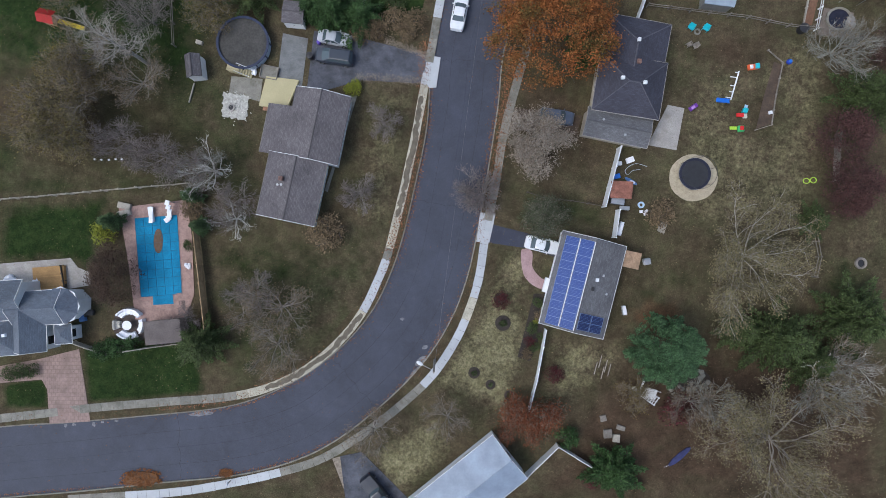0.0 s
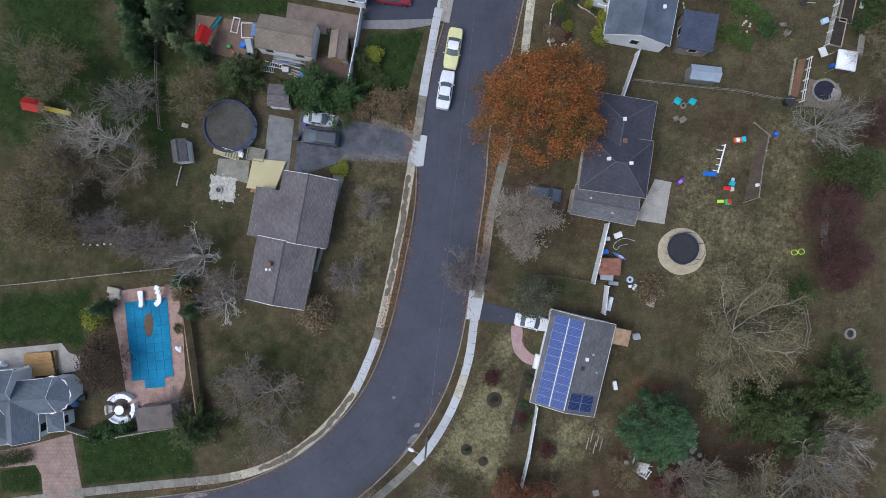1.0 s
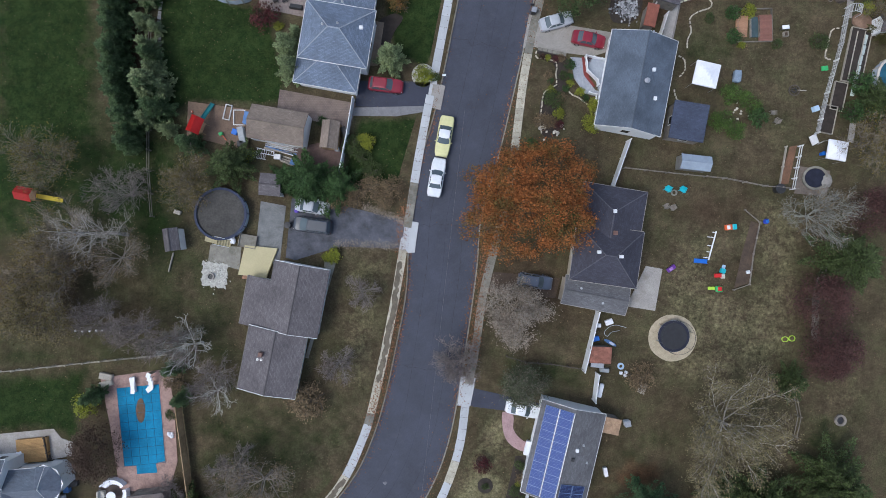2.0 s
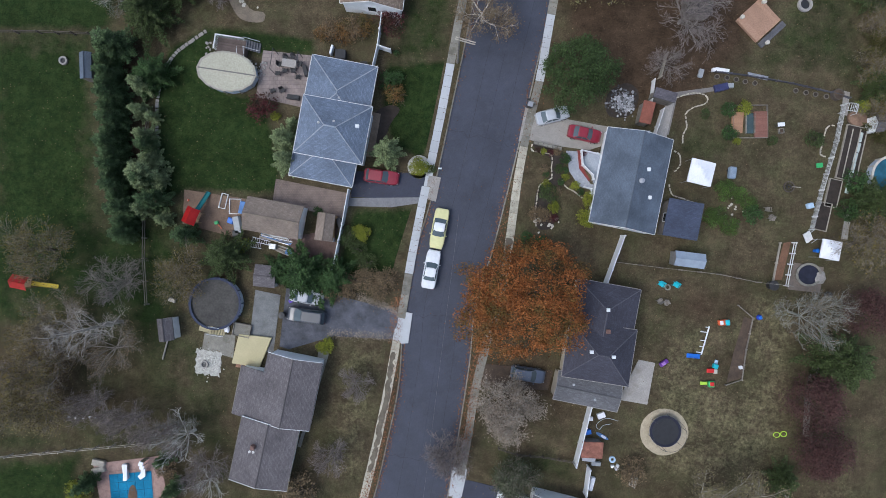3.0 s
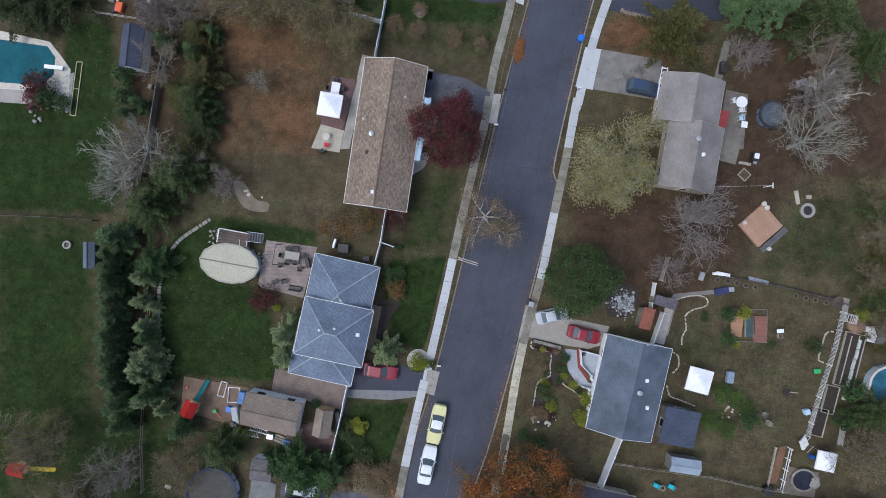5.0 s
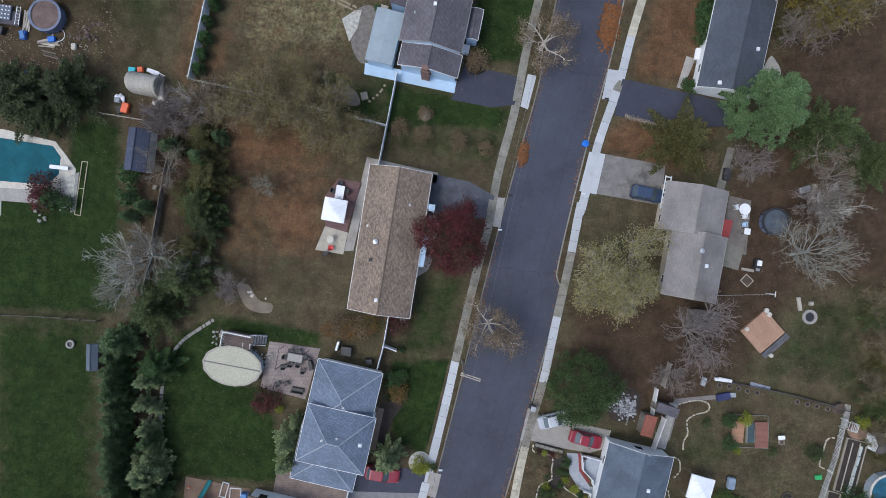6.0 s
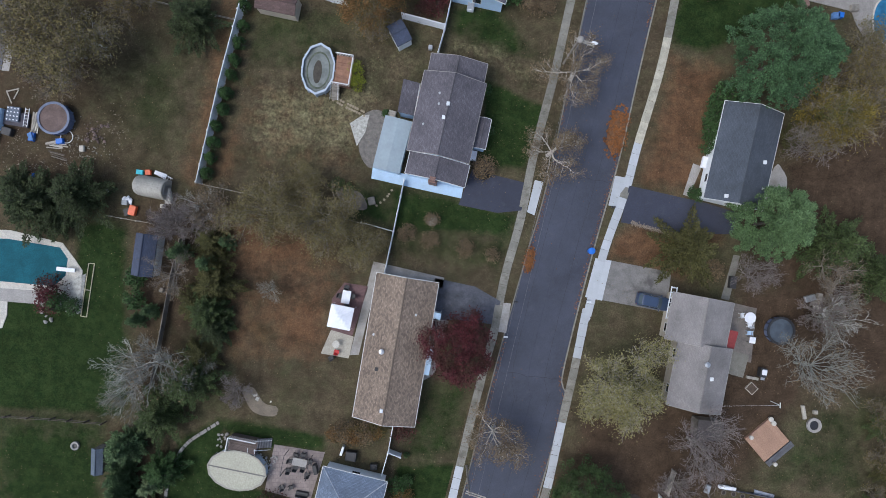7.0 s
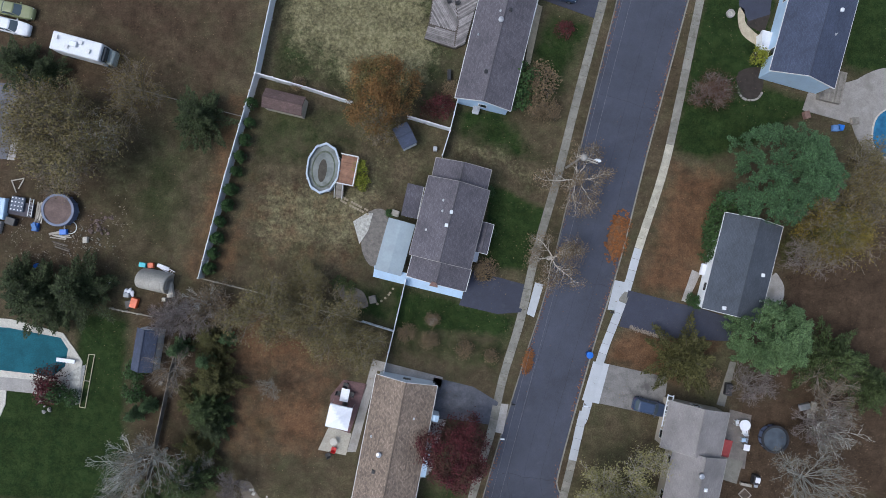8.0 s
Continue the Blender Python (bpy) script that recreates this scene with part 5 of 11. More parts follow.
def leafy_tree(label, seed, height, reach, mat, count, size, bark=BARK_DARK, clumps=160, spread=0.45, low=0.3, at=(0, 0), ragged=0.25, name="tree", cat="tree", inner=None):
    rnd = random.Random(seed)
    root = thing(name, label, cat, at)
    spots = clump_spots(rnd, height, reach, clumps, low, ragged=ragged)
    segs, _ = limb_net(rnd, height * 0.8, reach * 0.8, (0, 3, 0), 2, trunk_r=max(0.05, height * 0.018))
    part("trunk", segs_mesh("trunk", segs, bark, 0.02), None, root)
    part("crown", leaves_mesh("crown", rnd, spots, int(count * (1.85 if height > 3 else 1.3)), size * (0.68 if height > 3 else 0.85), spread, mat), None, root)
    return root


def evergreen(label, seed, height, reach, mat, clumps, per=14, at=(0, 0), spray=0.45, low=0.15, ragged=0.2, name="tree", cat="tree", cone=False, slim=0.5, size=0.22):
    rnd = random.Random(seed)
    root = thing(name, label, cat, at)
    spots = clump_spots(rnd, height * 0.95, reach * 0.93, clumps, low, ragged=ragged)
    if cone:
        spots = [Vector((p.x, p.y, height * max(0.1, 1 - p.xy.length / reach) * rnd.uniform(0.75, 1.0) + 0.3)) for p in spots]
    t = bmesh.new()
    tube(t, (0, 0, -0.1), (0, 0, height * 0.7), max(0.05, height * 0.02), 0.02, 8)
    part("trunk", t, BARK_DARK, root)
    part("crown", tufts_mesh("crown", rnd, spots, int(per * 1.2), size, mat, spray * 0.75, slim), None, root)
    return root


L_ORANGE = leaf("rust_orange_leaves", (0.25, 0.095, 0.03), 0.5, other=(0.11, 0.075, 0.024))
L_RUST = leaf("rusty_leaves", (0.165, 0.092, 0.034), 0.45, other=(0.095, 0.085, 0.03))
L_RED = leaf("dark_red_leaves", (0.085, 0.022, 0.026), 0.5, other=(0.055, 0.03, 0.02))
L_DRED = leaf("dull_maroon_leaves", (0.078, 0.040, 0.036), 0.4)
L_OLIVE = leaf("pale_olive_leaves", (0.23, 0.21, 0.09), 0.35)
L_YELLOW = leaf("yellow_olive_leaves", (0.15, 0.115, 0.03), 0.4)
L_BUFF = leaf("buff_dry_leaves", (0.24, 0.20, 0.16), 0.3)
L_GREEN = leaf("dark_green_leaves", (0.042, 0.078, 0.026), 0.5)
L_HOLLY = leaf("holly_green_leaves", (0.048, 0.075, 0.026), 0.5)
L_PINE = leaf("bluish_green_needles", (0.066, 0.120, 0.056), 0.6)
L_BRIGHT = leaf("fresh_green_needles", (0.105, 0.165, 0.072), 0.5)
L_DEEP = leaf("deep_green_leaves", (0.046, 0.060, 0.026), 0.5)
L_SHADE = leaf("shaded_green_needles", (0.060, 0.082, 0.030), 0.5)
L_DULL = leaf("dull_tan_olive_leaves", (0.175, 0.150, 0.080), 0.35)
L_CEDAR = leaf("cedar_green_needles", (0.078, 0.120, 0.052), 0.5)
L_SILVER = leaf("silvery_green_needles", (0.19, 0.235, 0.115), 0.55)
L_LIME = leaf("lime_yellow_leaves", (0.20, 0.22, 0.03), 0.4)
L_TANTREE = leaf("tan_brown_leaves", (0.17, 0.125, 0.075), 0.4)
L_WEEP = leaf("brown_weeping_leaves", (0.088, 0.058, 0.042), 0.4)
L_ROSE = leaf("brownish_rose_leaves", (0.10, 0.055, 0.038), 0.4)


def lumpy_pine(label, seed, height, reach, mat, lumps, at, per=46, fronds=22):
    """A broad evergreen whose crown is made of upturned tufted boughs."""
    rnd = random.Random(seed)
    root = thing("tree", label, "tree", at)
    t = bmesh.new()
    tube(t, (0, 0, -0.1), (0, 0, height * 0.75), 0.22, 0.05, 8)
    part("trunk", t, BARK_DARK, root)
    spots = []
    for c in clump_spots(rnd, height * 0.95, reach * 0.9, lumps, 0.3, ragged=0.12):
        out = Vector((c.x, c.y, 0.0)).normalized()
        side = Vector((-out.y, out.x, 0))
        long = rnd.uniform(0.6, 1.15)
        for _ in range(fronds):
            a, s = rnd.gauss(0, 0.42), rnd.uniform(-0.8, 1)
            spots.append(c + out * s * long + side * a * (1.05 - 0.55 * abs(s)) + Vector((0, 0, 0.3 * s - 1.1 * a * a - 0.6 * s * s)))
    part("crown", tufts_mesh("crown", rnd, spots, per, 0.11, mat, 0.2, 0.5), None, root)
    return root


def plant(src, at, turn, s=1.0, sz=None):
    """Set a copy of a tree at a place, turned and scaled."""
    ob = copy_thing(src, pose(at[0], at[1], 0, 0, 0, turn))
    ob.matrix_basis = pose(at[0], at[1], 0, 0, 0, turn) @ Matrix.Diagonal((s, s, sz or s, 1))
    return ob


# the large single trees
oak = leafy_tree("large oak with rust-orange autumn leaves over the street", 1, 11, 8.19, L_ORANGE, 17000, 0.20, clumps=420, spread=0.5, at=(13.23, 27.27), low=0.35)
oak.matrix_basis = oak.matrix_basis @ Matrix.Diagonal((1.0, 0.8, 1.0, 1))
leafy_tree("round dark red maple in front of the brown house", 2, 6.5, 4.09, L_RED, 7500, 0.17, clumps=150, spread=0.4, at=(3.72, 72.95), low=0.35)
leafy_tree("dense green holly tree beside the driveway", 3, 6.5, 4.39, L_HOLLY, 10000, 0.16, clumps=200, spread=0.3, at=(20.40, 55.05), low=0.25, ragged=0.14)
leafy_tree("rounded tree with rusty orange-brown leaves over a fence", 4, 7.5, 4.24, L_RUST, 7500, 0.17, clumps=190, spread=0.4, at=(-9.02, 117.36), low=0.3)
lumpy_pine("broad bluish-green pine with lumpy crown", 5, 11, 6.58, L_PINE, 190, (40.98, 110.47), 22)
lumpy_pine("bright green pine beside the slate-roofed house", 6, 9, 4.61, L_BRIGHT, 130, (41.42, 90.53), 22)
lumpy_pine("blue-green spruce with a lumpy round crown", 7, 9, 4.09, L_PINE, 120, (27.12, -11.78), 22)
bare_tree("big half-bare tree with pale olive leaves", 8, 11, 8.63, BARK_PALE, TWIG, L_DULL, 9000, 0.13, at=(37.07, -0.87), limbs=10, girth=0.2, side=(1.6, 2, 1.5, 1))
bare_tree("big half-bare tree with thin olive leaves", 9, 12, 10.23, BARK, TWIG, L_DULL, 9000, 0.13, at=(40.43, -23.06), limbs=10, girth=0.2, side=(1.6, 2, 1.5, 1))
bare_tree("tall tree with fine pale olive leaves beside the street", 10, 9, 5.99, BARK, TWIG_PALE, L_OLIVE, 9000, 0.14, at=(24.27, 69.89), fork=(0, 5, 5, 3))
BARK_STREET = surface("tan_grey_bark", (0.56, 0.51, 0.45), 0.2, 2, 10)
bare_tree("street tree with fine buff leaves", 11, 7, 4.24, BARK, TWIG_PALE, L_BUFF, 6500, 0.13, at=(11.99, 13.52), fork=(0, 5, 5, 3))
bare_tree("leafless pale-limbed street tree with few tan leaves", 12, 7, 4.24, BARK_STREET, TWIG_PALE, L_TANTREE, 3200, 0.11, at=(8.78, 62.64), limbs=6, girth=0.2, side=(1.2, 2, 1.6, 1))
bare_tree("leafless pale-limbed tree over the street", 13, 7.5, 4.53, BARK_STREET, TWIG_PALE, L_TANTREE, 3200, 0.11, at=(16.59, 108.19), limbs=6, girth=0.2, side=(1.2, 2, 1.6, 1))
bare_tree("leafless pale-limbed tree by the driveway", 14, 7.0, 4.02, BARK_STREET, TWIG_PALE, L_TANTREE, 3200, 0.11, at=(14.08, 98.18), limbs=6, girth=0.2, side=(1.2, 2, 1.6, 1))

# bare trees of the back gardens, each kind built a few times and repeated
G1 = bare_tree("leafless grey-brown tree with fine twigs", 21, 7, 4.4, BARK, TWIG, L_TANTREE, 900, 0.1, at=(-37.61, 20.68), limbs=9, girth=0.13, side=(1.6, 2, 1.6, 1))
G2 = bare_tree("leafless purplish-grey tree with dense twigs", 22, 6, 4.0, BARK, TWIG_PURPLE, at=(-35.17, 11.78), fork=(0, 5, 4, 2))
G3 = bare_tree("half-bare tree with thin yellowish leaves", 23, 8, 5.0, BARK_DARK, TWIG, L_YELLOW, 1800, 0.12, at=(-48.14, 16.94), fork=(0, 5, 4, 2))
G4 = bare_tree("half-dead tree with pale grey limbs and fine twigs", 24, 8, 4.5, surface("lichen_grey_bark", (0.27, 0.275, 0.245), 0.2, 2, 10), surface("lichen_grey_twigs", (0.21, 0.205, 0.18), 0.3, 1.0, 8, relief=0), L_TANTREE, 700, 0.1, at=(48.37, 25.16), limbs=12, girth=0.115, side=(1.5, 1.9, 1.4, 1.0))
G8 = bare_tree("dead tree with bare whitish limbs", 66, 7, 4.2, surface("bleached_dead_wood", (0.55, 0.54, 0.50), 0.2, 2, 10), surface("bleached_twigs", (0.48, 0.47, 0.43), 0.2, 2, 10, relief=0), at=(47.12, -16.38), limbs=7, girth=0.15, side=(1.2, 1.5, 1, 0.6))
for at, s, turn in (((-28.45, 9.75), 0.95, 100), ((-25.95, 4.00), 0.7, 200), ((-36.86, 68.27), 1.0, 30), ((-37.47, 66.20), 0.8, 130), ((50.77, 78.25), 0.9, 20), ((-29.63, 88.93), 0.7, 60), ((-44.56, 109.66), 0.8, 240), ((51.97, -14.23), 0.8, 170)):
    plant(G8, at, turn, s)
G5 = bare_tree("small leafless grey tree in the lawn", 25, 4.5, 2.7, BARK, TWIG_PURPLE, at=(-10.38, 7.11), fork=(0, 5, 4, 2))
for at, s, turn in (((-44.80, 19.28), 1.1, 200), ((-43.73, 23.87), 1.0, 20), ((-19.67, -7.00), 1.15, 140), ((-20.68, -11.59), 0.95, 250), ((-25.20, -8.18), 0.6, 30),
                    ((0.95, -20.94), 0.75, 100), ((-8.44, -22.16), 0.85, 190), ((-48.72, 104.57), 0.9, 300), ((31.43, -18.77), 0.8, 140),
                    ((49.22, -13.21), 0.9, 10), ((50.91, 82.85), 0.8, 200), ((49.39, 85.41), 0.8, 10), ((-32.75, 80.42), 0.8, 40)):
    plant(G1, at, turn, s)
for at, s, turn in (((-39.98, 13.82), 1.0, 10), ((-36.92, 28.89), 1.0, 210), ((34.06, 62.41), 1.35, 100), ((31.88, 56.91), 0.7, 0),
                    ((-26.65, 5.74), 0.9, 60), ((40.89, 83.62), 0.8, 200), ((46.78, 101.86), 1.0, 20), ((-31.41, 87.71), 0.9, 20), ((3.27, 7.26), 0.8, 120), ((-31.06, 10.43), 0.9, 0)):
    plant(G2, at, turn, s)
for at, s, turn in (((-46.59, 33.08), 0.9, 90), ((-45.68, 22.20), 0.9, 30), ((-50.50, 110.48), 1.0, 210), ((-39.80, 115.04), 0.8, 210), ((48.00, 104.02), 1.1, 100), ((52.12, 109.88), 0.9, 40), ((-9.06, 113.76), 0.6, 20), ((56.19, 33.99), 0.8, 130),
                    ((24.26, -17.71), 0.5, 10), ((-29.15, 30.15), 0.7, 10)):
    plant(G3, at, turn, s)
for at, s, turn in (((-33.79, 69.77), 1.15, 30), ((-37.72, 65.14), 0.8, 130), ((47.12, -17.05), 1.2, 250), ((47.54, 72.76), 1.25, 200), ((50.07, 78.91), 0.8, 100), 
                    ((-30.03, 10.43), 0.7, 80), ((33.48, -18.76), 0.9, 190), ((50.92, 25.83), 0.8, 60), ((-29.27, 69.08), 0.5, 60), ((-20.64, 79.17), 0.4, 0)):
    plant(G4, at, turn, s)
for at, s, turn in (((-7.40, 16.24), 0.9, 80), ((5.05, 6.97), 1.1, 10), ((-33.29, 87.45), 1.2, 20), ((-23.47, -5.38), 1.2, 130), ((-32.19, -8.59), 0.8, 40), ((-24.4, 66.1), 0.85, 70), ((49.75, 79.63), 1.2, 10)):
    plant(G5, at, turn, s)

bare_tree("tall leafless tree with pale lichen-grey limbs", 71, 14.0, 3.6, BARK_PALE, TWIG_PALE, at=(-37.92, 23.82), limbs=26, girth=0.17, side=(1.3, 1.6, 1.2, 1), leader=True)

# leafy and evergreen trees
R1 = leafy_tree("tree with dull maroon leaves along the fence", 31, 5.5, 3.2, L_DRED, 3500, 0.16, clumps=110, at=(49.87, 14.42), ragged=0.3)
for at, s, turn in (((50.73, 8.16), 1.0, 70), ((51.42, 6.60), 0.7, 200), ((56.54, 25.27), 0.9, 20)):
    plant(R1, at, turn, s)
E1 = bough_tree("dark shaggy evergreen tree", 32, 8, 4.6, L_SHADE, at=(41.70, -10.67), tiers=6, boughs=11, per=4, fan=0.24, ragged=0.35, rise=0.3)
for at, s, turn in (((50.79, -8.27), 1.05, 60), ((53.12, 19.21), 0.95, 150), ((45.80, -13.57), 0.8, 240), ((-30.17, 67.05), 0.85, 20), ((-28.30, 76.05), 0.7, 100), ((-23.75, 32.35), 0.7, 200),
                    ((49.78, 88.23), 0.95, 10), ((55.36, 84.92), 0.8, 120), ((-30.19, -11.68), 0.75, 0),
                    ((37.56, -9.84), 0.6, 0), ((-33.53, 62.83), 0.8, 270), ((46.80, 3.92), 0.5, 80), ((58.25, 39.35), 0.7, 190)):
    plant(E1, at, turn, s)
E6 = bough_tree("large deep green shaggy tree behind the pool", 62, 6.5, 4.5, L_DEEP, at=(-45.25, 89.84), tiers=6, boughs=11, per=4, fan=0.26, ragged=0.35, rise=0.3)
for at, s, turn in (((-50.88, 88.63), 1.0, 60), ((-48.45, 86.95), 0.6, 200), ((-53.04, 90.62), 0.7, 10), ((-27.55, 73.81), 0.6, 220),
                    ((-55.45, 117.86), 0.75, 40), ((-52.16, 117.40), 0.55, 140), ((-32.06, 112.74), 0.85, 45)):
    plant(E6, at, turn, s)
G6 = bare_tree("tall thinly leaved olive-yellow tree over the old fence", 63, 8, 4.6, BARK, TWIG, leaf("olive_tan_leaves", (0.15, 0.125, 0.055), 0.45), 5200, 0.13, at=(-13.80, 88.57), fork=(0, 5, 4, 2))
for at, s, turn in (((-9.77, 85.54), 0.75, 100), ((-21.2, 88.6), 1.0, 160), ((-16.62, 92.54), 0.6, 200), ((-46.78, 15.26), 1.0, 30), ((52.49, 111.44), 0.9, 60), ((-46.54, 108.02), 1.35, 100), ((-51.18, 109.28), 0.9, 300), ((-49.01, 112.60), 0.8, 10)):
    plant(G6, at, turn, s)
leafy_tree("spreading tree with yellow-olive leaves beside the pine", 64, 6.5, 4.24, leaf("yellow_olive_crown", (0.165, 0.125, 0.024), 0.4, other=(0.085, 0.09, 0.025)), 5200, 0.16, clumps=130, spread=0.4, at=(48.57, 104.19), low=0.3, ragged=0.35)
E2 = bough_tree("dense dark green yew-like tree over the driveway", 33, 5.5, 3.9, L_GREEN, at=(-14.10, 30.18), tiers=5, boughs=12, per=5, fan=0.24, ragged=0.35, rise=0.3)
for at, s, turn in (((-10.45, 29.43), 0.75, 100), ((21.65, -27.60), 0.95, 30), ((-17.00, 30.39), 0.6, 200), ((18.56, 25.37), 0.75, 210), ((-33.36, 55.25), 0.75, 80)):
    plant(E2, at, turn, s)
E3 = bough_tree("silvery green cedar of the boundary row", 34, 6, 2.6, L_SILVER, at=(-33.77, 42.67), tiers=5, boughs=9, per=5, fan=0.2, ragged=0.2)
E4 = bough_tree("dark conifer of the boundary row", 35, 6.5, 2.7, L_CEDAR, at=(-37.58, 58.59), tiers=6, boughs=9, per=5, fan=0.3, ragged=0.3)
for i, (at, s) in enumerate((((-38.14, 58.15), 0.9), ((-38.4, 56.6), 0.8), ((-38.1, 53.6), 0.85), ((-37.8, 50.7), 0.85), ((-37.7, 47.8), 0.8), ((-37.6, 45.0), 0.9), ((-37.4, 42.3), 0.85), ((-36.7, 39.7), 0.85), ((-36.4, 36.7), 0.8), ((-38.15, 55.03), 0.9), ((-37.77, 52.28), 1.0), ((-37.45, 49.18), 1.0), ((-37.68, 46.40), 1.0), ((-37.44, 43.64), 1.0), ((-37.07, 41.09), 1.0), ((-36.09, 38.25), 1.1), ((-36.37, 35.13), 0.9),
                             ((-33.52, 46.21), 0.8), ((-33.71, 42.05), 0.9), ((-32.66, 39.38), 1.0), ((-28.73, 35.0), 0.9), ((-41.60, 3.45), 0.75), ((-30.47, 2.94), 0.7), ((-26.44, 84.95), 0.6), ((-31.53, 6.76), 0.7), ((-37.57, 74.42), 0.6), ((-32.26, 83.28), 0.8), ((-28.64, 82.13), 0.8), ((-35.75, 75.67), 0.6))):
    plant(E4, at, i * 67 % 360, s * 0.68, s)
for i, (at, s) in enumerate((((-33.82, 53.82), 0.95), ((-34.18, 50.69), 0.8), ((-32.84, 50.05), 0.6), ((-33.58, 47.59), 0.85), ((-32.63, 44.52), 0.9), ((-33.48, 41.50), 0.95), ((-31.64, 42.13), 0.6), ((-33.67, 38.31), 0.9), ((-31.22, 36.99), 0.7), ((-16.20, 46.97), 1.15), ((-16.13, 44.4), 1.1), ((-15.4, 49.0), 0.7), ((-3.5, 45.3), 1.25))):
    plant(E3, (at[0] - 0.5, at[1]) if at[0] < -30 else at, i * 83 % 360, s * 0.64, s * 0.9)
E5 = bough_tree("olive-green spreading tree beside the grey house", 36, 6.5, 4.4, leaf("olive_green_needles", (0.075, 0.072, 0.026), 0.4), at=(31.98, 86.73), tiers=5, boughs=12, per=4, fan=0.22, ragged=0.35, rise=0.3)
for i, (at, s) in enumerate((((-28.56, 85.04), 0.6), ((-27.6, 79.40), 0.75), ((-29.17, 70.61), 0.6), ((-28.4, 82.3), 0.55), ((-30.2, 76.6), 0.6), ((47.40, 103.34), 0.55), ((45.36, 101.76), 0.4))):
    plant(E5, at, i * 50, s)
bare_tree("round grey-green half-bare tree by the driveway", 37, 5, 2.78, BARK, TWIG, leaf("grey_green_leaves", (0.075, 0.085, 0.05), 0.3), 3500, 0.12, at=(12.50, 4.19), fork=(0, 5, 4, 2))
leafy_tree("shrubby tree with brown-red weeping branches by the pool", 38, 5, 3.22, L_WEEP, 5500, 0.14, clumps=150, at=(-41.1, -3.2), ragged=0.25).matrix_basis @= Matrix.Diagonal((0.72, 1.08, 1.0, 1))
bare_tree("rust-red thinly leaved tree beside the fence corner", 39, 5, 3.80, BARK_DARK, TWIG, leaf("brick_red_leaves", (0.16, 0.055, 0.025), 0.4), 4000, 0.13, at=(10.96, -20.94), fork=(0, 5, 4, 2))
bare_tree("small tree with rusty leaves by the fence", 40, 4.5, 2.92, BARK_DARK, TWIG, L_TANTREE, 1500, 0.12, at=(-28.31, 88.88), fork=(0, 5, 4, 2))

bare_tree("small reddish-brown twiggy tree by the mulch bed", 67, 4, 2.63, BARK_DARK, TWIG_PURPLE, L_ROSE, 2600, 0.1, at=(32.96, 120.87), fork=(0, 5, 4, 2))
# the overgrown eastern boundary
for i, (at, s) in enumerate((((58.91, 65.41), 0.5), ((59.49, 59.72), 0.45), ((59.00, 53.99), 0.6), ((59.79, 48.32), 0.45))):
    plant(E5 if i % 2 else E1, at, i * 71, s)
    plant(G3, (at[0] - 1.2, at[1] + 2.0), i * 40, 0.5)
# shrubs
S1 = leafy_tree("round clipped green garden shrub", 51, 1.1, 0.75, L_GREEN, 700, 0.09, clumps=40, spread=0.12, low=0.2, at=(5.65, 106.29), ragged=0.12, name="shrub", cat="shrub")
S2 = leafy_tree("bushy lime-yellow garden shrub beside the lawn", 52, 1.2, 0.95, L_LIME, 800, 0.1, clumps=45, spread=0.15, low=0.2, at=(-11.42, 20.77), ragged=0.2, name="shrub", cat="shrub")
S3 = leafy_tree("brownish twiggy garden shrub", 53, 1.2, 1.2, L_TANTREE, 900, 0.09, clumps=45, spread=0.2, low=0.2, at=(-3.72, 87.17), ragged=0.25, name="shrub", cat="shrub")
S4 = leafy_tree("low dark red shrub in a bed", 54, 1.2, 1.1, L_RED, 700, 0.1, clumps=45, spread=0.18, low=0.2, at=(13.91, 128.20), ragged=0.25, name="shrub", cat="shrub")
S7 = leafy_tree("rust-orange leaved garden shrub", 58, 1.2, 1.1, L_RUST, 900, 0.09, clumps=45, spread=0.18, low=0.2, at=(-11.6, 60.7), ragged=0.3, name="shrub", cat="shrub")
S5 = leafy_tree("small dark green shrub in mulch", 55, 0.9, 0.9, L_SHADE, 700, 0.09, clumps=45, spread=0.15, low=0.2, at=(7.86, -9.29), ragged=0.15, name="shrub", cat="shrub")
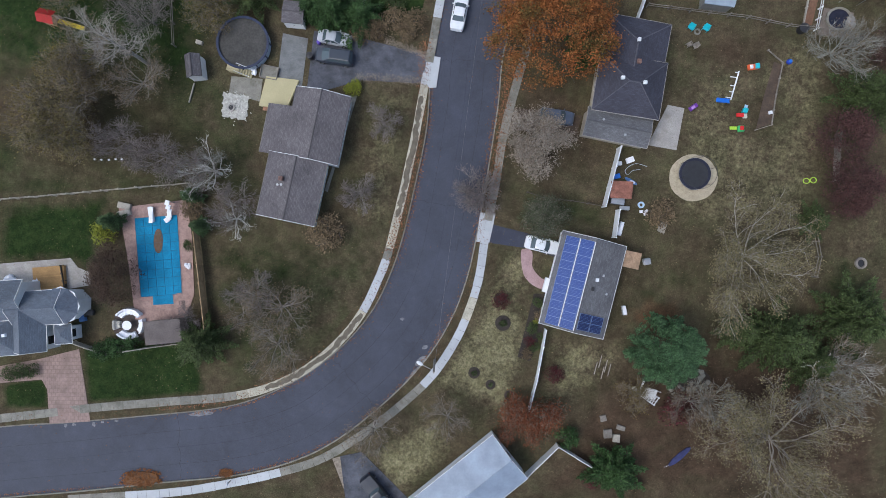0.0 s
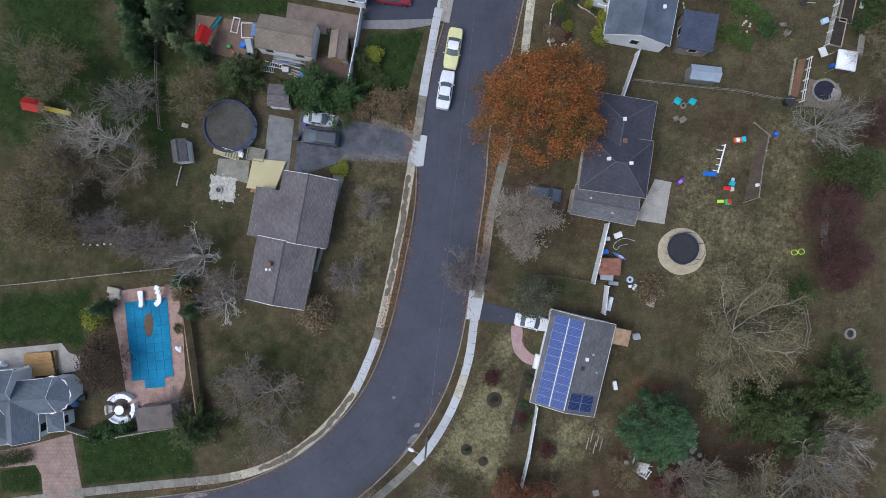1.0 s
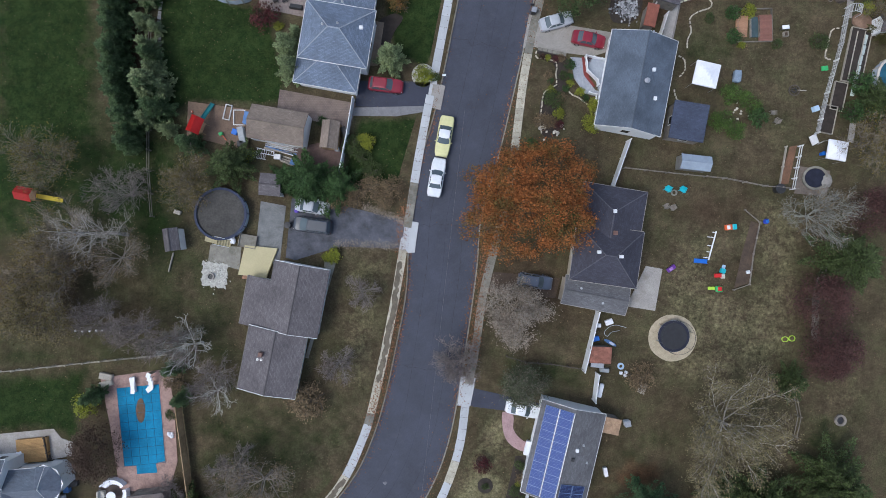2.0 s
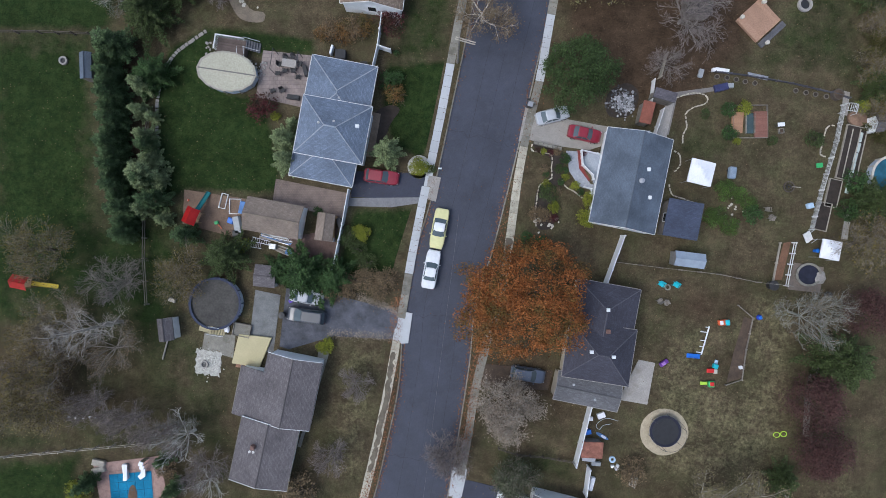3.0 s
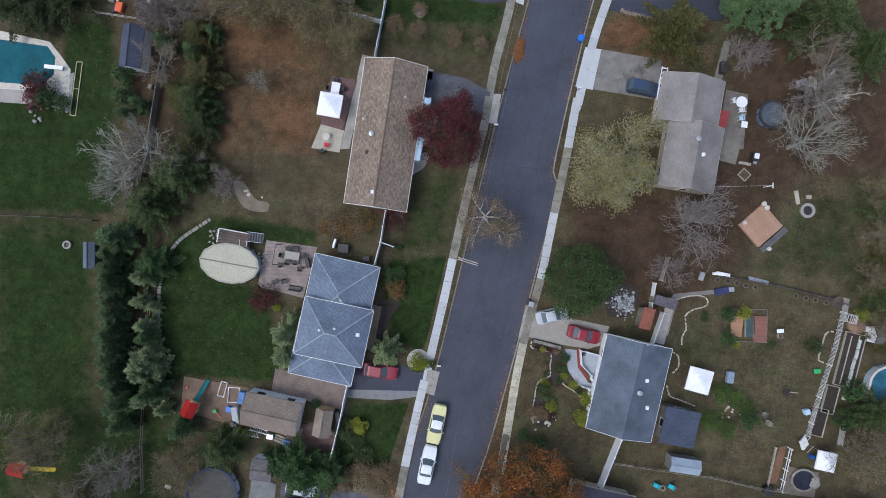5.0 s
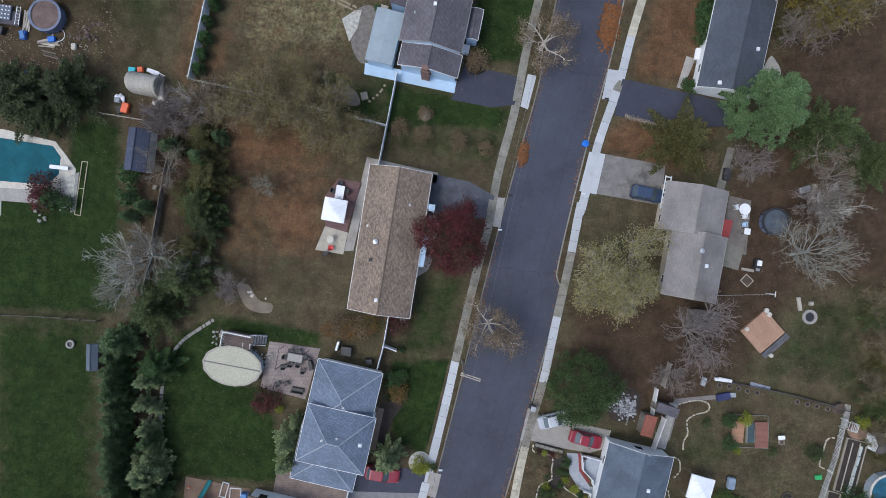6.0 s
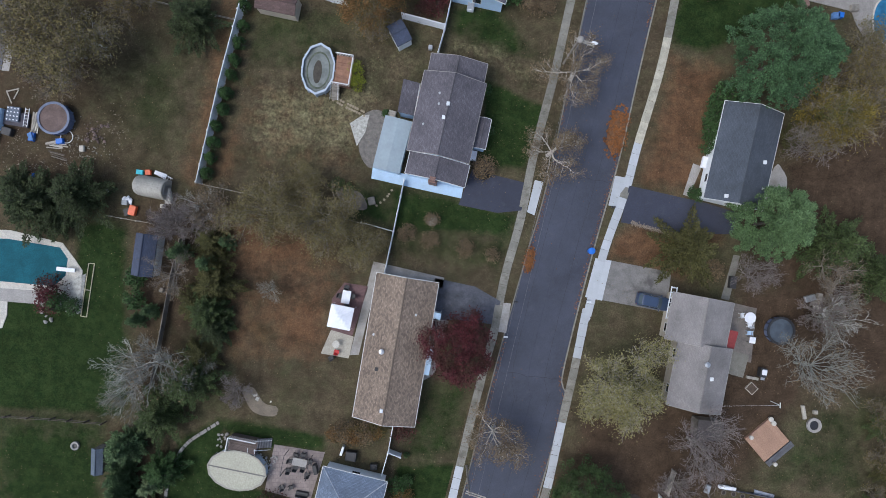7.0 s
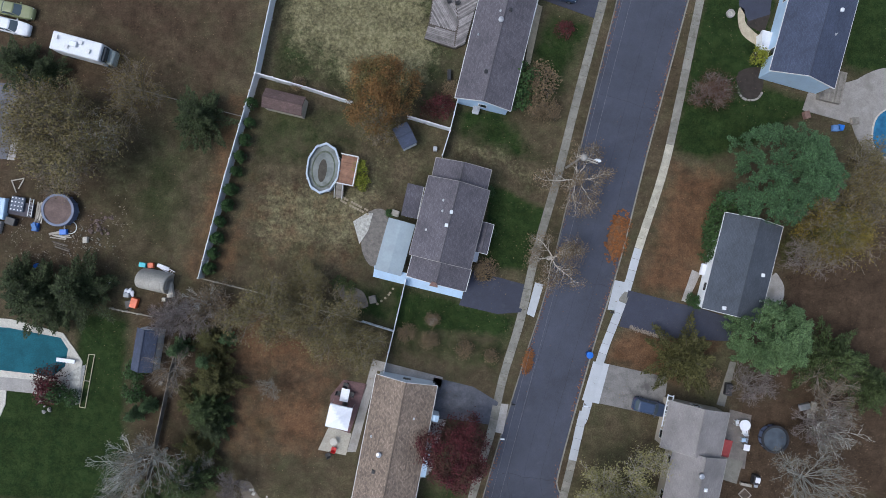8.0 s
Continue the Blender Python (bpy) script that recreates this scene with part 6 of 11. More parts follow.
for i, (src, at, s) in enumerate((
        (S1, (6.41, 100.99), 0.8), (S1, (-12.51, 38.04), 0.8), (S1, (16.20, 33.98), 1.2), (S1, (14.35, 34.67), 1.0), 
        (S1, (43.22, 37.59), 1.5), (S1, (40.29, 51.08), 1.2), (S1, (40.37, 48.15), 1.2), (S1, (56.27, 41.95), 1.8), (S1, (55.28, 38.26), 1.7), (S1, (-3.38, 54.76), 1.5), (S1, (-2.29, 55.16), 1.1), (S1, (35.55, 95.10), 1.2),
        (S1, (33.77, 93.85), 1.1), (S1, (36.58, 107.11), 2.0), (S1, (35.64, 104.42), 1.8), (S1, (35.25, 102.53), 1.7), (S1, (34.96, 100.27), 1.6), (S1, (15.93, -23.67), 1.8), (S1, (-43.46, -13.01), 1.5), (S1, (-41.27, -12.63), 1.4), (S1, (-39.46, -12.11), 1.3),
        (S1, (42.94, 131.92), 1.4), (S1, (-38.03, 79.90), 1.8), (S1, (-38.08, 77.13), 1.8), (S1, (-48.22, 76.36), 1.8), (S1, (-46.37, 75.68), 1.4), (S1, (-42.37, -12.27), 1.2), (S1, (-2.37, 58.45), 0.5), (S1, (-7.09, 102.52), 0.7),
        (S2, (0.55, 43.86), 1.2), 
        (S2, (-22.10, 33.76), 0.9), (S2, (42.26, 51.35), 0.9), (S2, (-43.16, 1.92), 1.5), (S2, (-11.07, 106.16), 1.1), (S2, (-11.36, 108.00), 1.1), (S2, (-6.57, 35.25), 1.0), (S2, (-7.31, 35.60), 0.8), (S2, (-17.93, 50.37), 0.6),
        (S2, (-12.22, 20.62), 0.6), (S2, (39.57, 126.41), 1.3), (S2, (57.47, 51.50), 0.9), (S2, (41.50, 47.08), 0.5),
        (S3, (-0.70, 86.50), 1.0), (S3, (3.83, 85.57), 1.0), (S3, (7.44, 84.87), 0.8), (S3, (-0.52, 89.11), 0.8), (S3, (5.88, 96.04), 1.3), (S3, (11.30, 120.90), 2.0), (S3, (-14.76, 2.41), 2.0), (S3, (-10.6, 61.3), 1.3), (S3, (-7.9, 61.4), 1.3), (S7, (-9.3, 61.0), 1.3), (S7, (-6.6, 61.6), 1.2),
        (S7, (-2.60, 52.95), 1.2), (S3, (27.82, 4.77), 1.5), (S3, (-31.89, 5.25), 1.2), (S3, (-0.15, 119.28), 1.0), (S3, (-20.17, 118.51), 0.8), (S3, (16.69, 43.53), 0.5),
        (S3, (-10.50, 27.91), 1.2), (S3, (-6.14, 29.38), 1.4), (S3, (-3.59, 29.39), 1.2), (S3, (-8.32, 28.28), 1.2), (S3, (-4.68, 27.93), 1.1), (S3, (-9.42, 29.00), 1.2), (S3, (-7.77, 121.69), 0.7), (S3, (35.93, 84.34), 1.2), (S3, (18.23, 40.64), 0.6), (S3, (15.74, 37.64), 0.9),
        (S4, (-1.46, 116.94), 1.4), (S4, (-2.89, 116.09), 1.1), (S4, (-3.04, 62.24), 1.5), (S4, (-48.98, 77.81), 1.6), (S4, (-19.43, 51.44), 1.5), (S4, (36.52, 102.62), 0.9), (S4, (7.48, -6.23), 1.0), (S4, (14.44, -15.67), 1.0), (S4, (29.75, -19.97), 1.8), (S4, (21.77, 45.49), 0.4),
        (S3, (10.77, 117.87), 1.3), (S3, (12.68, 117.27), 1.2), (S1, (9.07, 120.73), 2.6), (S1, (8.48, 118.59), 2.2), (S4, (-49.43, 76.31), 1.4), (S4, (19.23, -29.48), 0.8),
        (S1, (19.39, 44.87), 0.85), (S2, (19.42, 42.47), 0.5), (S2, (20.68, 41.34), 0.6), (S2, (22.48, 39.63), 0.9), (S2, (22.03, 37.33), 1.15), (S2, (16.94, 41.63), 0.6), (S5, (17.19, 40.44), 1.3), (S2, (17.84, 38.62), 0.75), (S3, (18.32, 45.86), 0.5), (S1, (19.31, 43.34), 0.6),
        (S4, (15.93, 45.93), 0.35), (S2, (16.65, 45.85), 0.4), (S4, (17.61, 45.71), 0.4), (S3, (16.75, 37.55), 0.7), (S1, (18.85, 41.89), 0.55), (S4, (17.9, 37.2), 0.5), (S1, (21.3, 40.6), 0.6), (S1, (16.9, 42.9), 0.5),
        (S1, (34.9, 101.6), 1.7), (S1, (35.1, 103.6), 1.8), (S1, (35.7, 105.6), 1.9), (S1, (33.1, 94.2), 1.0),
        (S5, (4.17, -15.71), 0.4), (S5, (6.29, -17.23), 0.3), (S5, (8.70, -18.61), 0.35), (S5, (12.3, -6.6), 0.7), (S3, (12.5, -8.3), 0.6), (S5, (11.6, -9.9), 0.8), (S2, (12.1, -9.0), 0.4), (S4, (11.3, -11.6), 0.6), (S5, (11.9, -12.3), 0.7), (S3, (10.9, -13.2), 0.6), (S5, (12.6, -11.0), 0.5), (S5, (51.37, 47.32), 1.2), (S5, (46.03, 47.19), 0.7), (S5, (37.38, 50.64), 0.7), (S5, (-32.59, 0.51), 0.7), (S5, (36.30, 121.67), 1.2),
        (S5, (-52.55, -15.59), 1.0), (S5, (-54.00, -15.60), 1.0), (S5, (-55.46, -15.97), 1.0), (S5, (2.03, 43.53), 0.7), (S5, (-13.05, 93.02), 1.0), (S5, (-11.52, 92.39), 0.9), (S5, (-7.26, 33.39), 1.2), (S5, (-6.12, 31.59), 1.3), (S5, (-8.76, 34.83), 1.4),
        (S5, (9.44, 120.76), 2.2), (S5, (-2.96, 67.95), 1.0), (S5, (-3.12, 65.39), 0.9), (S5, (18.52, 43.58), 0.6))):
    plant(src, at, i * 47 % 360, s)
S5.matrix_basis = S5.matrix_basis @ Matrix.Diagonal((0.5, 0.5, 0.5, 1))
S6 = leafy_tree("low spreading bright green juniper", 57, 0.9, 1.4, leaf("juniper_green", (0.075, 0.12, 0.03), 0.45), 1500, 0.09, clumps=60, spread=0.2, low=0.3, at=(39.84, 40.66), ragged=0.3, name="shrub", cat="shrub")
for i, (at, s) in enumerate((((41.68, 40.12), 0.8), ((38.98, 37.12), 1.0), ((40.69, 36.21), 0.9), ((38.09, 37.61), 0.7), ((43.03, 38.91), 0.8))):
    plant(S6, at, i * 70, s)
AV = leafy_tree("small rounded arborvitae beside the white fence", 56, 1.9, 0.72, L_GREEN, 1500, 0.10, clumps=90, spread=0.1, low=0.12, at=(-25.94, 115.35), ragged=0.1, name="arborvitae", cat="shrub")
tagged(AV, group="row of arborvitae")
for i, at in enumerate(((-26.64, 112.81), (-26.99, 110.55), (-27.48, 108.36), (-27.86, 106.47), (-28.41, 104.05), (-28.70, 101.95), (-29.57, 99.81), (-29.69, 97.57), (-30.35, 93.60), (-29.99, 95.62))):
    plant(AV, (at[0] + 0.65, at[1]), i * 50, 0.9 + 0.2 * (i * 37 % 10) / 10)


# ---- fences ----
def fence(label, pts, high=1.8, mat=WHITE, step=2.4, style="panel", name="fence", lean=0.0):
    """Posts and panels along a line of the plan; style: panel (solid), rail (two rails), picket (single slats)."""
    root = thing(name, label, "fence", pts[0])
    o = Vector(pts[0])
    rnd = random.Random(int(abs(o.x * 7 + o.y)))
    for a, b in zip(pts, pts[1:]):
        a, b = Vector(a), Vector(b)
        n = max(1, round((b - a).length / step))
        d = (b - a) / n
        ang = math.degrees(math.atan2(d.y, d.x))
        for i in range(n + 1):
            if i == n and b != Vector(pts[-1]):
                continue
            p = a + d * i - o
            post = bmesh.new()
            box(post, 0, 0, -0.15, 0.13, 0.13, high + 0.2)
            box(post, 0, 0, high + 0.05, 0.17, 0.17, 0.06, 0, 0.02)
            part("post", post, mat, root).matrix_basis = pose(p.x, p.y, 0, rnd.gauss(0, 0.8), rnd.gauss(0, 0.8), ang)
        for i in range(n):
            p = a + d * (i + 0.5) - o
            l = d.length - 0.13
            pn = bmesh.new()
            if style == "panel":
                box(pn, 0, 0, 0.06, l, 0.04, high - 0.1)
                part("rail", boxes((0, 0, high - 0.06, l, 0.09, 0.09)), mat, root).matrix_basis = pose(p.x, p.y, 0, 0, 0, ang)
            elif style == "rail":
                box(pn, 0, 0, high * 0.9, l, 0.05, 0.11)
                part("rail", boxes((0, 0, high * 0.45, l, 0.05, 0.11)), mat, root).matrix_basis = pose(p.x, p.y, 0, 0, 0, ang)
            else:
                box(pn, 0, 0.03, high * 0.85, l, 0.04, 0.08)
                k = int(l / 0.16)
                first = part("slat", boxes((0, 0, 0.05, 0.09, 0.02, high)), mat, root)
                for j in range(k):
                    q = new("slat", first.data) if j else first
                    q.parent = root
                    w = d.normalized() * (-l / 2 + (j + 0.5) * l / k)
                    q.matrix_basis = pose(p.x + w.x, p.y + w.y, 0, lean + rnd.gauss(0, 1), 0, ang)
            part({"panel": "panel"}.get(style, "rail"), pn, mat, root).matrix_basis = pose(p.x, p.y, 0, lean + rnd.gauss(0, 0.7), rnd.gauss(0, 0.4), ang)
    return root


WOOD_PALE = surface("sun-bleached_wood", (0.36, 0.33, 0.28), 0.2, 1.5, 10, rand=0.15)
fence("white vinyl fence from the solar house to the street lawn", [(13.20, -9.99), (12.08, -16.31), (11.09, -20.18)], 1.5)
fence("white vinyl privacy fence behind the dark-roofed house", [(22.42, 13.15), (20.52, 5.68)], 1.9)
fence("white vinyl fence beside the grass cuttings", [(22.31, 5.26), (21.83, 1.81)], 1.8)
fence("white vinyl fence between two gardens", [(26.61, 34.95), (24.25, 28.52)], 1.9)
fence("weathered low wooden fence between gardens", [(26.16, 31.51), (31.67, 30.84), (39.02, 30.00), (44.18, 28.95), (48.22, 28.54)], 1.0, WOOD, 2.4, "rail")
fence("white vinyl fence beside the shed yard", [(-8.36, 40.73), (-9.12, 36.51), (-10.49, 30.11)], 1.7)
fence("white vinyl fence beside the brown house", [(-4.13, 63.08), (-4.68, 59.02), (-5.33, 56.26)], 1.6)
fence("short white fence wing at the front lawn", [(-4.68, 59.09), (-3.08, 58.56)], 1.5)
fence("white vinyl fence between two front lawns", [(-4.32, 94.00), (-5.37, 87.32), (-6.28, 81.83)], 1.3)
fence("weathered white fence across the back gardens", [(-5.37, 87.30), (-9.48, 88.25)], 1.3)
fence("thin old wooden rail fence across back gardens", [(-9.58, 88.15), (-18.77, 90.15), (-24.77, 91.26), (-30.92, 92.30)], 1.2, WOOD_PALE, 2.4, "rail")
fence("long white vinyl privacy fence behind arborvitae", [(-30.66, 92.36), (-28.32, 105.56), (-25.46, 119.00), (-23.74, 131.95)], 1.8)
fence("white vinyl fence between back gardens", [(-25.32, 119.08), (-18.77, 117.74), (-12.80, 116.28)], 1.8)
fence("white vinyl fence beside the small dark shed", [(-5.59, 115.06), (0.01, 113.86)], 1.8)
fence("white vinyl fence joining two houses", [(0.73, 118.11), (0.01, 113.86), (-0.76, 110.42)], 1.5)
fence("old wooden rail fence behind the pool garden", [(-61.37, 5.70), (-57.01, 6.23), (-49.73, 6.84), (-41.00, 7.68), (-32.41, 8.45)], 1.3, WOOD_PALE, 2.4, "rail")
fence("brown wooden fence beside the pool", [(-31.40, 2.66), (-30.59, -4.15), (-29.84, -10.60)], 1.7, WOOD_TAN, 2.4)
fence("tan wooden fence in front of the pool garden", [(-40.16, -12.94), (-36.00, -12.28), (-32.06, -11.76)], 1.5, WOOD_PALE, 2.4)
fence("tan wooden fence from the house corner", [(-47.05, -11.86), (-43.30, -13.14)], 1.3, WOOD_PALE, 2.0)
fence("white fence behind the metal-roofed house", [(10.84, -28.51), (14.77, -24.69), (19.44, -27.54)], 1.6, WHITE_PAINT)
fence("white picket fence along the vegetable garden", [(55.11, 51.82), (54.15, 47.07), (52.29, 40.84), (50.98, 35.71)], 0.85, surface("worn_white_pickets", (0.50, 0.50, 0.49), 0.2, 2, 9, rand=0.3), 2.0, "picket", lean=-3)
fence("low bluish fence behind the garden beds", [(38.69, 56.09), (42.73, 55.60), (48.61, 54.58), (53.76, 53.39), (55.98, 52.71)], 0.45, surface("blue_grey_boards", (0.07, 0.07, 0.085), 0.3, 1.5, 9, rand=0.4), 2.0)
fence("grey wooden fence behind the dark shed", [(-32.72, 85.00), (-33.62, 80.54), (-34.32, 75.37), (-35.62, 65.77)], 1.1, WOOD)
fence("thin dark wire fence between lawns", [(-57.06, 61.07), (-48.25, 61.06), (-41.64, 60.79)], 1.1, BARK_DARK, 2.6, "rail")
fence("low dark garden fence", [(10.84, 7.54), (13.25, 6.75), (16.53, 6.47), (20.75, 5.76)], 0.8, BARK_DARK, 2.0, "rail")
fence("pale wooden fence beside the rock bed", [(32.21, 58.16), (31.41, 55.24)], 1.2, WOOD_PALE)
fence("pale fence beside the walk to the rear garden", [(30.62, 54.85), (29.89, 49.74)], 1.2, WHITE_PAINT)
fence("white wooden fence beside the flower bed", [(31.73, 51.10), (30.39, 46.87)], 1.3, WHITE_PAINT)
fence("low wooden edging of the playground", [(41.78, 25.95), (43.68, 24.35), (42.82, 20.27), (42.26, 16.34), (40.22, 15.68)], 0.25, WOOD, 2.4)
fence("long grey wooden boundary fence at the wood", [(47.35, 3.38), (48.09, -0.59), (47.52, -3.12)], 1.2, WOOD, 2.4, "rail")
fence("grey wooden fence along the red-leaved trees", [(51.62, 18.58), (50.48, 14.96), (50.22, 9.17)], 1.2, WOOD)
fence("wooden garden rail beside the lower pool yard", [(47.12, 34.02), (46.16, 28.86)], 0.4, WOOD_PALE)
fence("pale green rail beside the brown ramp", [(48.80, 34.06), (47.71, 28.53)], 0.9, WHITE_PAINT, 1.4, "rail")
fence("thin wooden fence along the tall house yard", [(-42.21, 87.54), (-36.62, 86.84)], 0.9, WOOD_PALE, 2.0, "rail")
fence("rough wooden fence behind bare trees", [(-41.12, 116.18), (-35.49, 115.12), (-27.22, 113.66)], 0.9, WOOD, 2.4, "rail")
fence("thin post and wire fence between back gardens", [(-34.09, 51.08), (-34.54, 45.20), (-34.76, 31.97), (-34.41, 26.10)], 1.0, WOOD, 2.6, "rail")


# ---- vehicles ----
LAMP_RED = plain("tail_lamp_red", (0.25, 0.01, 0.01), 0.2)
LAMP_CLEAR = plain("headlamp_clear", (0.6, 0.6, 0.62), 0.15)
# the sky's reflection in car windows is put into this lighter blue-grey base colour
CAR_GLASS = glass_mat("sky_lit_car_glass", (0.075, 0.10, 0.115))
RIM = plain("wheel_rim", (0.35, 0.35, 0.36), 0.3, 0.8)


def loft(bm, rings, close=True):
    rows = [[bm.verts.new(p) for p in r] for r in rings]
    n = len(rows[0])
    for a, b in zip(rows, rows[1:]):
        for i in range(n):
            bm.faces.new((a[i], b[i], b[(i + 1) % n], a[(i + 1) % n]))
    if close:
        bm.faces.new(rows[0])
        bm.faces.new(rows[-1][::-1])
    bmesh.ops.recalc_face_normals(bm, faces=bm.faces[:])
    return bm


def car(label, at, turn, paint, length=4.6, width=1.8, tall=1.45, cab=(-0.32, 0.17), top=(-0.2, 0.03), hood=0.98, tail=1.0, roof_mat=None, name="car"):
    """A parked car; cab and top: rear and front of the cabin's foot and roof, as shares of the length from the middle."""
    root = thing(name, label, "car", at, turn, group="parked cars")
    L, w = length, width / 2
    belt = tall * 0.64
    bm = bmesh.new()
    rings = []
    for sx, sw, zt in ((-0.5, 0.66, tail * 0.74), (-0.488, 0.80, tail * 0.9), (-0.46, 0.91, tail * belt / 0.95), (-0.4, 0.97, tail * belt / 0.93), (min(cab[0], -0.24), 1.0, belt), (0.0, 1.0, belt), (cab[1], 1.0, belt * 1.0), (0.33, 0.98, hood * belt * 0.96), (0.42, 0.93, hood * belt * 0.9), (0.47, 0.83, hood * belt * 0.8), (0.49, 0.70, hood * belt * 0.7), (0.5, 0.56, hood * belt * 0.58)):
        x, hw, zt = sx * L, w * sw, min(zt, belt * 1.02)
        rings.append([(x, -hw * 0.94, 0.22), (x, -hw, 0.42), (x, -hw, zt * 0.8), (x, -hw * 0.9, zt), (x, 0, zt + 0.025), (x, hw * 0.9, zt), (x, hw, zt * 0.8), (x, hw, 0.42), (x, hw * 0.94, 0.22)])
    part("body", loft(bm, rings), paint, root)
    c0, c1, t0, t1 = cab[0] * L, cab[1] * L, top[0] * L, top[1] * L
    bm = bmesh.new()
    cabin = lambda a, b, k, bow, z: [(a, -w * k, z), (b, -w * k, z), (b + bow, -w * k * 0.4, z), (b + bow, w * k * 0.4, z), (b, w * k, z), (a, w * k, z), (a - bow * 0.6, w * k * 0.4, z), (a - bow * 0.6, -w * k * 0.4, z)]
    loft(bm, [cabin(c0, c1, 0.88, 0.16, belt - 0.02), cabin(t0, t1, 0.70, 0.09, tall - 0.05)])
    part("cabin_glass", bm, CAR_GLASS, root, "dark glass with sky reflection in its colour")
    bm = bmesh.new()
    loft(bm, [cabin(t0 - 0.04, t1 + 0.05, 0.74, 0.09, tall - 0.08), cabin(t0, t1, 0.71, 0.09, tall - 0.02), cabin(t0 + 0.12, t1 - 0.1, 0.6, 0.09, tall + 0.02)])
    part("roof", bm, roof_mat or paint, root)
    for s in (-1, 1):
        for a, b in ((c0, t0), (c1, t1), ((c0 + c1) / 2, (t0 + t1) / 2)):
            bm = tube(bmesh.new(), (a, s * w * 0.88, belt - 0.02), (b, s * w * 0.71, tall - 0.06), 0.045, seg=6)
            part("pillar", bm, paint, root)
        part("wing_mirror", boxes((c1 - 0.12, s * (w + 0.07), belt - 0.05, 0.12, 0.2, 0.13, 0, 0.02)), paint, root)
        part("headlight", boxes((L * 0.465, s * w * 0.68, hood * belt * 0.62, 0.14, w * 0.3, 0.13, -s * 14, 0.02)), LAMP_CLEAR, root)
        part("tail_light", boxes((-L * 0.487, s * w * 0.66, tail * 0.6, 0.08, w * 0.3, 0.14, 0, 0.02)), LAMP_RED, root)
        for x in (-0.31, 0.31):
            ty = part("tyre", tube(bmesh.new(), (x * L, s * (w - 0.2), 0.31), (x * L, s * (w + 0.01), 0.31), 0.32, seg=18), RUBBER, root)
            part("rim", tube(bmesh.new(), (x * L, s * (w - 0.02), 0.31), (x * L, s * (w + 0.025), 0.31), 0.2, seg=12), RIM, ty)
    part("bumper", boxes((L * 0.49, 0, 0.3, 0.12, width * 0.82, 0.2, 0, 0.03)), paint, root)
    part("bumper", boxes((-L * 0.49, 0, 0.3, 0.12, width * 0.82, 0.2, 0, 0.03)), paint, root)
    return root


P_WHITE, P_YELLOW, P_RED = car_paint("white_car_paint", (0.72, 0.74, 0.78)), car_paint("pale_yellow_car_paint", (0.62, 0.60, 0.30)), car_paint("red_car_paint", (0.22, 0.011, 0.026))
P_SILVER, P_BLUE, P_DARK = car_paint("silver_car_paint", (0.42, 0.44, 0.48)), car_paint("dark_blue_car_paint", (0.03, 0.05, 0.10)), car_paint("slate_blue_van_paint", (0.07, 0.085, 0.115))
P_OLIVE, P_BLACK = car_paint("olive_car_paint", (0.20, 0.22, 0.10)), car_paint("blue_black_paint", (0.014, 0.018, 0.03))
SED = dict(cab=(-0.33, 0.19), top=(-0.2, 0.04))
car("long white classic sedan parked at the kerb", (2.12, 30.62), 79.4, P_WHITE, 5.0, 1.85, 1.4, (-0.28, 0.16), (-0.17, 0.02))
car("long pale yellow classic sedan parked at the kerb", (3.17, 35.86), 259.4, P_YELLOW, 5.2, 1.9, 1.4, (-0.24, 0.18), (-0.12, 0.05), roof_mat=P_WHITE)
car("red hatchback on a black driveway under a small tree", (-4.25, 42.50), -7.6, P_RED, 4.5, 1.8, 1.5, (-0.42, 0.18), (-0.33, 0.02))
car("silver sedan at the end of a concrete driveway", (17.66, 50.35), 14.7, P_SILVER, 4.3, 1.75, 1.42, **SED)
car("bright red sedan on a concrete driveway", (21.78, 47.98), -12.6, P_RED, 4.3, 1.75, 1.42, **SED)
car("dark blue sport utility car on a stained driveway", (28.49, 79.86), -9.8, P_BLUE, 4.3, 1.8, 1.65, (-0.45, 0.2), (-0.4, 0.05))
car("slate-blue minivan on a cracked driveway", (-13.84, 24.69), 172.2, car_paint("dull_blue_paint", (0.026, 0.034, 0.05)), 4.9, 1.9, 1.75, (-0.46, 0.28), (-0.42, 0.08))
car("silver sedan half under evergreen branches", (-13.85, 27.09), -9.8, P_SILVER, 4.3, 1.75, 1.42, **SED)
car("slate-blue sport utility car on bare earth", (14.55, 17.15), -9.3, car_paint("slate_blue_paint", (0.075, 0.095, 0.14)), 4.4, 1.8, 1.7, (-0.46, 0.2), (-0.4, 0.04))
car("white sedan on a short black driveway", (12.76, 0.78), -12.8, P_WHITE, 4.4, 1.78, 1.42, **SED)
car("blue-black pickup truck on a worn driveway", (-8.21, -30.91), -51.8, P_BLACK, 5.2, 1.9, 1.75, (-0.1, 0.2), (-0.06, 0.08))
car("olive green sedan in a back yard", (-57.43, 125.21), -7.8, P_OLIVE, 4.8, 1.8, 1.42, **SED)
car("white sedan with dark windows in a back yard", (-57.78, 123.10), -9.8, P_WHITE, 4.8, 1.8, 1.42, **SED)


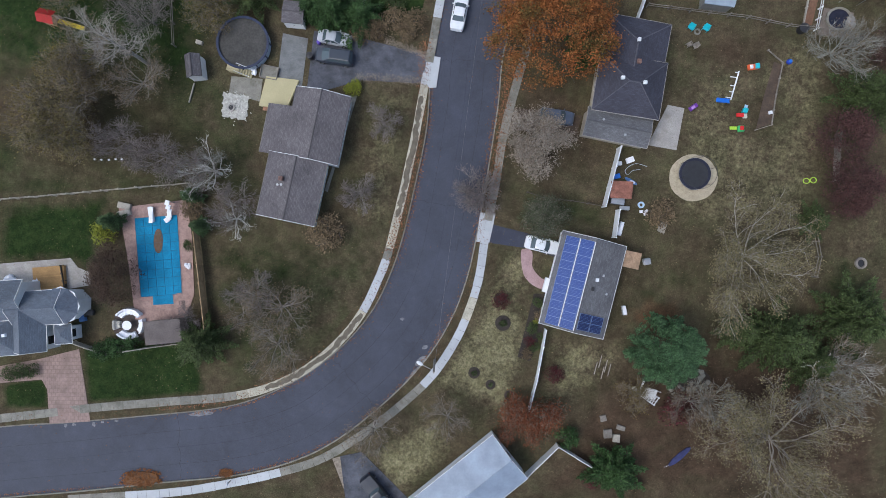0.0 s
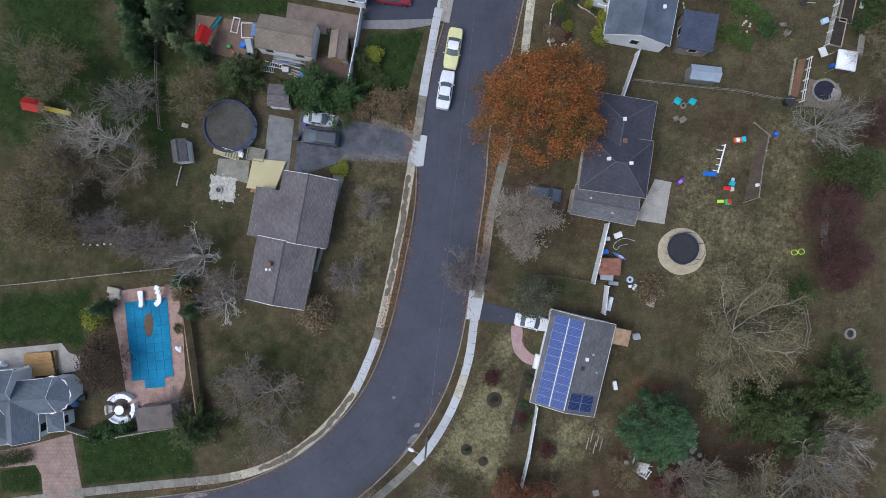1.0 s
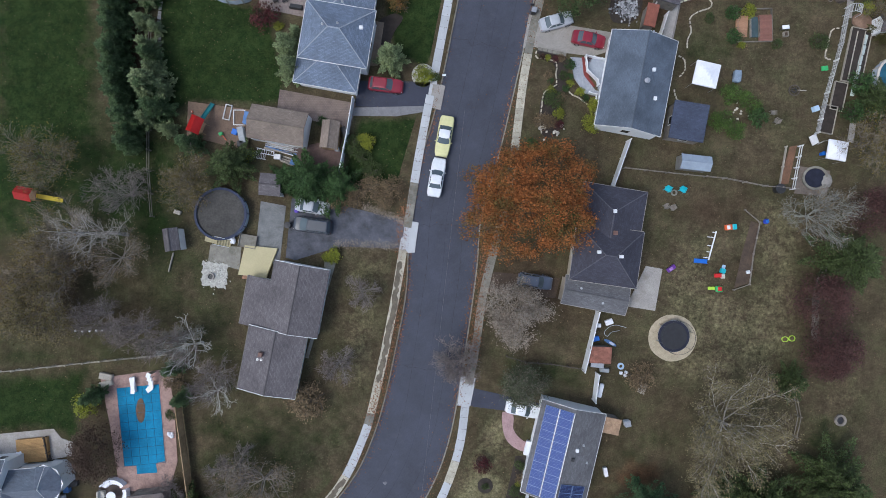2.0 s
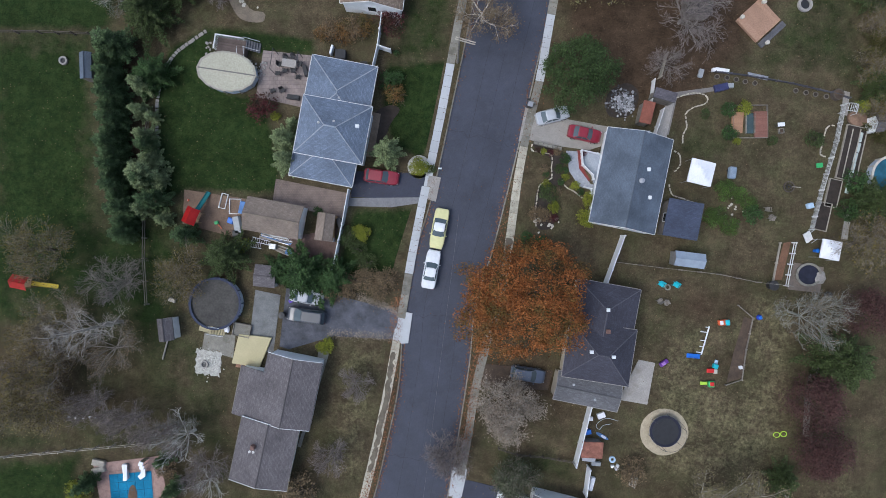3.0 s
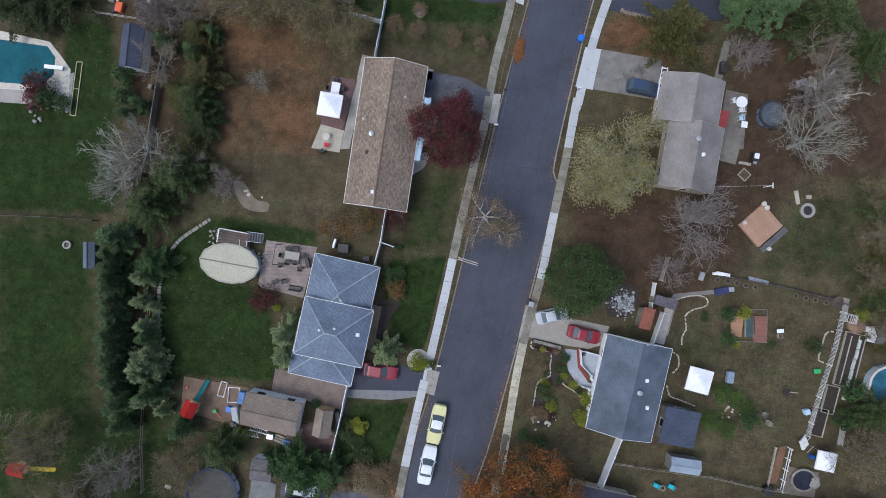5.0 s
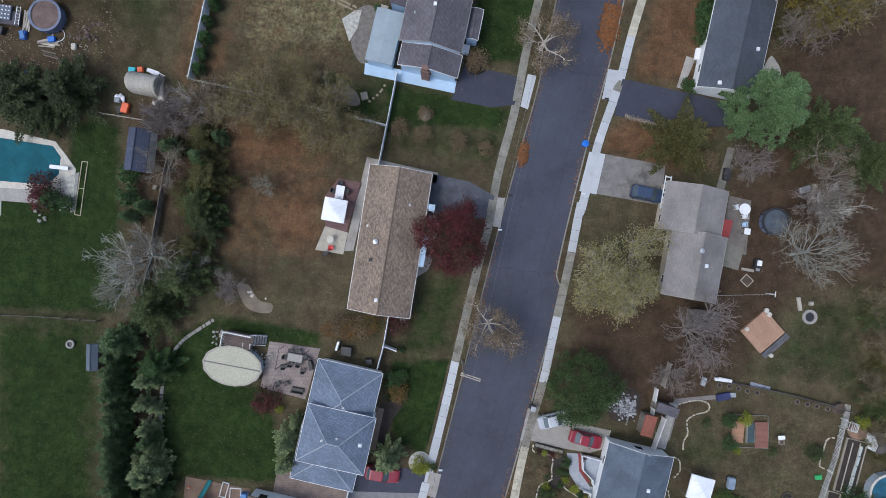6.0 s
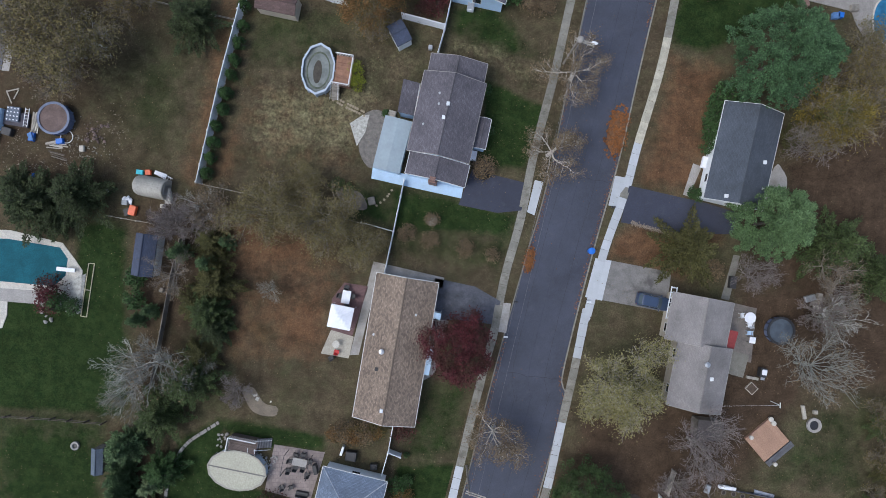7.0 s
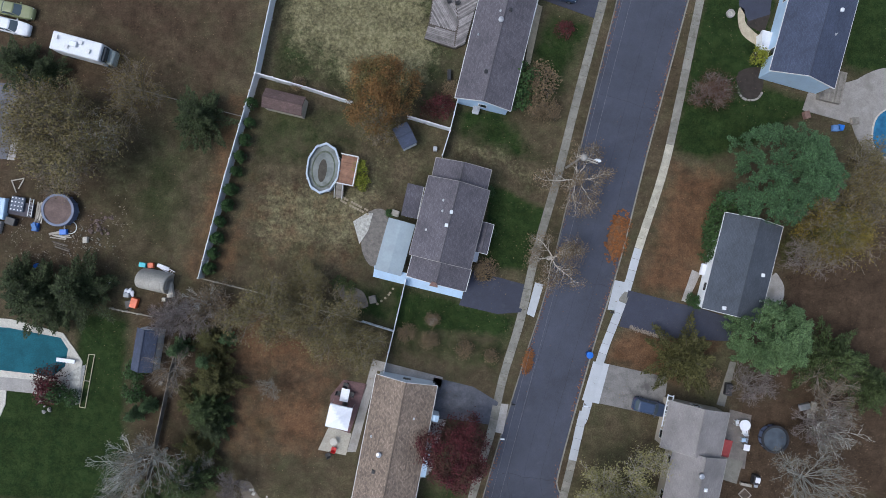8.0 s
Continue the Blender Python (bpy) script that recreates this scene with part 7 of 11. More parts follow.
def camper(at, turn):
    root = thing("camper_van", "long white motorhome with roof vents in a back yard", "motorhome", at, turn)
    bm = bmesh.new()
    box(bm, 0.0, 0, 0.5, 6.4, 2.3, 2.3, 0, 0.1)
    part("body", bm, WHITE, root)
    part("cab", boxes((3.6, 0, 0.4, 1.1, 1.9, 1.2, 0, 0.15)), car_paint("pale_green_cab_paint", (0.30, 0.34, 0.33)), root)
    part("windscreen", boxes((3.35, 0, 1.7, 0.5, 1.9, 0.7, 0, 0.1)), GLASS, root)
    for x, y in ((-2.6, 0.4), (-1.0, -0.4), (0.6, 0.5), (1.8, -0.3)):
        part("roof_vent", boxes((x, y, 2.88, 0.5, 0.5, 0.14, 0, 0.03)), WHITE_PAINT, root)
    part("air_conditioner", boxes((-0.2, 0.1, 2.88, 0.95, 0.7, 0.25, 0, 0.06)), WHITE, root)
    for s in (-1, 1):
        for x in (-2.2, 3.3):
            part("tyre", tube(bmesh.new(), (x, s * 0.95, 0.38), (x, s * 1.2, 0.38), 0.4, seg=16), RUBBER, root)


camper((-47.76, 120.45), -10.8)


# ---- solar panels ----
PV = surface("blue_solar_cells", (0.016, 0.050, 0.22), 0.08, 2, 20, rough=0.58, relief=0)
PV_DARK = surface("dark_blue_solar_cells", (0.012, 0.022, 0.085), 0.12, 2, 20, rough=0.58, relief=0)
PV_FRAME = plain("panel_frame_metal", (0.17, 0.25, 0.44), 0.4)
pv_me = {}
for key, mt in (("pale", PV), ("dark", PV_DARK)):
    bm = bmesh.new()
    box(bm, 0, 0, 0, 0.985, 1.62, 0.035)
    me = bpy.data.meshes.new("cell_sheet")
    bm.to_mesh(me)
    bm.free()
    me.materials.append(mt)
    fr = bpy.data.meshes.new("panel_frame")
    bm = boxes((0, 0.8, 0, 1.0, 0.03, 0.045), (0, -0.8, 0, 1.0, 0.03, 0.045), (0.49, 0, 0, 0.025, 1.6, 0.045), (-0.49, 0, 0, 0.025, 1.6, 0.045), *[(q, 0, 0.002, 0.010, 1.6, 0.037) for q in (-0.33, -0.165, 0.0, 0.165, 0.33)])
    bm.to_mesh(fr)
    bm.free()
    fr.materials.append(PV_FRAME)
    pv_me[key] = (me, fr)
sx, sy, sl, sw, sa = SOLAR
slope = math.degrees(math.atan2(1.3, sl / 2))


def solar_panel(u, v, key):
    """A panel on the solar roof: u along the ridge, v across it."""
    root = thing("solar_panel", "blue framed solar panel on the roof slope" if key == "pale" else "dark blue solar panel on the rear roof slope", "solar panel", (0, 0), group="roof solar panels")
    z = 2.6 + 1.3 * (1 - abs(v) / (sl / 2)) + 0.09
    root.matrix_basis = sm_world @ pose(u, v, z, -slope if v > 0 else slope, 0, 0)
    for me in pv_me[key]:
        new(me.name, me).parent = root


sm_world = pose(sx, sy, 0, 0, 0, sa + 90)
for i in range(11):
    for v in (1.0, 2.74):
        solar_panel(-sw / 2 + 0.75 + 1.01 * i, v, "pale")
rail = thing("panel_rail", "white mounting rail between solar panel rows", "mounting rail", (0, 0))
rail.matrix_basis = sm_world
for v in (0.12, 1.87):
    part("rail", boxes((-sw / 2 + 0.25 + 5.55, v, 2.6 + 1.3 * (1 - v / (sl / 2)) + 0.06, 11.1, 0.08, 0.06)), WHITE, rail)
for u in (-sw / 2 + 1.0, -sw / 2 + 2.02):
    for v in (-1.0, -2.65):
        solar_panel(u, v, "dark")


# ---- sheds and small roofs ----
def shed(label, at, roof_mat, wall_mat=WOOD, eave=1.9, rise=0.6, kind="gable", turn90=False, name="shed", over=0.12):
    root = thing(name, label, "shed", at[:2])
    block(root, at, roof_mat, wall_mat, eave=eave, rise=rise, kind=kind, turn90=turn90, over=over, gutter=False)
    return root


shed("small grey-brown garden shed with white doors", (-31.32, 23.07, 1.92, 2.87, 6.6), ROOF_BROWN, WHITE_PAINT, turn90=True)
shed("narrow shed with a brown-grey roof under evergreens", (-18.78, 29.81, 2.73, 2.78, -6.1), ROOF_BROWN, WHITE_PAINT, rise=0.3)
shed("garage with a brown shingle roof beside the play yard", (-17.62, 37.13, 7.16, 4.24, -10.6), ROOF_SHED, SIDING_WHITE, 2.4, 0.9)
shed("small shed with a brown shingle roof by the white fence", (-11.22, 36.00, 2.24, 3.49, -7.7), ROOF_SHED, WOOD_TAN, 1.9, 0.6, turn90=True)
shed("pale blue-grey metal garden shed", (34.77, 31.89, 3.82, 1.89, -7.2), surface("blue_grey_metal", (0.26, 0.31, 0.38), 0.15, 0.8, 6, rough=0.45), METAL, 1.8, 0.4)
shed("dark small shed beside the white fence", (-5.74, 112.46, 2.10, 2.97, 30.9), ROOF_NAVY, SIDING_WHITE, 1.9, 0.4)
shed("low shed with a red-brown roof against the white fence", (-21.48, 115.58, 5.25, 2.49, -9.2), shingle("red_brown_shingles", (0.10, 0.065, 0.06), 0.2), SIDING_TAN, 1.9, 0.6)
shed("dark blue-grey garden shed with a gable roof", (-36.60, 82.77, 2.75, 5.38, -4.8), ROOF_NAVY, SIDING_WHITE, 2.0, 0.8, turn90=True)
ar = thing("shed", "arched storage shed with a pale grey cover", "shed", (-36.57, 91.48), -8.4)
SHELTER = surface("pale_grey_shelter_sheet", (0.36, 0.34, 0.30), 0.12, 0.6, 6)
arch = lambda x, k: [(x, 1.35 * k * math.cos(t), 2.3 * k * max(0.0, math.sin(t)) ** 0.8) for t in (math.pi * i / 14 for i in range(15))]
part("cover", loft(bmesh.new(), [arch(-1.87, 0.97), arch(-1.75, 1.0), arch(0.0, 1.01), arch(1.75, 1.0), arch(1.87, 0.97)]), SHELTER, ar)
for x in (-1.4, -0.7, 0.0, 0.7, 1.4):
    hoop = bmesh.new()
    ring_pts = arch(x, 1.012)
    for a, b in zip(ring_pts, ring_pts[1:]):
        tube(hoop, a, b, 0.014, seg=5, cap=False)
    part("hoop", hoop, SHELTER, ar)
part("door_panel", boxes((1.89, 0, 0, 0.04, 1.3, 1.7)), METAL, ar)
shed("small dark blue shed under trees", (-41.40, 56.35, 1.50, 3.34, 1.4), ROOF_SLATE, WOOD, 1.8, 0.4, turn90=True)
shed("small dark shed at the edge of the lot", (59.51, 49.12, 2.84, 2.13, 1.4), ROOF_DUSK, SIDING_WHITE, 1.9, 0.5)
shed("weathered greenhouse lean-to beside the solar house", (23.70, -1.05, 2.02, 2.07, -11.8), surface("rusty_orange_tin", (0.33, 0.22, 0.14), 0.3, 1.5, 8), WOOD, 2.1, 0.2, "shed")
shed("small rust-red roofed bin store behind the fence", (22.55, 7.77, 2.71, 2.14, -2.8), surface("rusty_red_tin", (0.24, 0.10, 0.07), 0.35, 1.5, 9), WOOD, 1.5, 0.25, "shed")
shed("small red-roofed porch beside the grey house", (37.97, 75.72, 1.19, 2.23, -9.9), surface("dark_red_tin", (0.22, 0.035, 0.035), 0.2, 1.5, 9), WOOD, 2.1, 0.15, "shed")
shed("grey tin roofed lean-to under bare branches", (35.92, 64.03, 3.28, 2.57, -3.6), surface("brown_grey_tin", (0.115, 0.10, 0.095), 0.2, 1.5, 9), WOOD, 1.9, 0.2, "shed")
shed("brown brick lean-to beside the white fence", (29.31, 50.42, 1.47, 2.76, -12.6), surface("brick_red_tin", (0.22, 0.075, 0.05), 0.2, 1.5, 9), WOOD, 1.9, 0.2, "shed")
shed("dark carport roof beside the walk", (31.52, 52.54, 2.82, 1.23, -16.1), ROOF_DUSK, WOOD, 2.1, 0.1, "shed")
shed("flat grey-brown pavilion roof by the pool", (-34.79, -10.28, 4.59, 2.97, 5.5), surface("grey_brown_felt", (0.12, 0.10, 0.095), 0.2, 0.8, 8), WOOD, 2.2, 0.15, "shed")


# ---- pools ----
def pool_cover(name, col, line):
    m, nt, bs = node_mat(name)
    c = ramp(nt, noise_fac(nt, 0.5, 4), tuple(v * 0.8 for v in col), tuple(v * 1.15 for v in col))
    g = ramp(nt, noise_fac(nt, 8, 2), (0.85,) * 3, (1.12,) * 3)
    nt.links.new(blend(nt, 1.0, c, g, "MULTIPLY"), bs.inputs["Base Color"])
    bs.inputs["Roughness"].default_value = 0.8
    bs.inputs["Specular IOR Level"].default_value = 0.15
    return m


def water_mat(name, col, rough=0.06):
    m, nt, bs = node_mat(name)
    c = ramp(nt, noise_fac(nt, 0.8, 5), tuple(v * 0.75 for v in col), tuple(v * 1.3 for v in col))
    nt.links.new(c, bs.inputs["Base Color"])
    bs.inputs["Roughness"].default_value = rough
    bump(nt, bs, noise_fac(nt, 3, 2), 0.15, 0.02)
    return m


CONC_TAN = surface("tan_grey_concrete", (0.27, 0.25, 0.23), 0.15, 0.8, 8, stain=(0.2, 0.185, 0.165))
COVER_BLUE = pool_cover("bright_blue_pool_cover", (0.02, 0.20, 0.36), 0)
COVER_TEAL = pool_cover("teal_pool_cover", (0.015, 0.095, 0.125), 0)
STRAP = plain("blue_strap", (0.012, 0.12, 0.22))
PINK_DECK = surface("pink_pool_paving", (0.33, 0.22, 0.19), 0.25, 1.2, 6)
CREAM = surface("cream_coping", (0.52, 0.49, 0.43), 0.12, 1.5, 8)


def ground_pool(label, deck, water, mat, deck_mat, straps=None, rounded=False):
    """A sunken pool: paving round it, a raised rim and the sheet or water inside."""
    root = thing("swimming_pool", label, "pool", water[0])
    o = Vector(water[0])
    rel = lambda ps: [(p[0] - o.x, p[1] - o.y) for p in ps]
    if deck:
        part("paving", prism(rel(smooth_poly(deck) if rounded else deck), -0.2, 0.04), deck_mat, root)
    w = smooth_poly(water, 0.4) if rounded else water
    cx, cy = sum(p[0] for p in w) / len(w), sum(p[1] for p in w) / len(w)
    grow = [(cx + (p[0] - cx) * 1.07, cy + (p[1] - cy) * 1.05) for p in w]
    part("coping", prism(rel(grow), -0.1, 0.07), CREAM if deck_mat is not PINK_DECK else PINK_DECK, root)
    part("pool_surface", prism(rel(w), 0.0, 0.085), mat, root)
    if straps:
        a, b, c, d = [Vector(p) - o for p in straps[0]]
        nu, nv = straps[1]
        for i in range(nu + 1):
            p, q = a.lerp(b, i / nu), d.lerp(c, i / nu)
            part("strap", tube(bmesh.new(), (*p, 0.09), (*q, 0.09), 0.022, seg=4), STRAP, root)
        for i in range(nv + 1):
            p, q = a.lerp(d, i / nv), b.lerp(c, i / nv)
            part("strap", tube(bmesh.new(), (*p, 0.09), (*q, 0.09), 0.022, seg=4), STRAP, root)
    return root


q = [(-39.60, 3.98), (-34.14, 4.44), (-33.44, -5.68), (-38.75, -6.14)]
pool = ground_pool("sunken pool under a bright blue safety cover", [(-41.71, 5.35), (-32.98, 6.41), (-32.23, 1.60), (-31.91, -5.67), (-32.92, -8.96), (-36.19, -9.70), (-39.47, -8.98), (-40.60, -0.62)],
                   [(-39.60, 3.98), (-34.14, 4.44), (-33.51, -5.54), (-34.68, -5.76), (-34.53, -7.00), (-37.15, -7.15), (-37.22, -6.06), (-38.75, -6.14)], COVER_BLUE, PINK_DECK, (q, (5, 9)))
ground_pool("large sunken pool under a teal cover", [(-61.16, 85.05), (-55.28, 85.11), (-48.40, 83.77), (-46.77, 81.82), (-45.62, 80.28), (-45.77, 76.58), (-48.70, 76.36), (-60.51, 76.99)],
            [(-61.06, 83.80), (-55.56, 83.98), (-48.65, 83.16), (-47.58, 81.76), (-47.77, 79.53), (-49.21, 78.10), (-60.64, 78.60)], COVER_TEAL, CREAM)
slab("pool_terrace", [(-60.56, 77.57), (-48.78, 77.39), (-49.23, 75.59), (-56.01, 75.84), (-60.40, 75.52)], CONC, "grey paved terrace beside the covered pool", "patio", z=0.055)
slab("stone_bed", [(-47.95, 78.04), (-45.67, 79.90), (-45.86, 75.83), (-47.88, 75.32)], GRAVEL, "pale river stone bed beside the pool", "garden bed", z=0.06)
ground_pool("kidney-shaped pool with blue water and pale paving", [(52.28, 124.00), (58.54, 125.98), (60.90, 113.41), (57.11, 113.87), (54.34, 115.91), (52.59, 119.53)],
            [(56.30, 120.18), (59.62, 121.18), (61.57, 114.58), (57.42, 114.80), (55.78, 116.77)], water_mat("blue_pool_water", (0.03, 0.14, 0.26)), CONC_TAN, rounded=True)
slab("back_terrace", [(46.75, 122.46), (53.35, 124.83), (54.36, 121.16), (53.01, 118.81), (46.16, 120.17)], CONC_TAN, "pale concrete terrace behind the navy-roofed house", "patio", z=0.045)


def round_pool(label, at, rx, ry, turn, high, wall, rim, top, name="above_ground_pool", seg=36, level=0.9, dome=0.0):
    """A pool that stands on the ground: wall, rim, uprights and its water or cover."""
    root = thing(name, label, "pool", at, turn)
    r = rx
    s = ry / rx
    part("wall", ring(bmesh.new(), 0, 0, 0, r - 0.05, r, high, seg, 1, s), wall, root)
    part("rim", ring(bmesh.new(), 0, 0, high - 0.02, r - 0.16, r + 0.14, 0.07, seg, 1, s), rim, root)
    part("pool_surface", disc(bmesh.new(), 0, 0, 0.0, r - 0.06, high * level, seg, 1, s, dome), top, root)
    for i in range(12):
        a = 6.283 * i / 12
        part("upright", boxes(((r + 0.06) * math.cos(a), (r + 0.06) * math.sin(a) * s, 0, 0.14, 0.1, high, math.degrees(a))), rim, root)
    return root


CREAM_DULL = surface("dull_cream_edge", (0.33, 0.31, 0.26), 0.12, 1.5, 8)
BLUE_RIM = surface("faded_blue_metal", (0.12, 0.15, 0.24), 0.2, 1.5, 8, rough=0.5)
PALE_RIM = surface("pale_blue_grey_metal", (0.42, 0.48, 0.56), 0.12, 1.5, 8, rough=0.5)
NAVY = surface("navy_pool_lining", (0.035, 0.045, 0.085), 0.2, 1.5, 8)
round_pool("round raised pool with sagging dark cover and blue edge", (-25.38, 26.26), 3.22, 3.22, 0, 1.2, PALE_RIM, NAVY, surface("dark_grey_cover", (0.058, 0.055, 0.05), 0.3, 0.5, 4), level=0.86)
round_pool("oval pool on the ground under a cream winter cover", (-23.88, 55.80), 3.73, 2.49, -8.6, 1.2, PALE_RIM, CREAM_DULL, surface("cream_pool_cover", (0.40, 0.385, 0.30), 0.06, 0.5, 5, rough=0.65), level=1.03, seg=14)
round_pool("oval pool with murky grey-green water and pale rim", (-15.99, 107.63), 3.22, 2.12, 86.2, 1.2, PALE_RIM, PALE_RIM, surface("murky_pool_water", (0.15, 0.165, 0.155), 0.35, 0.8, 4, rough=0.5, relief=0, stain=(0.05, 0.042, 0.03)), level=0.75, seg=10)
round_pool("round pool with a brown leaf-covered cover and blue-grey edge", (-49.60, 99.72), 1.97, 1.97, 0, 1.1, BLUE_RIM, BLUE_RIM, surface("rust_brown_cover", (0.135, 0.095, 0.085), 0.3, 0.8, 8), level=0.95)
round_pool("round black-edged pool with dark grey-blue water", (44.99, 76.91), 1.68, 1.68, 0, 0.9, BLUE_RIM, DARK, water_mat("dark_pool_water", (0.075, 0.09, 0.11), 0.3), level=0.85)
round_pool("round pool with deep blue water and white edge", (60.77, 42.57), 2.49, 2.49, 0, 1.1, PALE_RIM, CREAM, water_mat("deep_blue_water", (0.025, 0.10, 0.15)), level=0.8)
round_pool("dark kidney-shaped garden pond with stone edge", (50.75, 29.93), 1.54, 1.39, 0, 0.35, CONC_OLD, CONC_OLD, water_mat("black_pond_water", (0.02, 0.02, 0.032), 0.2), name="garden_pond", level=0.8)
murky = [o for o in bpy.data.objects if o.name.startswith("above_ground_pool")][2]
part("silt", disc(bmesh.new(), -0.3, 0.1, 0.9, 1.0, 0.012, 22, 1.5, 0.55), surface("brown_pool_silt", (0.06, 0.052, 0.04), 0.3, 1.5, 8, relief=0), murky)
part("liner_fold", ring(bmesh.new(), -0.1, 0.0, 0.9, 1.75, 1.95, 0.014, 24, 1.25, 0.78), surface("green_pool_scum", (0.085, 0.10, 0.07), 0.4, 1.5, 8, relief=0), murky)
strip_me = boxes((0, 0, 1.235, 7.38, 0.16, 0.02))
part("cover_seam", strip_me, surface("grey_cover_seam", (0.16, 0.15, 0.14), 0.1, 2, 8), [o for o in bpy.data.objects if o.name.startswith("above_ground_pool")][1])

# trampoline on its sand ring
slab("sand_ring", [tuple(v) for v in smooth_poly([((32.31, 9.53)[0] + 3.15 * math.cos(a), (32.31, 9.53)[1] + 3.05 * math.sin(a)) for a in (0, 0.9, 1.8, 2.7, 3.6, 4.5, 5.4)])], SAND, "pale sand ring round the trampoline", "sand ring", z=0.03)
tr = thing("trampoline", "round black trampoline standing on a sand ring", "trampoline", (32.10, 9.91))
part("mat", disc(bmesh.new(), 0, 0, 0.86, 1.72, 0.02, 40), DARK, tr)
part("frame", ring(bmesh.new(), 0, 0, 0.84, 1.98, 2.04, 0.06, 40), METAL, tr)
part("edge_pad", ring(bmesh.new(), 0, 0, 0.88, 1.70, 2.02, 0.04, 40), surface("navy_pad", (0.02, 0.022, 0.04), 0.2, 2, 8), tr)
for i in range(6):
    a = 6.283 * i / 6 + 0.3
    part("leg", tube(bmesh.new(), (2.0 * math.cos(a), 2.0 * math.sin(a), 0), (2.0 * math.cos(a), 2.0 * math.sin(a), 0.86), 0.03), METAL, tr)
    part("net_pole", tube(bmesh.new(), (2.05 * math.cos(a), 2.05 * math.sin(a), 0.3), (2.08 * math.cos(a), 2.08 * math.sin(a), 2.4), 0.025), DARK, tr)
part("net_ring", ring(bmesh.new(), 0, 0, 2.38, 2.05, 2.09, 0.04, 40), DARK, tr)


# ---- street furniture ----
def utility_pole(label, at, arm_turn, lamp=None, cross=True, high=8.2):
    root = thing("street_lamp" if lamp else "utility_pole", label, "street lamp" if lamp else "utility pole", at)
    part("pole", tube(bmesh.new(), (0, 0, -0.2), (0, 0, high), 0.15, 0.11, 10), BARK, root)
    c, s = math.cos(radians(arm_turn)), math.sin(radians(arm_turn))
    if cross:
        bm = bmesh.new()
        box(bm, 0, 0.12, high - 0.5, 2.4, 0.1, 0.12)
        box(bm, 0, -0.12, high - 0.5, 2.4, 0.1, 0.12)
        part("crossarm", bm, WOOD_PALE, root).matrix_basis = pose(c * 0.75, s * 0.75, 0, 0, 0, arm_turn)
    if lamp:
        c, s = math.cos(radians(lamp)), math.sin(radians(lamp))
        part("lamp_arm", tube(bmesh.new(), (0, 0, high - 0.9), (c * 1.7, s * 1.7, high - 0.5), 0.035, seg=8), METAL, root)
        bm = bmesh.new()
        bmesh.ops.create_uvsphere(bm, u_segments=16, v_segments=8, radius=0.3, matrix=pose(c * 1.9, s * 1.9, high - 0.5, 0, 0, lamp) @ Matrix.Diagonal((1.4, 0.7, 0.4, 1)))
        part("lamp_head", bm, WHITE, root)
        if cross:
            bm = bmesh.new()
            bmesh.ops.create_uvsphere(bm, u_segments=16, v_segments=10, radius=0.42, matrix=pose(0.15, -0.1, high - 0.1))
            part("transformer", bm, CONC, root)
    return root


POLE_A, POLE_B, POLE_C = (15.58, 110.24), (5.50, 57.33), (-0.92, -14.07)
utility_pole("wooden street-lamp pole with white lamp and crossarm", POLE_A, -16, -8)
utility_pole("wooden utility pole with a pale double crossarm", POLE_B, -16)
utility_pole("street lamp with a thin arm over the bend", POLE_C, 150, 150, False, 7.0)


CABLE = surface("grey_cable_sheath", (0.16, 0.165, 0.18), 0.1, 2, 8, rough=0.6, relief=0)


def cable(label, a, b, sag=0.4):
    n, rad = 14, 0.016
    vs, fs = [], []
    for i in range(n + 1):
        t = i / n
        p = Vector(a).lerp(Vector(b), t) - Vector((0, 0, sag * 4 * t * (1 - t)))
        vs += [tuple(p + Vector((rad * math.cos(k), 0, rad * math.sin(k)))) for k in (0, 2.09, 4.19)]
    fs = [(3 * i + k, 3 * i + (k + 1) % 3, 3 * i + 3 + (k + 1) % 3, 3 * i + 3 + k) for i in range(n) for k in range(3)]
    me = bpy.data.meshes.new("overhead_cable")
    me.from_pydata(vs, [], fs)
    me.materials.append(CABLE)
    return tagged(new("overhead_cable", me), label, "cable")


north = (POLE_A[0] + 7.0, POLE_A[1] + 38.0)
for off in (0.0, 1.0):
    cable("thin overhead cable along the street", (POLE_B[0] + off, POLE_B[1], 7.9), (POLE_A[0] + off, POLE_A[1], 7.9))
    cable("thin overhead cable along the street", (POLE_A[0] + off, POLE_A[1], 7.9), (north[0] + off, north[1], 7.9))
cable("thin dark overhead cable over the bend", (POLE_C[0], POLE_C[1], 6.9), (POLE_B[0], POLE_B[1] - 20.0, 7.5))


def mailbox(label, at, turn):
    root = thing("mailbox", label, "mailbox", at, turn, group="kerbside mailboxes")
    part("post", boxes((0, 0, 0, 0.1, 0.1, 1.05)), WOOD, root)
    bm = bmesh.new()
    box(bm, 0.1, 0, 1.05, 0.5, 0.2, 0.16)
    tube(bm, (-0.15, 0, 1.21), (0.35, 0, 1.21), 0.1, seg=12)
    part("box", bm, WHITE if "white" in label else DARK, root)
    return root


mailbox("white mailbox on a post at the kerb", (9.54, 74.50), 0)
mailbox("dark mailbox on a post at the kerb", (10.62, 79.02), 0)
mailbox("white mailbox on a post at the driveway", (20.18, 79.49), 180)
mailbox("dark mailbox on a post beside the sidewalk", (22.72, 91.78), 180)
mailbox("white mailbox on a post by the small tree", (3.13, 43.49), 0)
mailbox("dark mailbox beside the concrete driveway", (14.63, 52.28), 180)
mailbox("white mailbox beside the lower sidewalk", (-27.15, -29.75), 90)


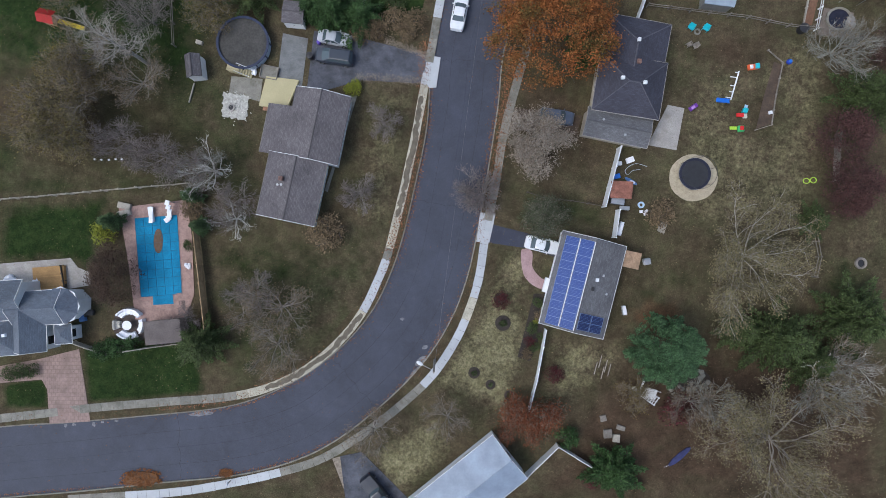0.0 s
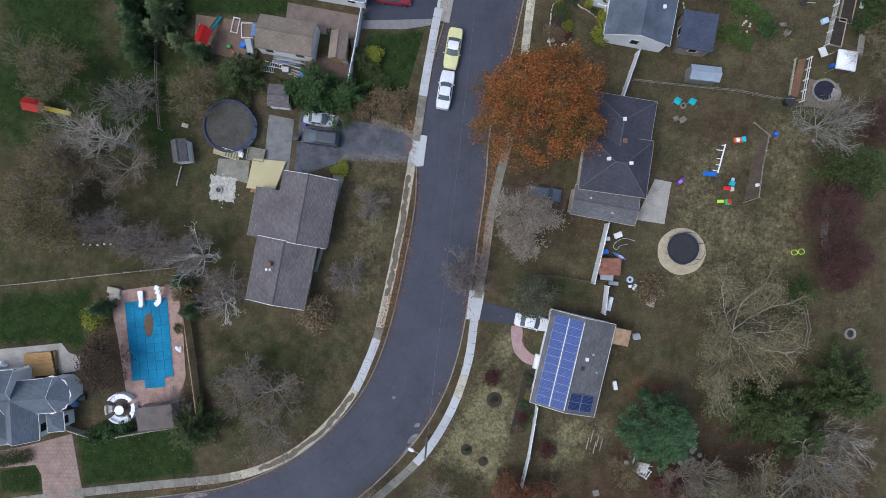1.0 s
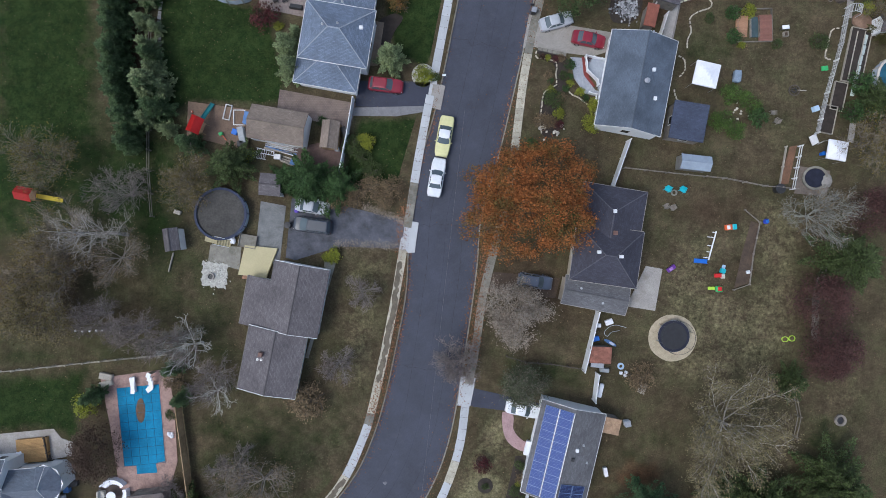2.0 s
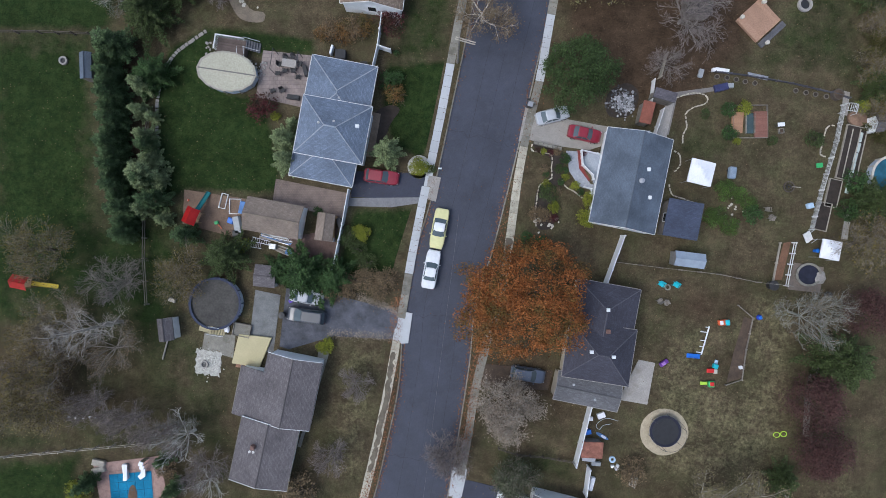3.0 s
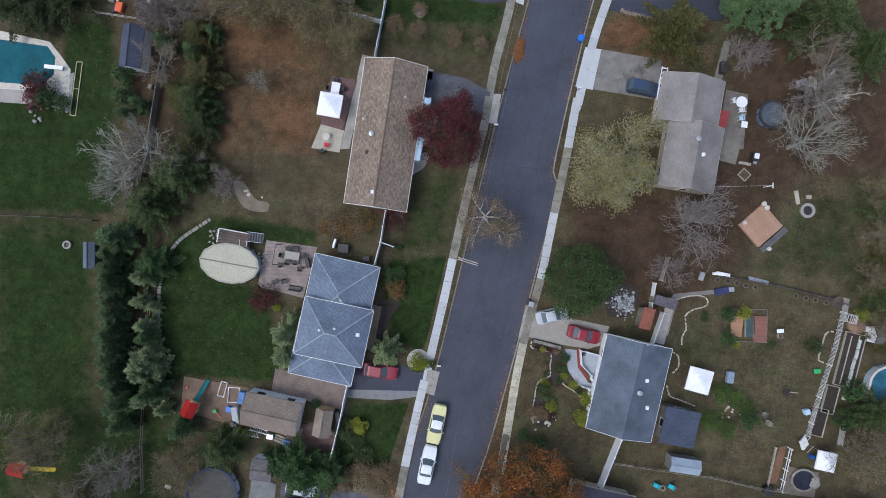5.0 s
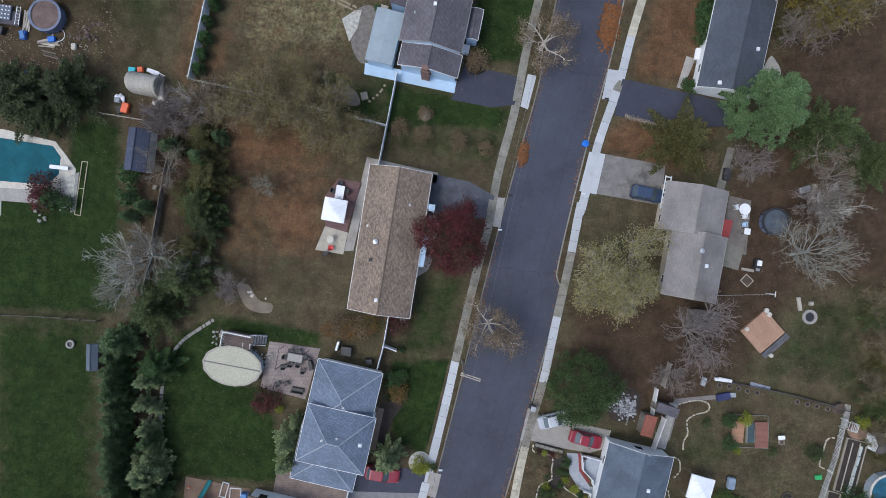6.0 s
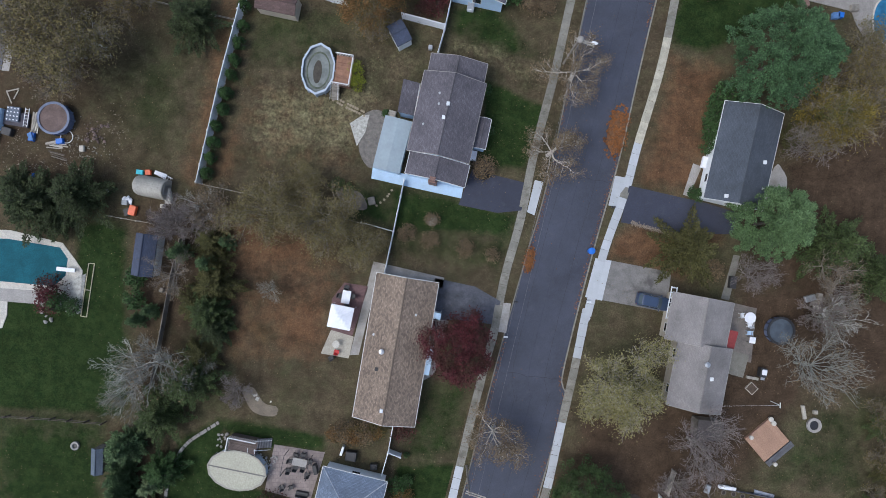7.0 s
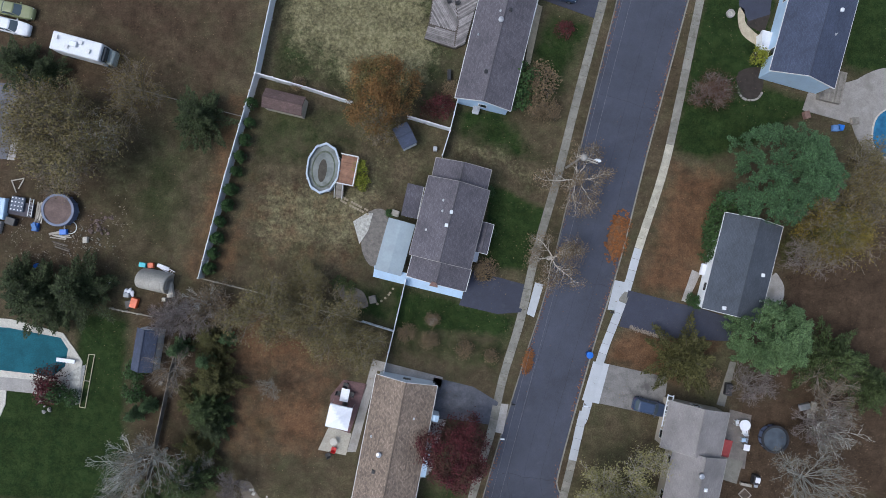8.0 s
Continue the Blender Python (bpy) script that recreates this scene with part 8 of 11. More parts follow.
def bin_can(label, at, mat, r=0.3, h=1.0, turn=0):
    root = thing("bin", label, "bin", at, turn)
    part("body", tube(bmesh.new(), (0, 0, 0), (0, 0, h), r * 0.85, r, 14), mat, root)
    part("lid", disc(bmesh.new(), 0, 0, h, r * 1.06, 0.05, 16, dome=0.06), mat, root)
    return root


BLUE_PL = surface("bright_blue_plastic", (0.02, 0.14, 0.55), 0.1, 2, 8, rough=0.4, relief=0)
RED_PL = surface("bright_red_plastic", (0.55, 0.02, 0.02), 0.1, 2, 8, rough=0.45, relief=0)
YEL_PL = surface("yellow_plastic", (0.65, 0.50, 0.03), 0.1, 2, 8, rough=0.45, relief=0)
GRN_PL = surface("green_plastic", (0.05, 0.38, 0.12), 0.1, 2, 8, rough=0.45, relief=0)
TEAL_PL = surface("turquoise_plastic", (0.03, 0.42, 0.50), 0.1, 2, 8, rough=0.45, relief=0)
PURPLE = surface("purple_plastic", (0.12, 0.03, 0.25), 0.1, 2, 8, rough=0.45, relief=0)
LIME_PL = surface("lime_plastic", (0.45, 0.70, 0.06), 0.1, 2, 8, rough=0.45, relief=0)
ORANGE_PL = surface("orange_plastic", (0.65, 0.12, 0.04), 0.1, 2, 8, rough=0.45, relief=0)
GREY_PL = surface("grey_plastic", (0.30, 0.32, 0.34), 0.1, 2, 8, rough=0.45, relief=0)
bin_can("blue recycling bin standing at the kerb", (20.23, 86.02), BLUE_PL, 0.42, 0.8)
bin_can("blue round tub on the back lawn", (-52.15, 92.06), BLUE_PL, 0.55, 0.4)
bin_can("blue barrel beside the brown ramp", (51.69, 33.03), BLUE_PL, 0.25, 0.6)
bin_can("dark round compost bin in the garden corner", (45.95, 28.56), DARK, 0.6, 0.9)
bin_can("dark rubbish bin behind the van", (-16.97, 24.75), DARK, 0.4, 1.0)
bin_can("small purple-blue bin on the driveway", (-15.89, 26.57), surface("violet_plastic", (0.10, 0.06, 0.35), 0.1, 2, 8), 0.25, 0.7)
bin_can("dark bin beside the play garage", (-19.11, 37.87), DARK, 0.3, 0.9)
bin_can("grey bin behind the brown house", (0.33, 80.75), DARK, 0.35, 1.0)
bin_can("dark bin in the garden beside rails", (53.23, 27.35), DARK, 0.35, 0.7)


# ---- garden furniture ----
def chair(label, at, turn, mat, wide=0.55, group="garden chairs"):
    root = thing("garden_chair", label, "chair", at, turn, group=group)
    part("seat", boxes((0, 0, 0.4, wide, 0.52, 0.05, 0, 0.015)), mat, root)
    part("backrest", boxes((0, -0.28, 0.42, wide, 0.05, 0.55, 0, 0.015, (12, 0))), mat, root)
    for x in (-1, 1):
        part("armrest", boxes((x * (wide / 2 + 0.02), 0, 0.62, 0.07, 0.5, 0.04)), mat, root)
        for y in (-0.22, 0.22):
            part("leg", boxes((x * wide * 0.45, y, 0, 0.05, 0.05, 0.62 if y > 0 else 0.42)), mat, root)
    return root


def table(label, at, turn, top, lx=1.6, ly=0.9, mat=None, round_top=False):
    root = thing("garden_table", label, "table", at, turn)
    if round_top:
        part("tabletop", disc(bmesh.new(), 0, 0, 0.7, lx / 2, 0.04, 28), top, root)
        part("pedestal", tube(bmesh.new(), (0, 0, 0), (0, 0, 0.7), 0.06), mat or DARK, root)
        part("foot", disc(bmesh.new(), 0, 0, 0, lx * 0.22, 0.05, 20), mat or DARK, root)
    else:
        part("tabletop", boxes((0, 0, 0.7, lx, ly, 0.05, 0, 0.02)), top, root)
        for x in (-1, 1):
            for y in (-1, 1):
                part("leg", boxes((x * (lx / 2 - 0.08), y * (ly / 2 - 0.08), 0, 0.06, 0.06, 0.7)), mat or DARK, root)
    return root


def canopy(label, at, turn, size, mat, high=2.2):
    """A pop-up tent with a pitched cloth roof on four poles."""
    root = thing("pop_up_canopy", label, "canopy", at, turn)
    bm = bmesh.new()
    h = size / 2
    k = 8
    rise = lambda i, j: 0.55 * (1 - max(abs(2 * i / k - 1), abs(2 * j / k - 1))) ** 1.25
    grid = [[bm.verts.new((-h + size * i / k, -h + size * j / k, high + rise(i, j))) for j in range(k + 1)] for i in range(k + 1)]
    for i in range(k):
        for j in range(k):
            bm.faces.new((grid[i][j], grid[i + 1][j], grid[i + 1][j + 1], grid[i][j + 1]))
    bmesh.ops.recalc_face_normals(bm, faces=bm.faces[:])
    part("cloth_roof", bm, mat, root)
    for s in (-1, 1):
        part("valance", boxes((0, s * h, high - 0.22, size, 0.02, 0.22), ), mat, root)
        part("valance", boxes((s * h, 0, high - 0.22, 0.02, size, 0.22), ), mat, root)
        for r in (-1, 1):
            part("pole", tube(bmesh.new(), (s * (h - 0.05), r * (h - 0.05), 0), (s * (h - 0.05), r * (h - 0.05), high), 0.025), METAL, root)
    return root


CLOTH = surface("white_canopy_cloth", (0.78, 0.79, 0.84), 0.04, 1, 6, rough=0.55, relief=0)
canopy("white pop-up canopy on the lawn", (36.03, 42.85), -13.6, 3.0, CLOTH)
canopy("white pop-up canopy over the maroon patio", (-11.40, 76.13), -8.8, 2.9, CLOTH)
canopy("white canvas canopy at the garden pond", (52.29, 33.14), -10.6, 2.4, CLOTH)
table("white-topped patio table with a dark hub", (-11.08, 78.57), -7.8, CLOTH, 1.1, 1.7)
for dx, dy, tr_ in ((-0.85, 0.1, 90), (0.85, 0.1, -90), (0.0, 1.25, 180), (0.1, -1.25, 0)):
    x0, y0 = (-11.08, 78.57)
    chair("dark patio chair at the white table", (x0 + dx, y0 + dy), tr_ + 165, DARK)
table("round pale table on the tan slab", (-12.10, 72.43), 0, CREAM, 0.95, round_top=True)
chair("bright red folding garden chair", (-12.02, 71.40), -10.8, RED_PL)
chair("dark garden chair beside the tan slab", (-12.70, 70.61), 30, DARK)
table("grey glass patio dining table", (-16.04, 57.02), -8.6, CONC, 1.9, 1.0)
for dx, dy, tr_ in ((-0.6, 0.85, 180), (0.4, 0.9, 180), (-0.6, -0.85, 0), (0.4, -0.85, 0), (-1.3, 0, -90), (1.3, 0, 90)):
    x0, y0 = (-16.04, 57.02)
    chair("dark metal patio dining chair", (x0 + dx, y0 + dy), tr_ - 10, DARK)
for at, tr_ in (((-18.23, 53.59), 20), ((-17.06, 53.62), 200), ((-17.55, 55.81), 0), ((-15.04, 55.36), 0)):
    chair("dark metal patio chair standing alone", at, tr_, DARK)
gz = thing("pergola_frame", "dark open metal pergola frame over the dining table", "pergola", (-16.25, 56.86), -8.6)
for x in (-1.6, 1.6):
    for y in (-1.3, 1.3):
        part("post", tube(bmesh.new(), (x, y, 0), (x, y, 2.3), 0.04), DARK, gz)
part("beam", boxes((-1.6, 0, 2.28, 0.06, 2.6, 0.06)), DARK, gz)
part("beam", boxes((1.6, 0, 2.28, 0.06, 2.6, 0.06)), DARK, gz)
sofa = thing("garden_bench", "dark wicker bench along the patio edge", "bench", (-15.64, 52.78), -8.6)
part("seat", boxes((0, 0, 0, 1.6, 0.6, 0.4, 0, 0.05)), DARK, sofa)
part("backrest", boxes((0, -0.3, 0.3, 1.6, 0.14, 0.5, 0, 0.04)), DARK, sofa)
for at in ((31.73, 28.72), (33.64, 28.62)):
    chair("bright turquoise garden armchair on the grass", at, 150, TEAL_PL, 0.75, group="turquoise armchairs")
pit = thing("fire_pit", "small round stone fire ring", "fire pit", (32.69, 28.30))
part("stone_ring", ring(bmesh.new(), 0, 0, 0, 0.25, 0.4, 0.2, 14), CONC_OLD, pit)
for at, rr, lab in (((53.84, -1.38), 0.75, "brown rusty fire ring in the far lawn"), ((50.31, 64.79), 0.95, "round stone fire pit in the back garden"), ((-0.51, 88.96), 0.7, "round pebble bed in the lawn"), ((-27.21, 18.30), 0.5, "dark fire pit on white gravel"), ((35.72, 132.12), 0.55, "small round white-edged bed in the lawn"), ((-45.39, 57.54), 0.55, "small round stone ring in the lawn")):
    fp = thing("fire_pit", lab, "fire pit", at)
    part("stone_ring", ring(bmesh.new(), 0, 0, 0, rr * 0.65, rr, 0.25, 18), CONC if "white" in lab or "stone" in lab else WOOD, fp)
    part("ash_bed", disc(bmesh.new(), 0, 0, 0, rr * 0.66, 0.08, 18), GRAVEL if "pebble" in lab or "white-edged" in lab else DARK, fp)
for at, tr_ in (((31.51, 26.56), 30), ((32.31, 26.34), 120), ((45.39, 38.38), 0), ((45.79, 37.29), 60)):
    chair("small brown wooden garden seat", at, tr_, WOOD, 0.6)
table("round white patio table with an umbrella", (41.06, 78.39), 0, CLOTH, 1.45, round_top=True)
for at, tr_ in (((40.14, 78.62), -80), ((41.20, 77.44), 10)):
    chair("white plastic garden chair", at, tr_, WHITE)
table("small square white garden table", (41.48, 75.53), -5.8, CLOTH, 0.8, 0.8)
chair("blue and white folding chair", (41.20, 76.40), 180, BLUE_PALE)
grill = thing("barbecue", "covered grey barbecue grill with white lid", "barbecue", (43.04, 71.41), -7.8)
part("body", boxes((0, 0, 0.1, 0.8, 1.2, 0.8, 0, 0.04)), DARK, grill)
part("lid", boxes((0, 0.1, 0.9, 0.6, 0.7, 0.22, 0, 0.06)), CLOTH, grill)
part("side_shelf", boxes((0, -0.75, 0.8, 0.5, 0.35, 0.04)), METAL, grill)
bench = thing("garden_bench", "long weathered wooden bench on bare earth", "bench", (41.90, 70.59), -7.8)
part("seat", boxes((0, 0, 0.4, 1.5, 0.35, 0.06)), WOOD_PALE, bench)
for x in (-0.6, 0.6):
    part("leg", boxes((x, 0, 0, 0.08, 0.3, 0.4)), WOOD_PALE, bench)


# ---- play things ----
def playset(label, at, turn, roof, slide):
    root = thing("play_tower", label, "play set", at, turn)
    for x in (-0.6, 0.6):
        for y in (-0.6, 0.6):
            part("post", boxes((x, y, 0, 0.1, 0.1, 2.3)), WOOD_TAN, root)
    part("platform", boxes((0, 0, 1.1, 1.4, 1.4, 0.08)), WOOD_TAN, root)
    bm = bmesh.new()
    vs = [bm.verts.new(p) for p in ((-1.05, -0.85, 2.2), (1.05, -0.85, 2.2), (1.05, 0, 2.75), (-1.05, 0, 2.75), (-1.05, 0.85, 2.2), (1.05, 0.85, 2.2))]
    bm.faces.new((vs[0], vs[1], vs[2], vs[3]))
    bm.faces.new((vs[3], vs[2], vs[5], vs[4]))
    bmesh.ops.solidify(bm, geom=bm.faces[:], thickness=0.03)
    part("canvas_roof", bm, roof, root)
    bm = bmesh.new()
    box(bm, 2.1, 0, 0.6, 2.9, 0.5, 0.05, 0, 0, (0, 22))
    for s in (-1, 1):
        box(bm, 2.1, s * 0.25, 0.62, 2.9, 0.05, 0.14, 0, 0, (0, 22))
    part("slide", bm, slide, root)
    part("ladder", boxes((-0.75, 0, 0, 0.06, 0.6, 1.1), (-0.8, 0, 0.4, 0.1, 0.6, 0.06), (-0.8, 0, 0.8, 0.1, 0.6, 0.06)), WOOD_TAN, root)
    return root


playset("play tower with red canvas roof and yellow slide", (-49.49, 29.04), -11.8, RED_PL, YEL_PL)
playset("play tower with red canvas roof and green slide", (-27.97, 37.41), 66.4, RED_PL, surface("dark_teal_slide", (0.02, 0.17, 0.18), 0.1, 2, 8))


def frame_box(label, at, turn, lx, ly, mat, name="sandbox", fill=None, h=0.2, t=0.08):
    root = thing(name, label, name.replace("_", " "), at, turn)
    for s in (-1, 1):
        part("side_board", boxes((0, s * ly / 2, 0, lx + t, t, h)), mat, root)
        part("end_board", boxes((s * lx / 2, 0, 0, t, ly - t, h)), mat, root)
    if fill:
        part("filling", boxes((0, 0, 0, lx - t, ly - t, h * 0.6)), fill, root)
    return root


frame_box("white empty wooden frame on the play yard", (-24.72, 39.42), -13.6, 0.8, 1.9, WHITE_PAINT, "wooden_frame")
frame_box("white square frame on the play yard", (-23.24, 38.72), -1.6, 1.4, 1.9, WHITE_PAINT, "wooden_frame")
frame_box("diamond-shaped wooden frame on bare earth", (42.00, 69.19), 48, 1.1, 1.2, WOOD_PALE, "wooden_frame", EARTH)
toy = lambda label, at, turn, rows: [part(n, boxes(r), m, root_) for root_ in [thing("toy", label, "toy", at, turn, group="garden toys")] for n, r, m in rows]
toy("purple plastic ride-on toy car", (32.13, 18.55), 35, (("body", (0, 0, 0.15, 1.2, 0.55, 0.3, 0, 0.06), PURPLE), ("seat", (-0.1, 0, 0.4, 0.5, 0.4, 0.15, 0, 0.04), surface("lilac_plastic", (0.35, 0.2, 0.5), 0.1, 2, 8)), ("wheel", (0.4, 0, 0, 0.25, 0.66, 0.25, 0, 0.05), DARK), ("wheel", (-0.4, 0, 0, 0.25, 0.66, 0.25, 0, 0.05), DARK)))
toy("long blue plastic slide lying in grass", (35.98, 19.44), -5, (("chute", (0, 0, 0.1, 1.7, 0.5, 0.12, 0, 0.03), BLUE_PL), ("rim", (0, 0.24, 0.2, 1.7, 0.08, 0.1), BLUE_PL), ("rim", (0, -0.24, 0.2, 1.7, 0.08, 0.1), BLUE_PL)))
toy("orange and turquoise toy cottage climber", (39.82, 23.76), 5, (("base", (0, 0, 0, 1.3, 0.7, 0.4, 0, 0.06), ORANGE_PL), ("roof", (0.4, 0, 0.4, 0.5, 0.7, 0.3, 0, 0.06), TEAL_PL), ("panel", (-0.3, 0, 0.4, 0.4, 0.5, 0.1, 0, 0.03), WHITE)))
toy("light blue toy slide with steps", (38.75, 18.14), 70, (("steps", (0, 0, 0, 0.6, 0.6, 0.6, 0, 0.08), TEAL_PL), ("chute", (0.45, 0, 0.1, 0.7, 0.4, 0.2, 0, 0.05), BLUE_PALE)))
toy("red toy wagon with white seat", (38.32, 17.56), 0, (("tray", (-0.2, 0, 0.2, 0.9, 0.5, 0.25, 0, 0.05), RED_PL), ("seat", (0.45, -0.1, 0.1, 0.5, 0.6, 0.3, 0, 0.05), CREAM)))
toy("lime and red toy play table with slide", (37.96, 15.81), 0, (("table", (0.3, 0, 0.0, 0.8, 0.8, 0.5, 0, 0.1), GRN_PL), ("top", (0.3, 0.05, 0.5, 0.55, 0.55, 0.1, 0, 0.05), RED_PL), ("chute", (-0.65, 0.1, 0.15, 0.9, 0.4, 0.12, 0, 0.03), LIME_PL)))
toy("blue plastic toy box on the play yard", (-23.78, 36.87), -20, (("box", (0, 0, 0, 0.75, 0.75, 0.35, 0, 0.05), BLUE_PL), ("lid", (0, 0, 0.35, 0.7, 0.6, 0.06, 0, 0.02), BLUE_PL)))
toy("small green toy digger with orange bar", (-25.54, 36.61), 20, (("body", (0, 0, 0.1, 0.5, 0.4, 0.4, 0, 0.05), GRN_PL), ("arm", (0.2, -0.6, 0.2, 0.08, 0.9, 0.08, 20), ORANGE_PL)))
toy("small orange ball on bare earth", (-29.28, 39.53), 0, (("ball", (0, 0, 0, 0.3, 0.3, 0.3, 0, 0.1), ORANGE_PL), ("cap", (0, 0, 0.28, 0.1, 0.1, 0.03), WHITE)))
toy("blue plastic barrel of the playground corner", (44.41, 24.43), 0, (("barrel", (0, 0, 0, 0.65, 0.65, 0.6, 20, 0.2), surface("deep_blue_plastic", (0.02, 0.05, 0.35), 0.1, 2, 8)), ("lid", (0, 0, 0.6, 0.4, 0.4, 0.05, 20, 0.02), BLUE_PL)))
toy("white small crate inside playground edging", (42.10, 17.94), 10, (("crate", (0, 0, 0, 0.4, 0.4, 0.3, 0, 0.03), CLOTH), ("lid", (0, 0, 0.3, 0.36, 0.36, 0.04), WHITE)))
swing = thing("swing_beam", "white fallen swing-set frame on the grass", "swing set", (37.57, 21.42), 74.2)
part("beam", tube(bmesh.new(), (-1.9, 0, 0.1), (1.9, 0, 0.1), 0.09), WHITE, swing)
for x, l in ((-1.7, 0.7), (-0.9, 0.5), (-0.1, 0.6), (1.0, 0.9), (1.7, 0.4)):
    part("strut", boxes((x, l / 2, 0.02, 0.1, l, 0.06, 8)), WHITE, swing)
heart = thing("garden_hoop", "looped pale green hose on the lawn", "garden hose", (47.31, 9.23))
part("loop", ring(bmesh.new(), -0.45, -0.05, 0.0, 0.36, 0.46, 0.06, 16, 1, 0.8), LIME_PL, heart)
part("loop", ring(bmesh.new(), 0.45, 0.05, 0.0, 0.34, 0.44, 0.06, 16, 1, 0.9), LIME_PL, heart)


# ---- decks, terraces and garden structures ----
def deck(label, at, mat, high=0.5, board=0.16, rails=(), along=True, diagonal=False, name="deck", rail_mat=WHITE_PAINT):
    """A deck of single boards on a frame; at: x, y, length, width, angle."""
    x, y, lx, ly, a = at
    root = thing(name, label, "deck", (x, y), a)
    part("frame", boxes((0, 0, 0.0, lx - 0.06, ly - 0.06, high - 0.05)), mat, root)
    n = min(80, int(ly / board))
    me = bpy.data.meshes.new("board")
    bm = boxes((0, 0, high - 0.045, lx, ly / n - 0.012, 0.045))
    bm.to_mesh(me)
    bm.free()
    me.materials.append(mat)
    for i in range(n):
        ob = new("board", me)
        ob.parent = root
        ob.matrix_basis = pose(0, -ly / 2 + (i + 0.5) * ly / n, 0)
    for side in rails:
        u, v, l, t = {"n": (0, ly / 2, lx, 0), "s": (0, -ly / 2, lx, 0), "e": (lx / 2, 0, ly, 90), "w": (-lx / 2, 0, ly, 90)}[side]
        r = bmesh.new()
        box(r, 0, 0, high + 0.85, l, 0.11, 0.06)
        part("handrail", r, rail_mat, root).matrix_basis = pose(u, v, 0, 0, 0, t)
        k = int(l / 0.2)
        first = part("baluster", boxes((0, 0, high - 0.02, 0.045, 0.045, 0.9)), rail_mat, root)
        for i in range(k):
            q = new("baluster", first.data) if i else first
            q.parent = root
            q.matrix_basis = pose(u, v, 0, 0, 0, t) @ pose(-l / 2 + (i + 0.5) * l / k, 0, 0)
    return root


def steps(label, at, turn, mat, n=4, wide=1.0, run=0.28, rise=0.18):
    root = thing("steps", label, "steps", at, turn)
    for i in range(n):
        part("tread", boxes((i * run, 0, (n - 1 - i) * rise, run, wide, rise)), mat, root)
    for s in (-1, 1):
        part("handrail", tube(bmesh.new(), (-0.1, s * wide / 2, n * rise + 0.8), (n * run, s * wide / 2, 0.85), 0.03), WHITE, root)
    return root


deck("dark wooden deck with white rails beside the oval pool", (-23.29, 59.05, 3.59, 1.82, -9.0), surface("brown_deck", (0.10, 0.075, 0.065), 0.2, 1.5, 9, rand=0.2), 1.15, rails=("n", "w"))
steps("grey steps with white handrails down from the pool deck", (-21.44, 59.30), -6.6, surface("grey_treads", (0.12, 0.12, 0.13), 0.2, 2, 8), 6, 1.2)
steps("white pool steps with handrails", (-22.09, 58.70), -98.6, WHITE, 4, 0.9)
chair("white plastic chair on the pool deck", (-23.82, 59.47), 10, WHITE)
deck("red-brown pool deck with white edge and rails", (-12.77, 107.56, 2.23, 3.77, -7.0), WOOD_RED, 1.1, rails=("n", "e", "s"))
table("round white table on the red-brown pool deck", (-12.31, 108.81), 0, WHITE, 1.2, round_top=True)
steps("dark steps down from the red-brown pool deck", (-13.70, 105.60), -95.8, WOOD, 6, 1.0)
deck("pale yellow deck at the dark round pool", (-26.70, 23.06, 1.47, 0.80, -13.8), surface("pale_yellow_deck", (0.42, 0.37, 0.22), 0.15, 1.5, 9, rand=0.15), 1.1)
steps("pale yellow steps down from the pool deck", (-25.98, 22.91), -15.8, surface("pale_yellow_treads", (0.42, 0.37, 0.22), 0.15, 1.5, 9), 6, 1.0)
yr = thing("patio_deck", "flat pale yellow painted patio deck beside the house", "deck", (-20.98, 20.32))
YP = [Vector(p) - Vector(yr.location.xy) for p in ((-22.65, 22.26), (-18.45, 21.78), (-20.03, 18.00), (-23.58, 18.50))]
part("platform", prism(YP, 0.0, 0.4), surface("pale_yellow_sheet", (0.44, 0.39, 0.22), 0.06, 0.7, 5, rough=0.6), yr)
part("step", prism([YP[3] + (YP[2] - YP[3]) * k + (YP[3] - YP[0]) * f for k, f in ((0.15, 0.0), (0.85, 0.0), (0.85, 0.12), (0.15, 0.12))], 0.0, 0.22), WOOD_RED, yr)
frame_box("open timber pen beside the yellow patio roof", (-22.28, 22.76), -11.8, 2.2, 1.6, WOOD, "timber_pen", CONC_OLD, 0.5)
deck("orange-stained deck beside the blue-grey house", (-50.33, -3.75, 3.99, 3.03, 4.4), surface("orange_stained_boards", (0.42, 0.25, 0.10), 0.12, 1.0, 9, rand=0.08), 0.5)
slab("house_terrace", [(-61.34, -2.16), (-56.97, -1.92), (-47.87, -1.16), (-46.92, -2.39), (-45.32, -2.97), (-45.31, -4.64), (-48.22, -5.16), (-61.33, -5.22)], CONC, "pale curved concrete terrace behind the house", "patio", z=0.04)
fence("dark planter boxes along the orange deck", [(-48.74, -2.11), (-48.22, -5.02)], 0.7, BARK_DARK, 1.0)
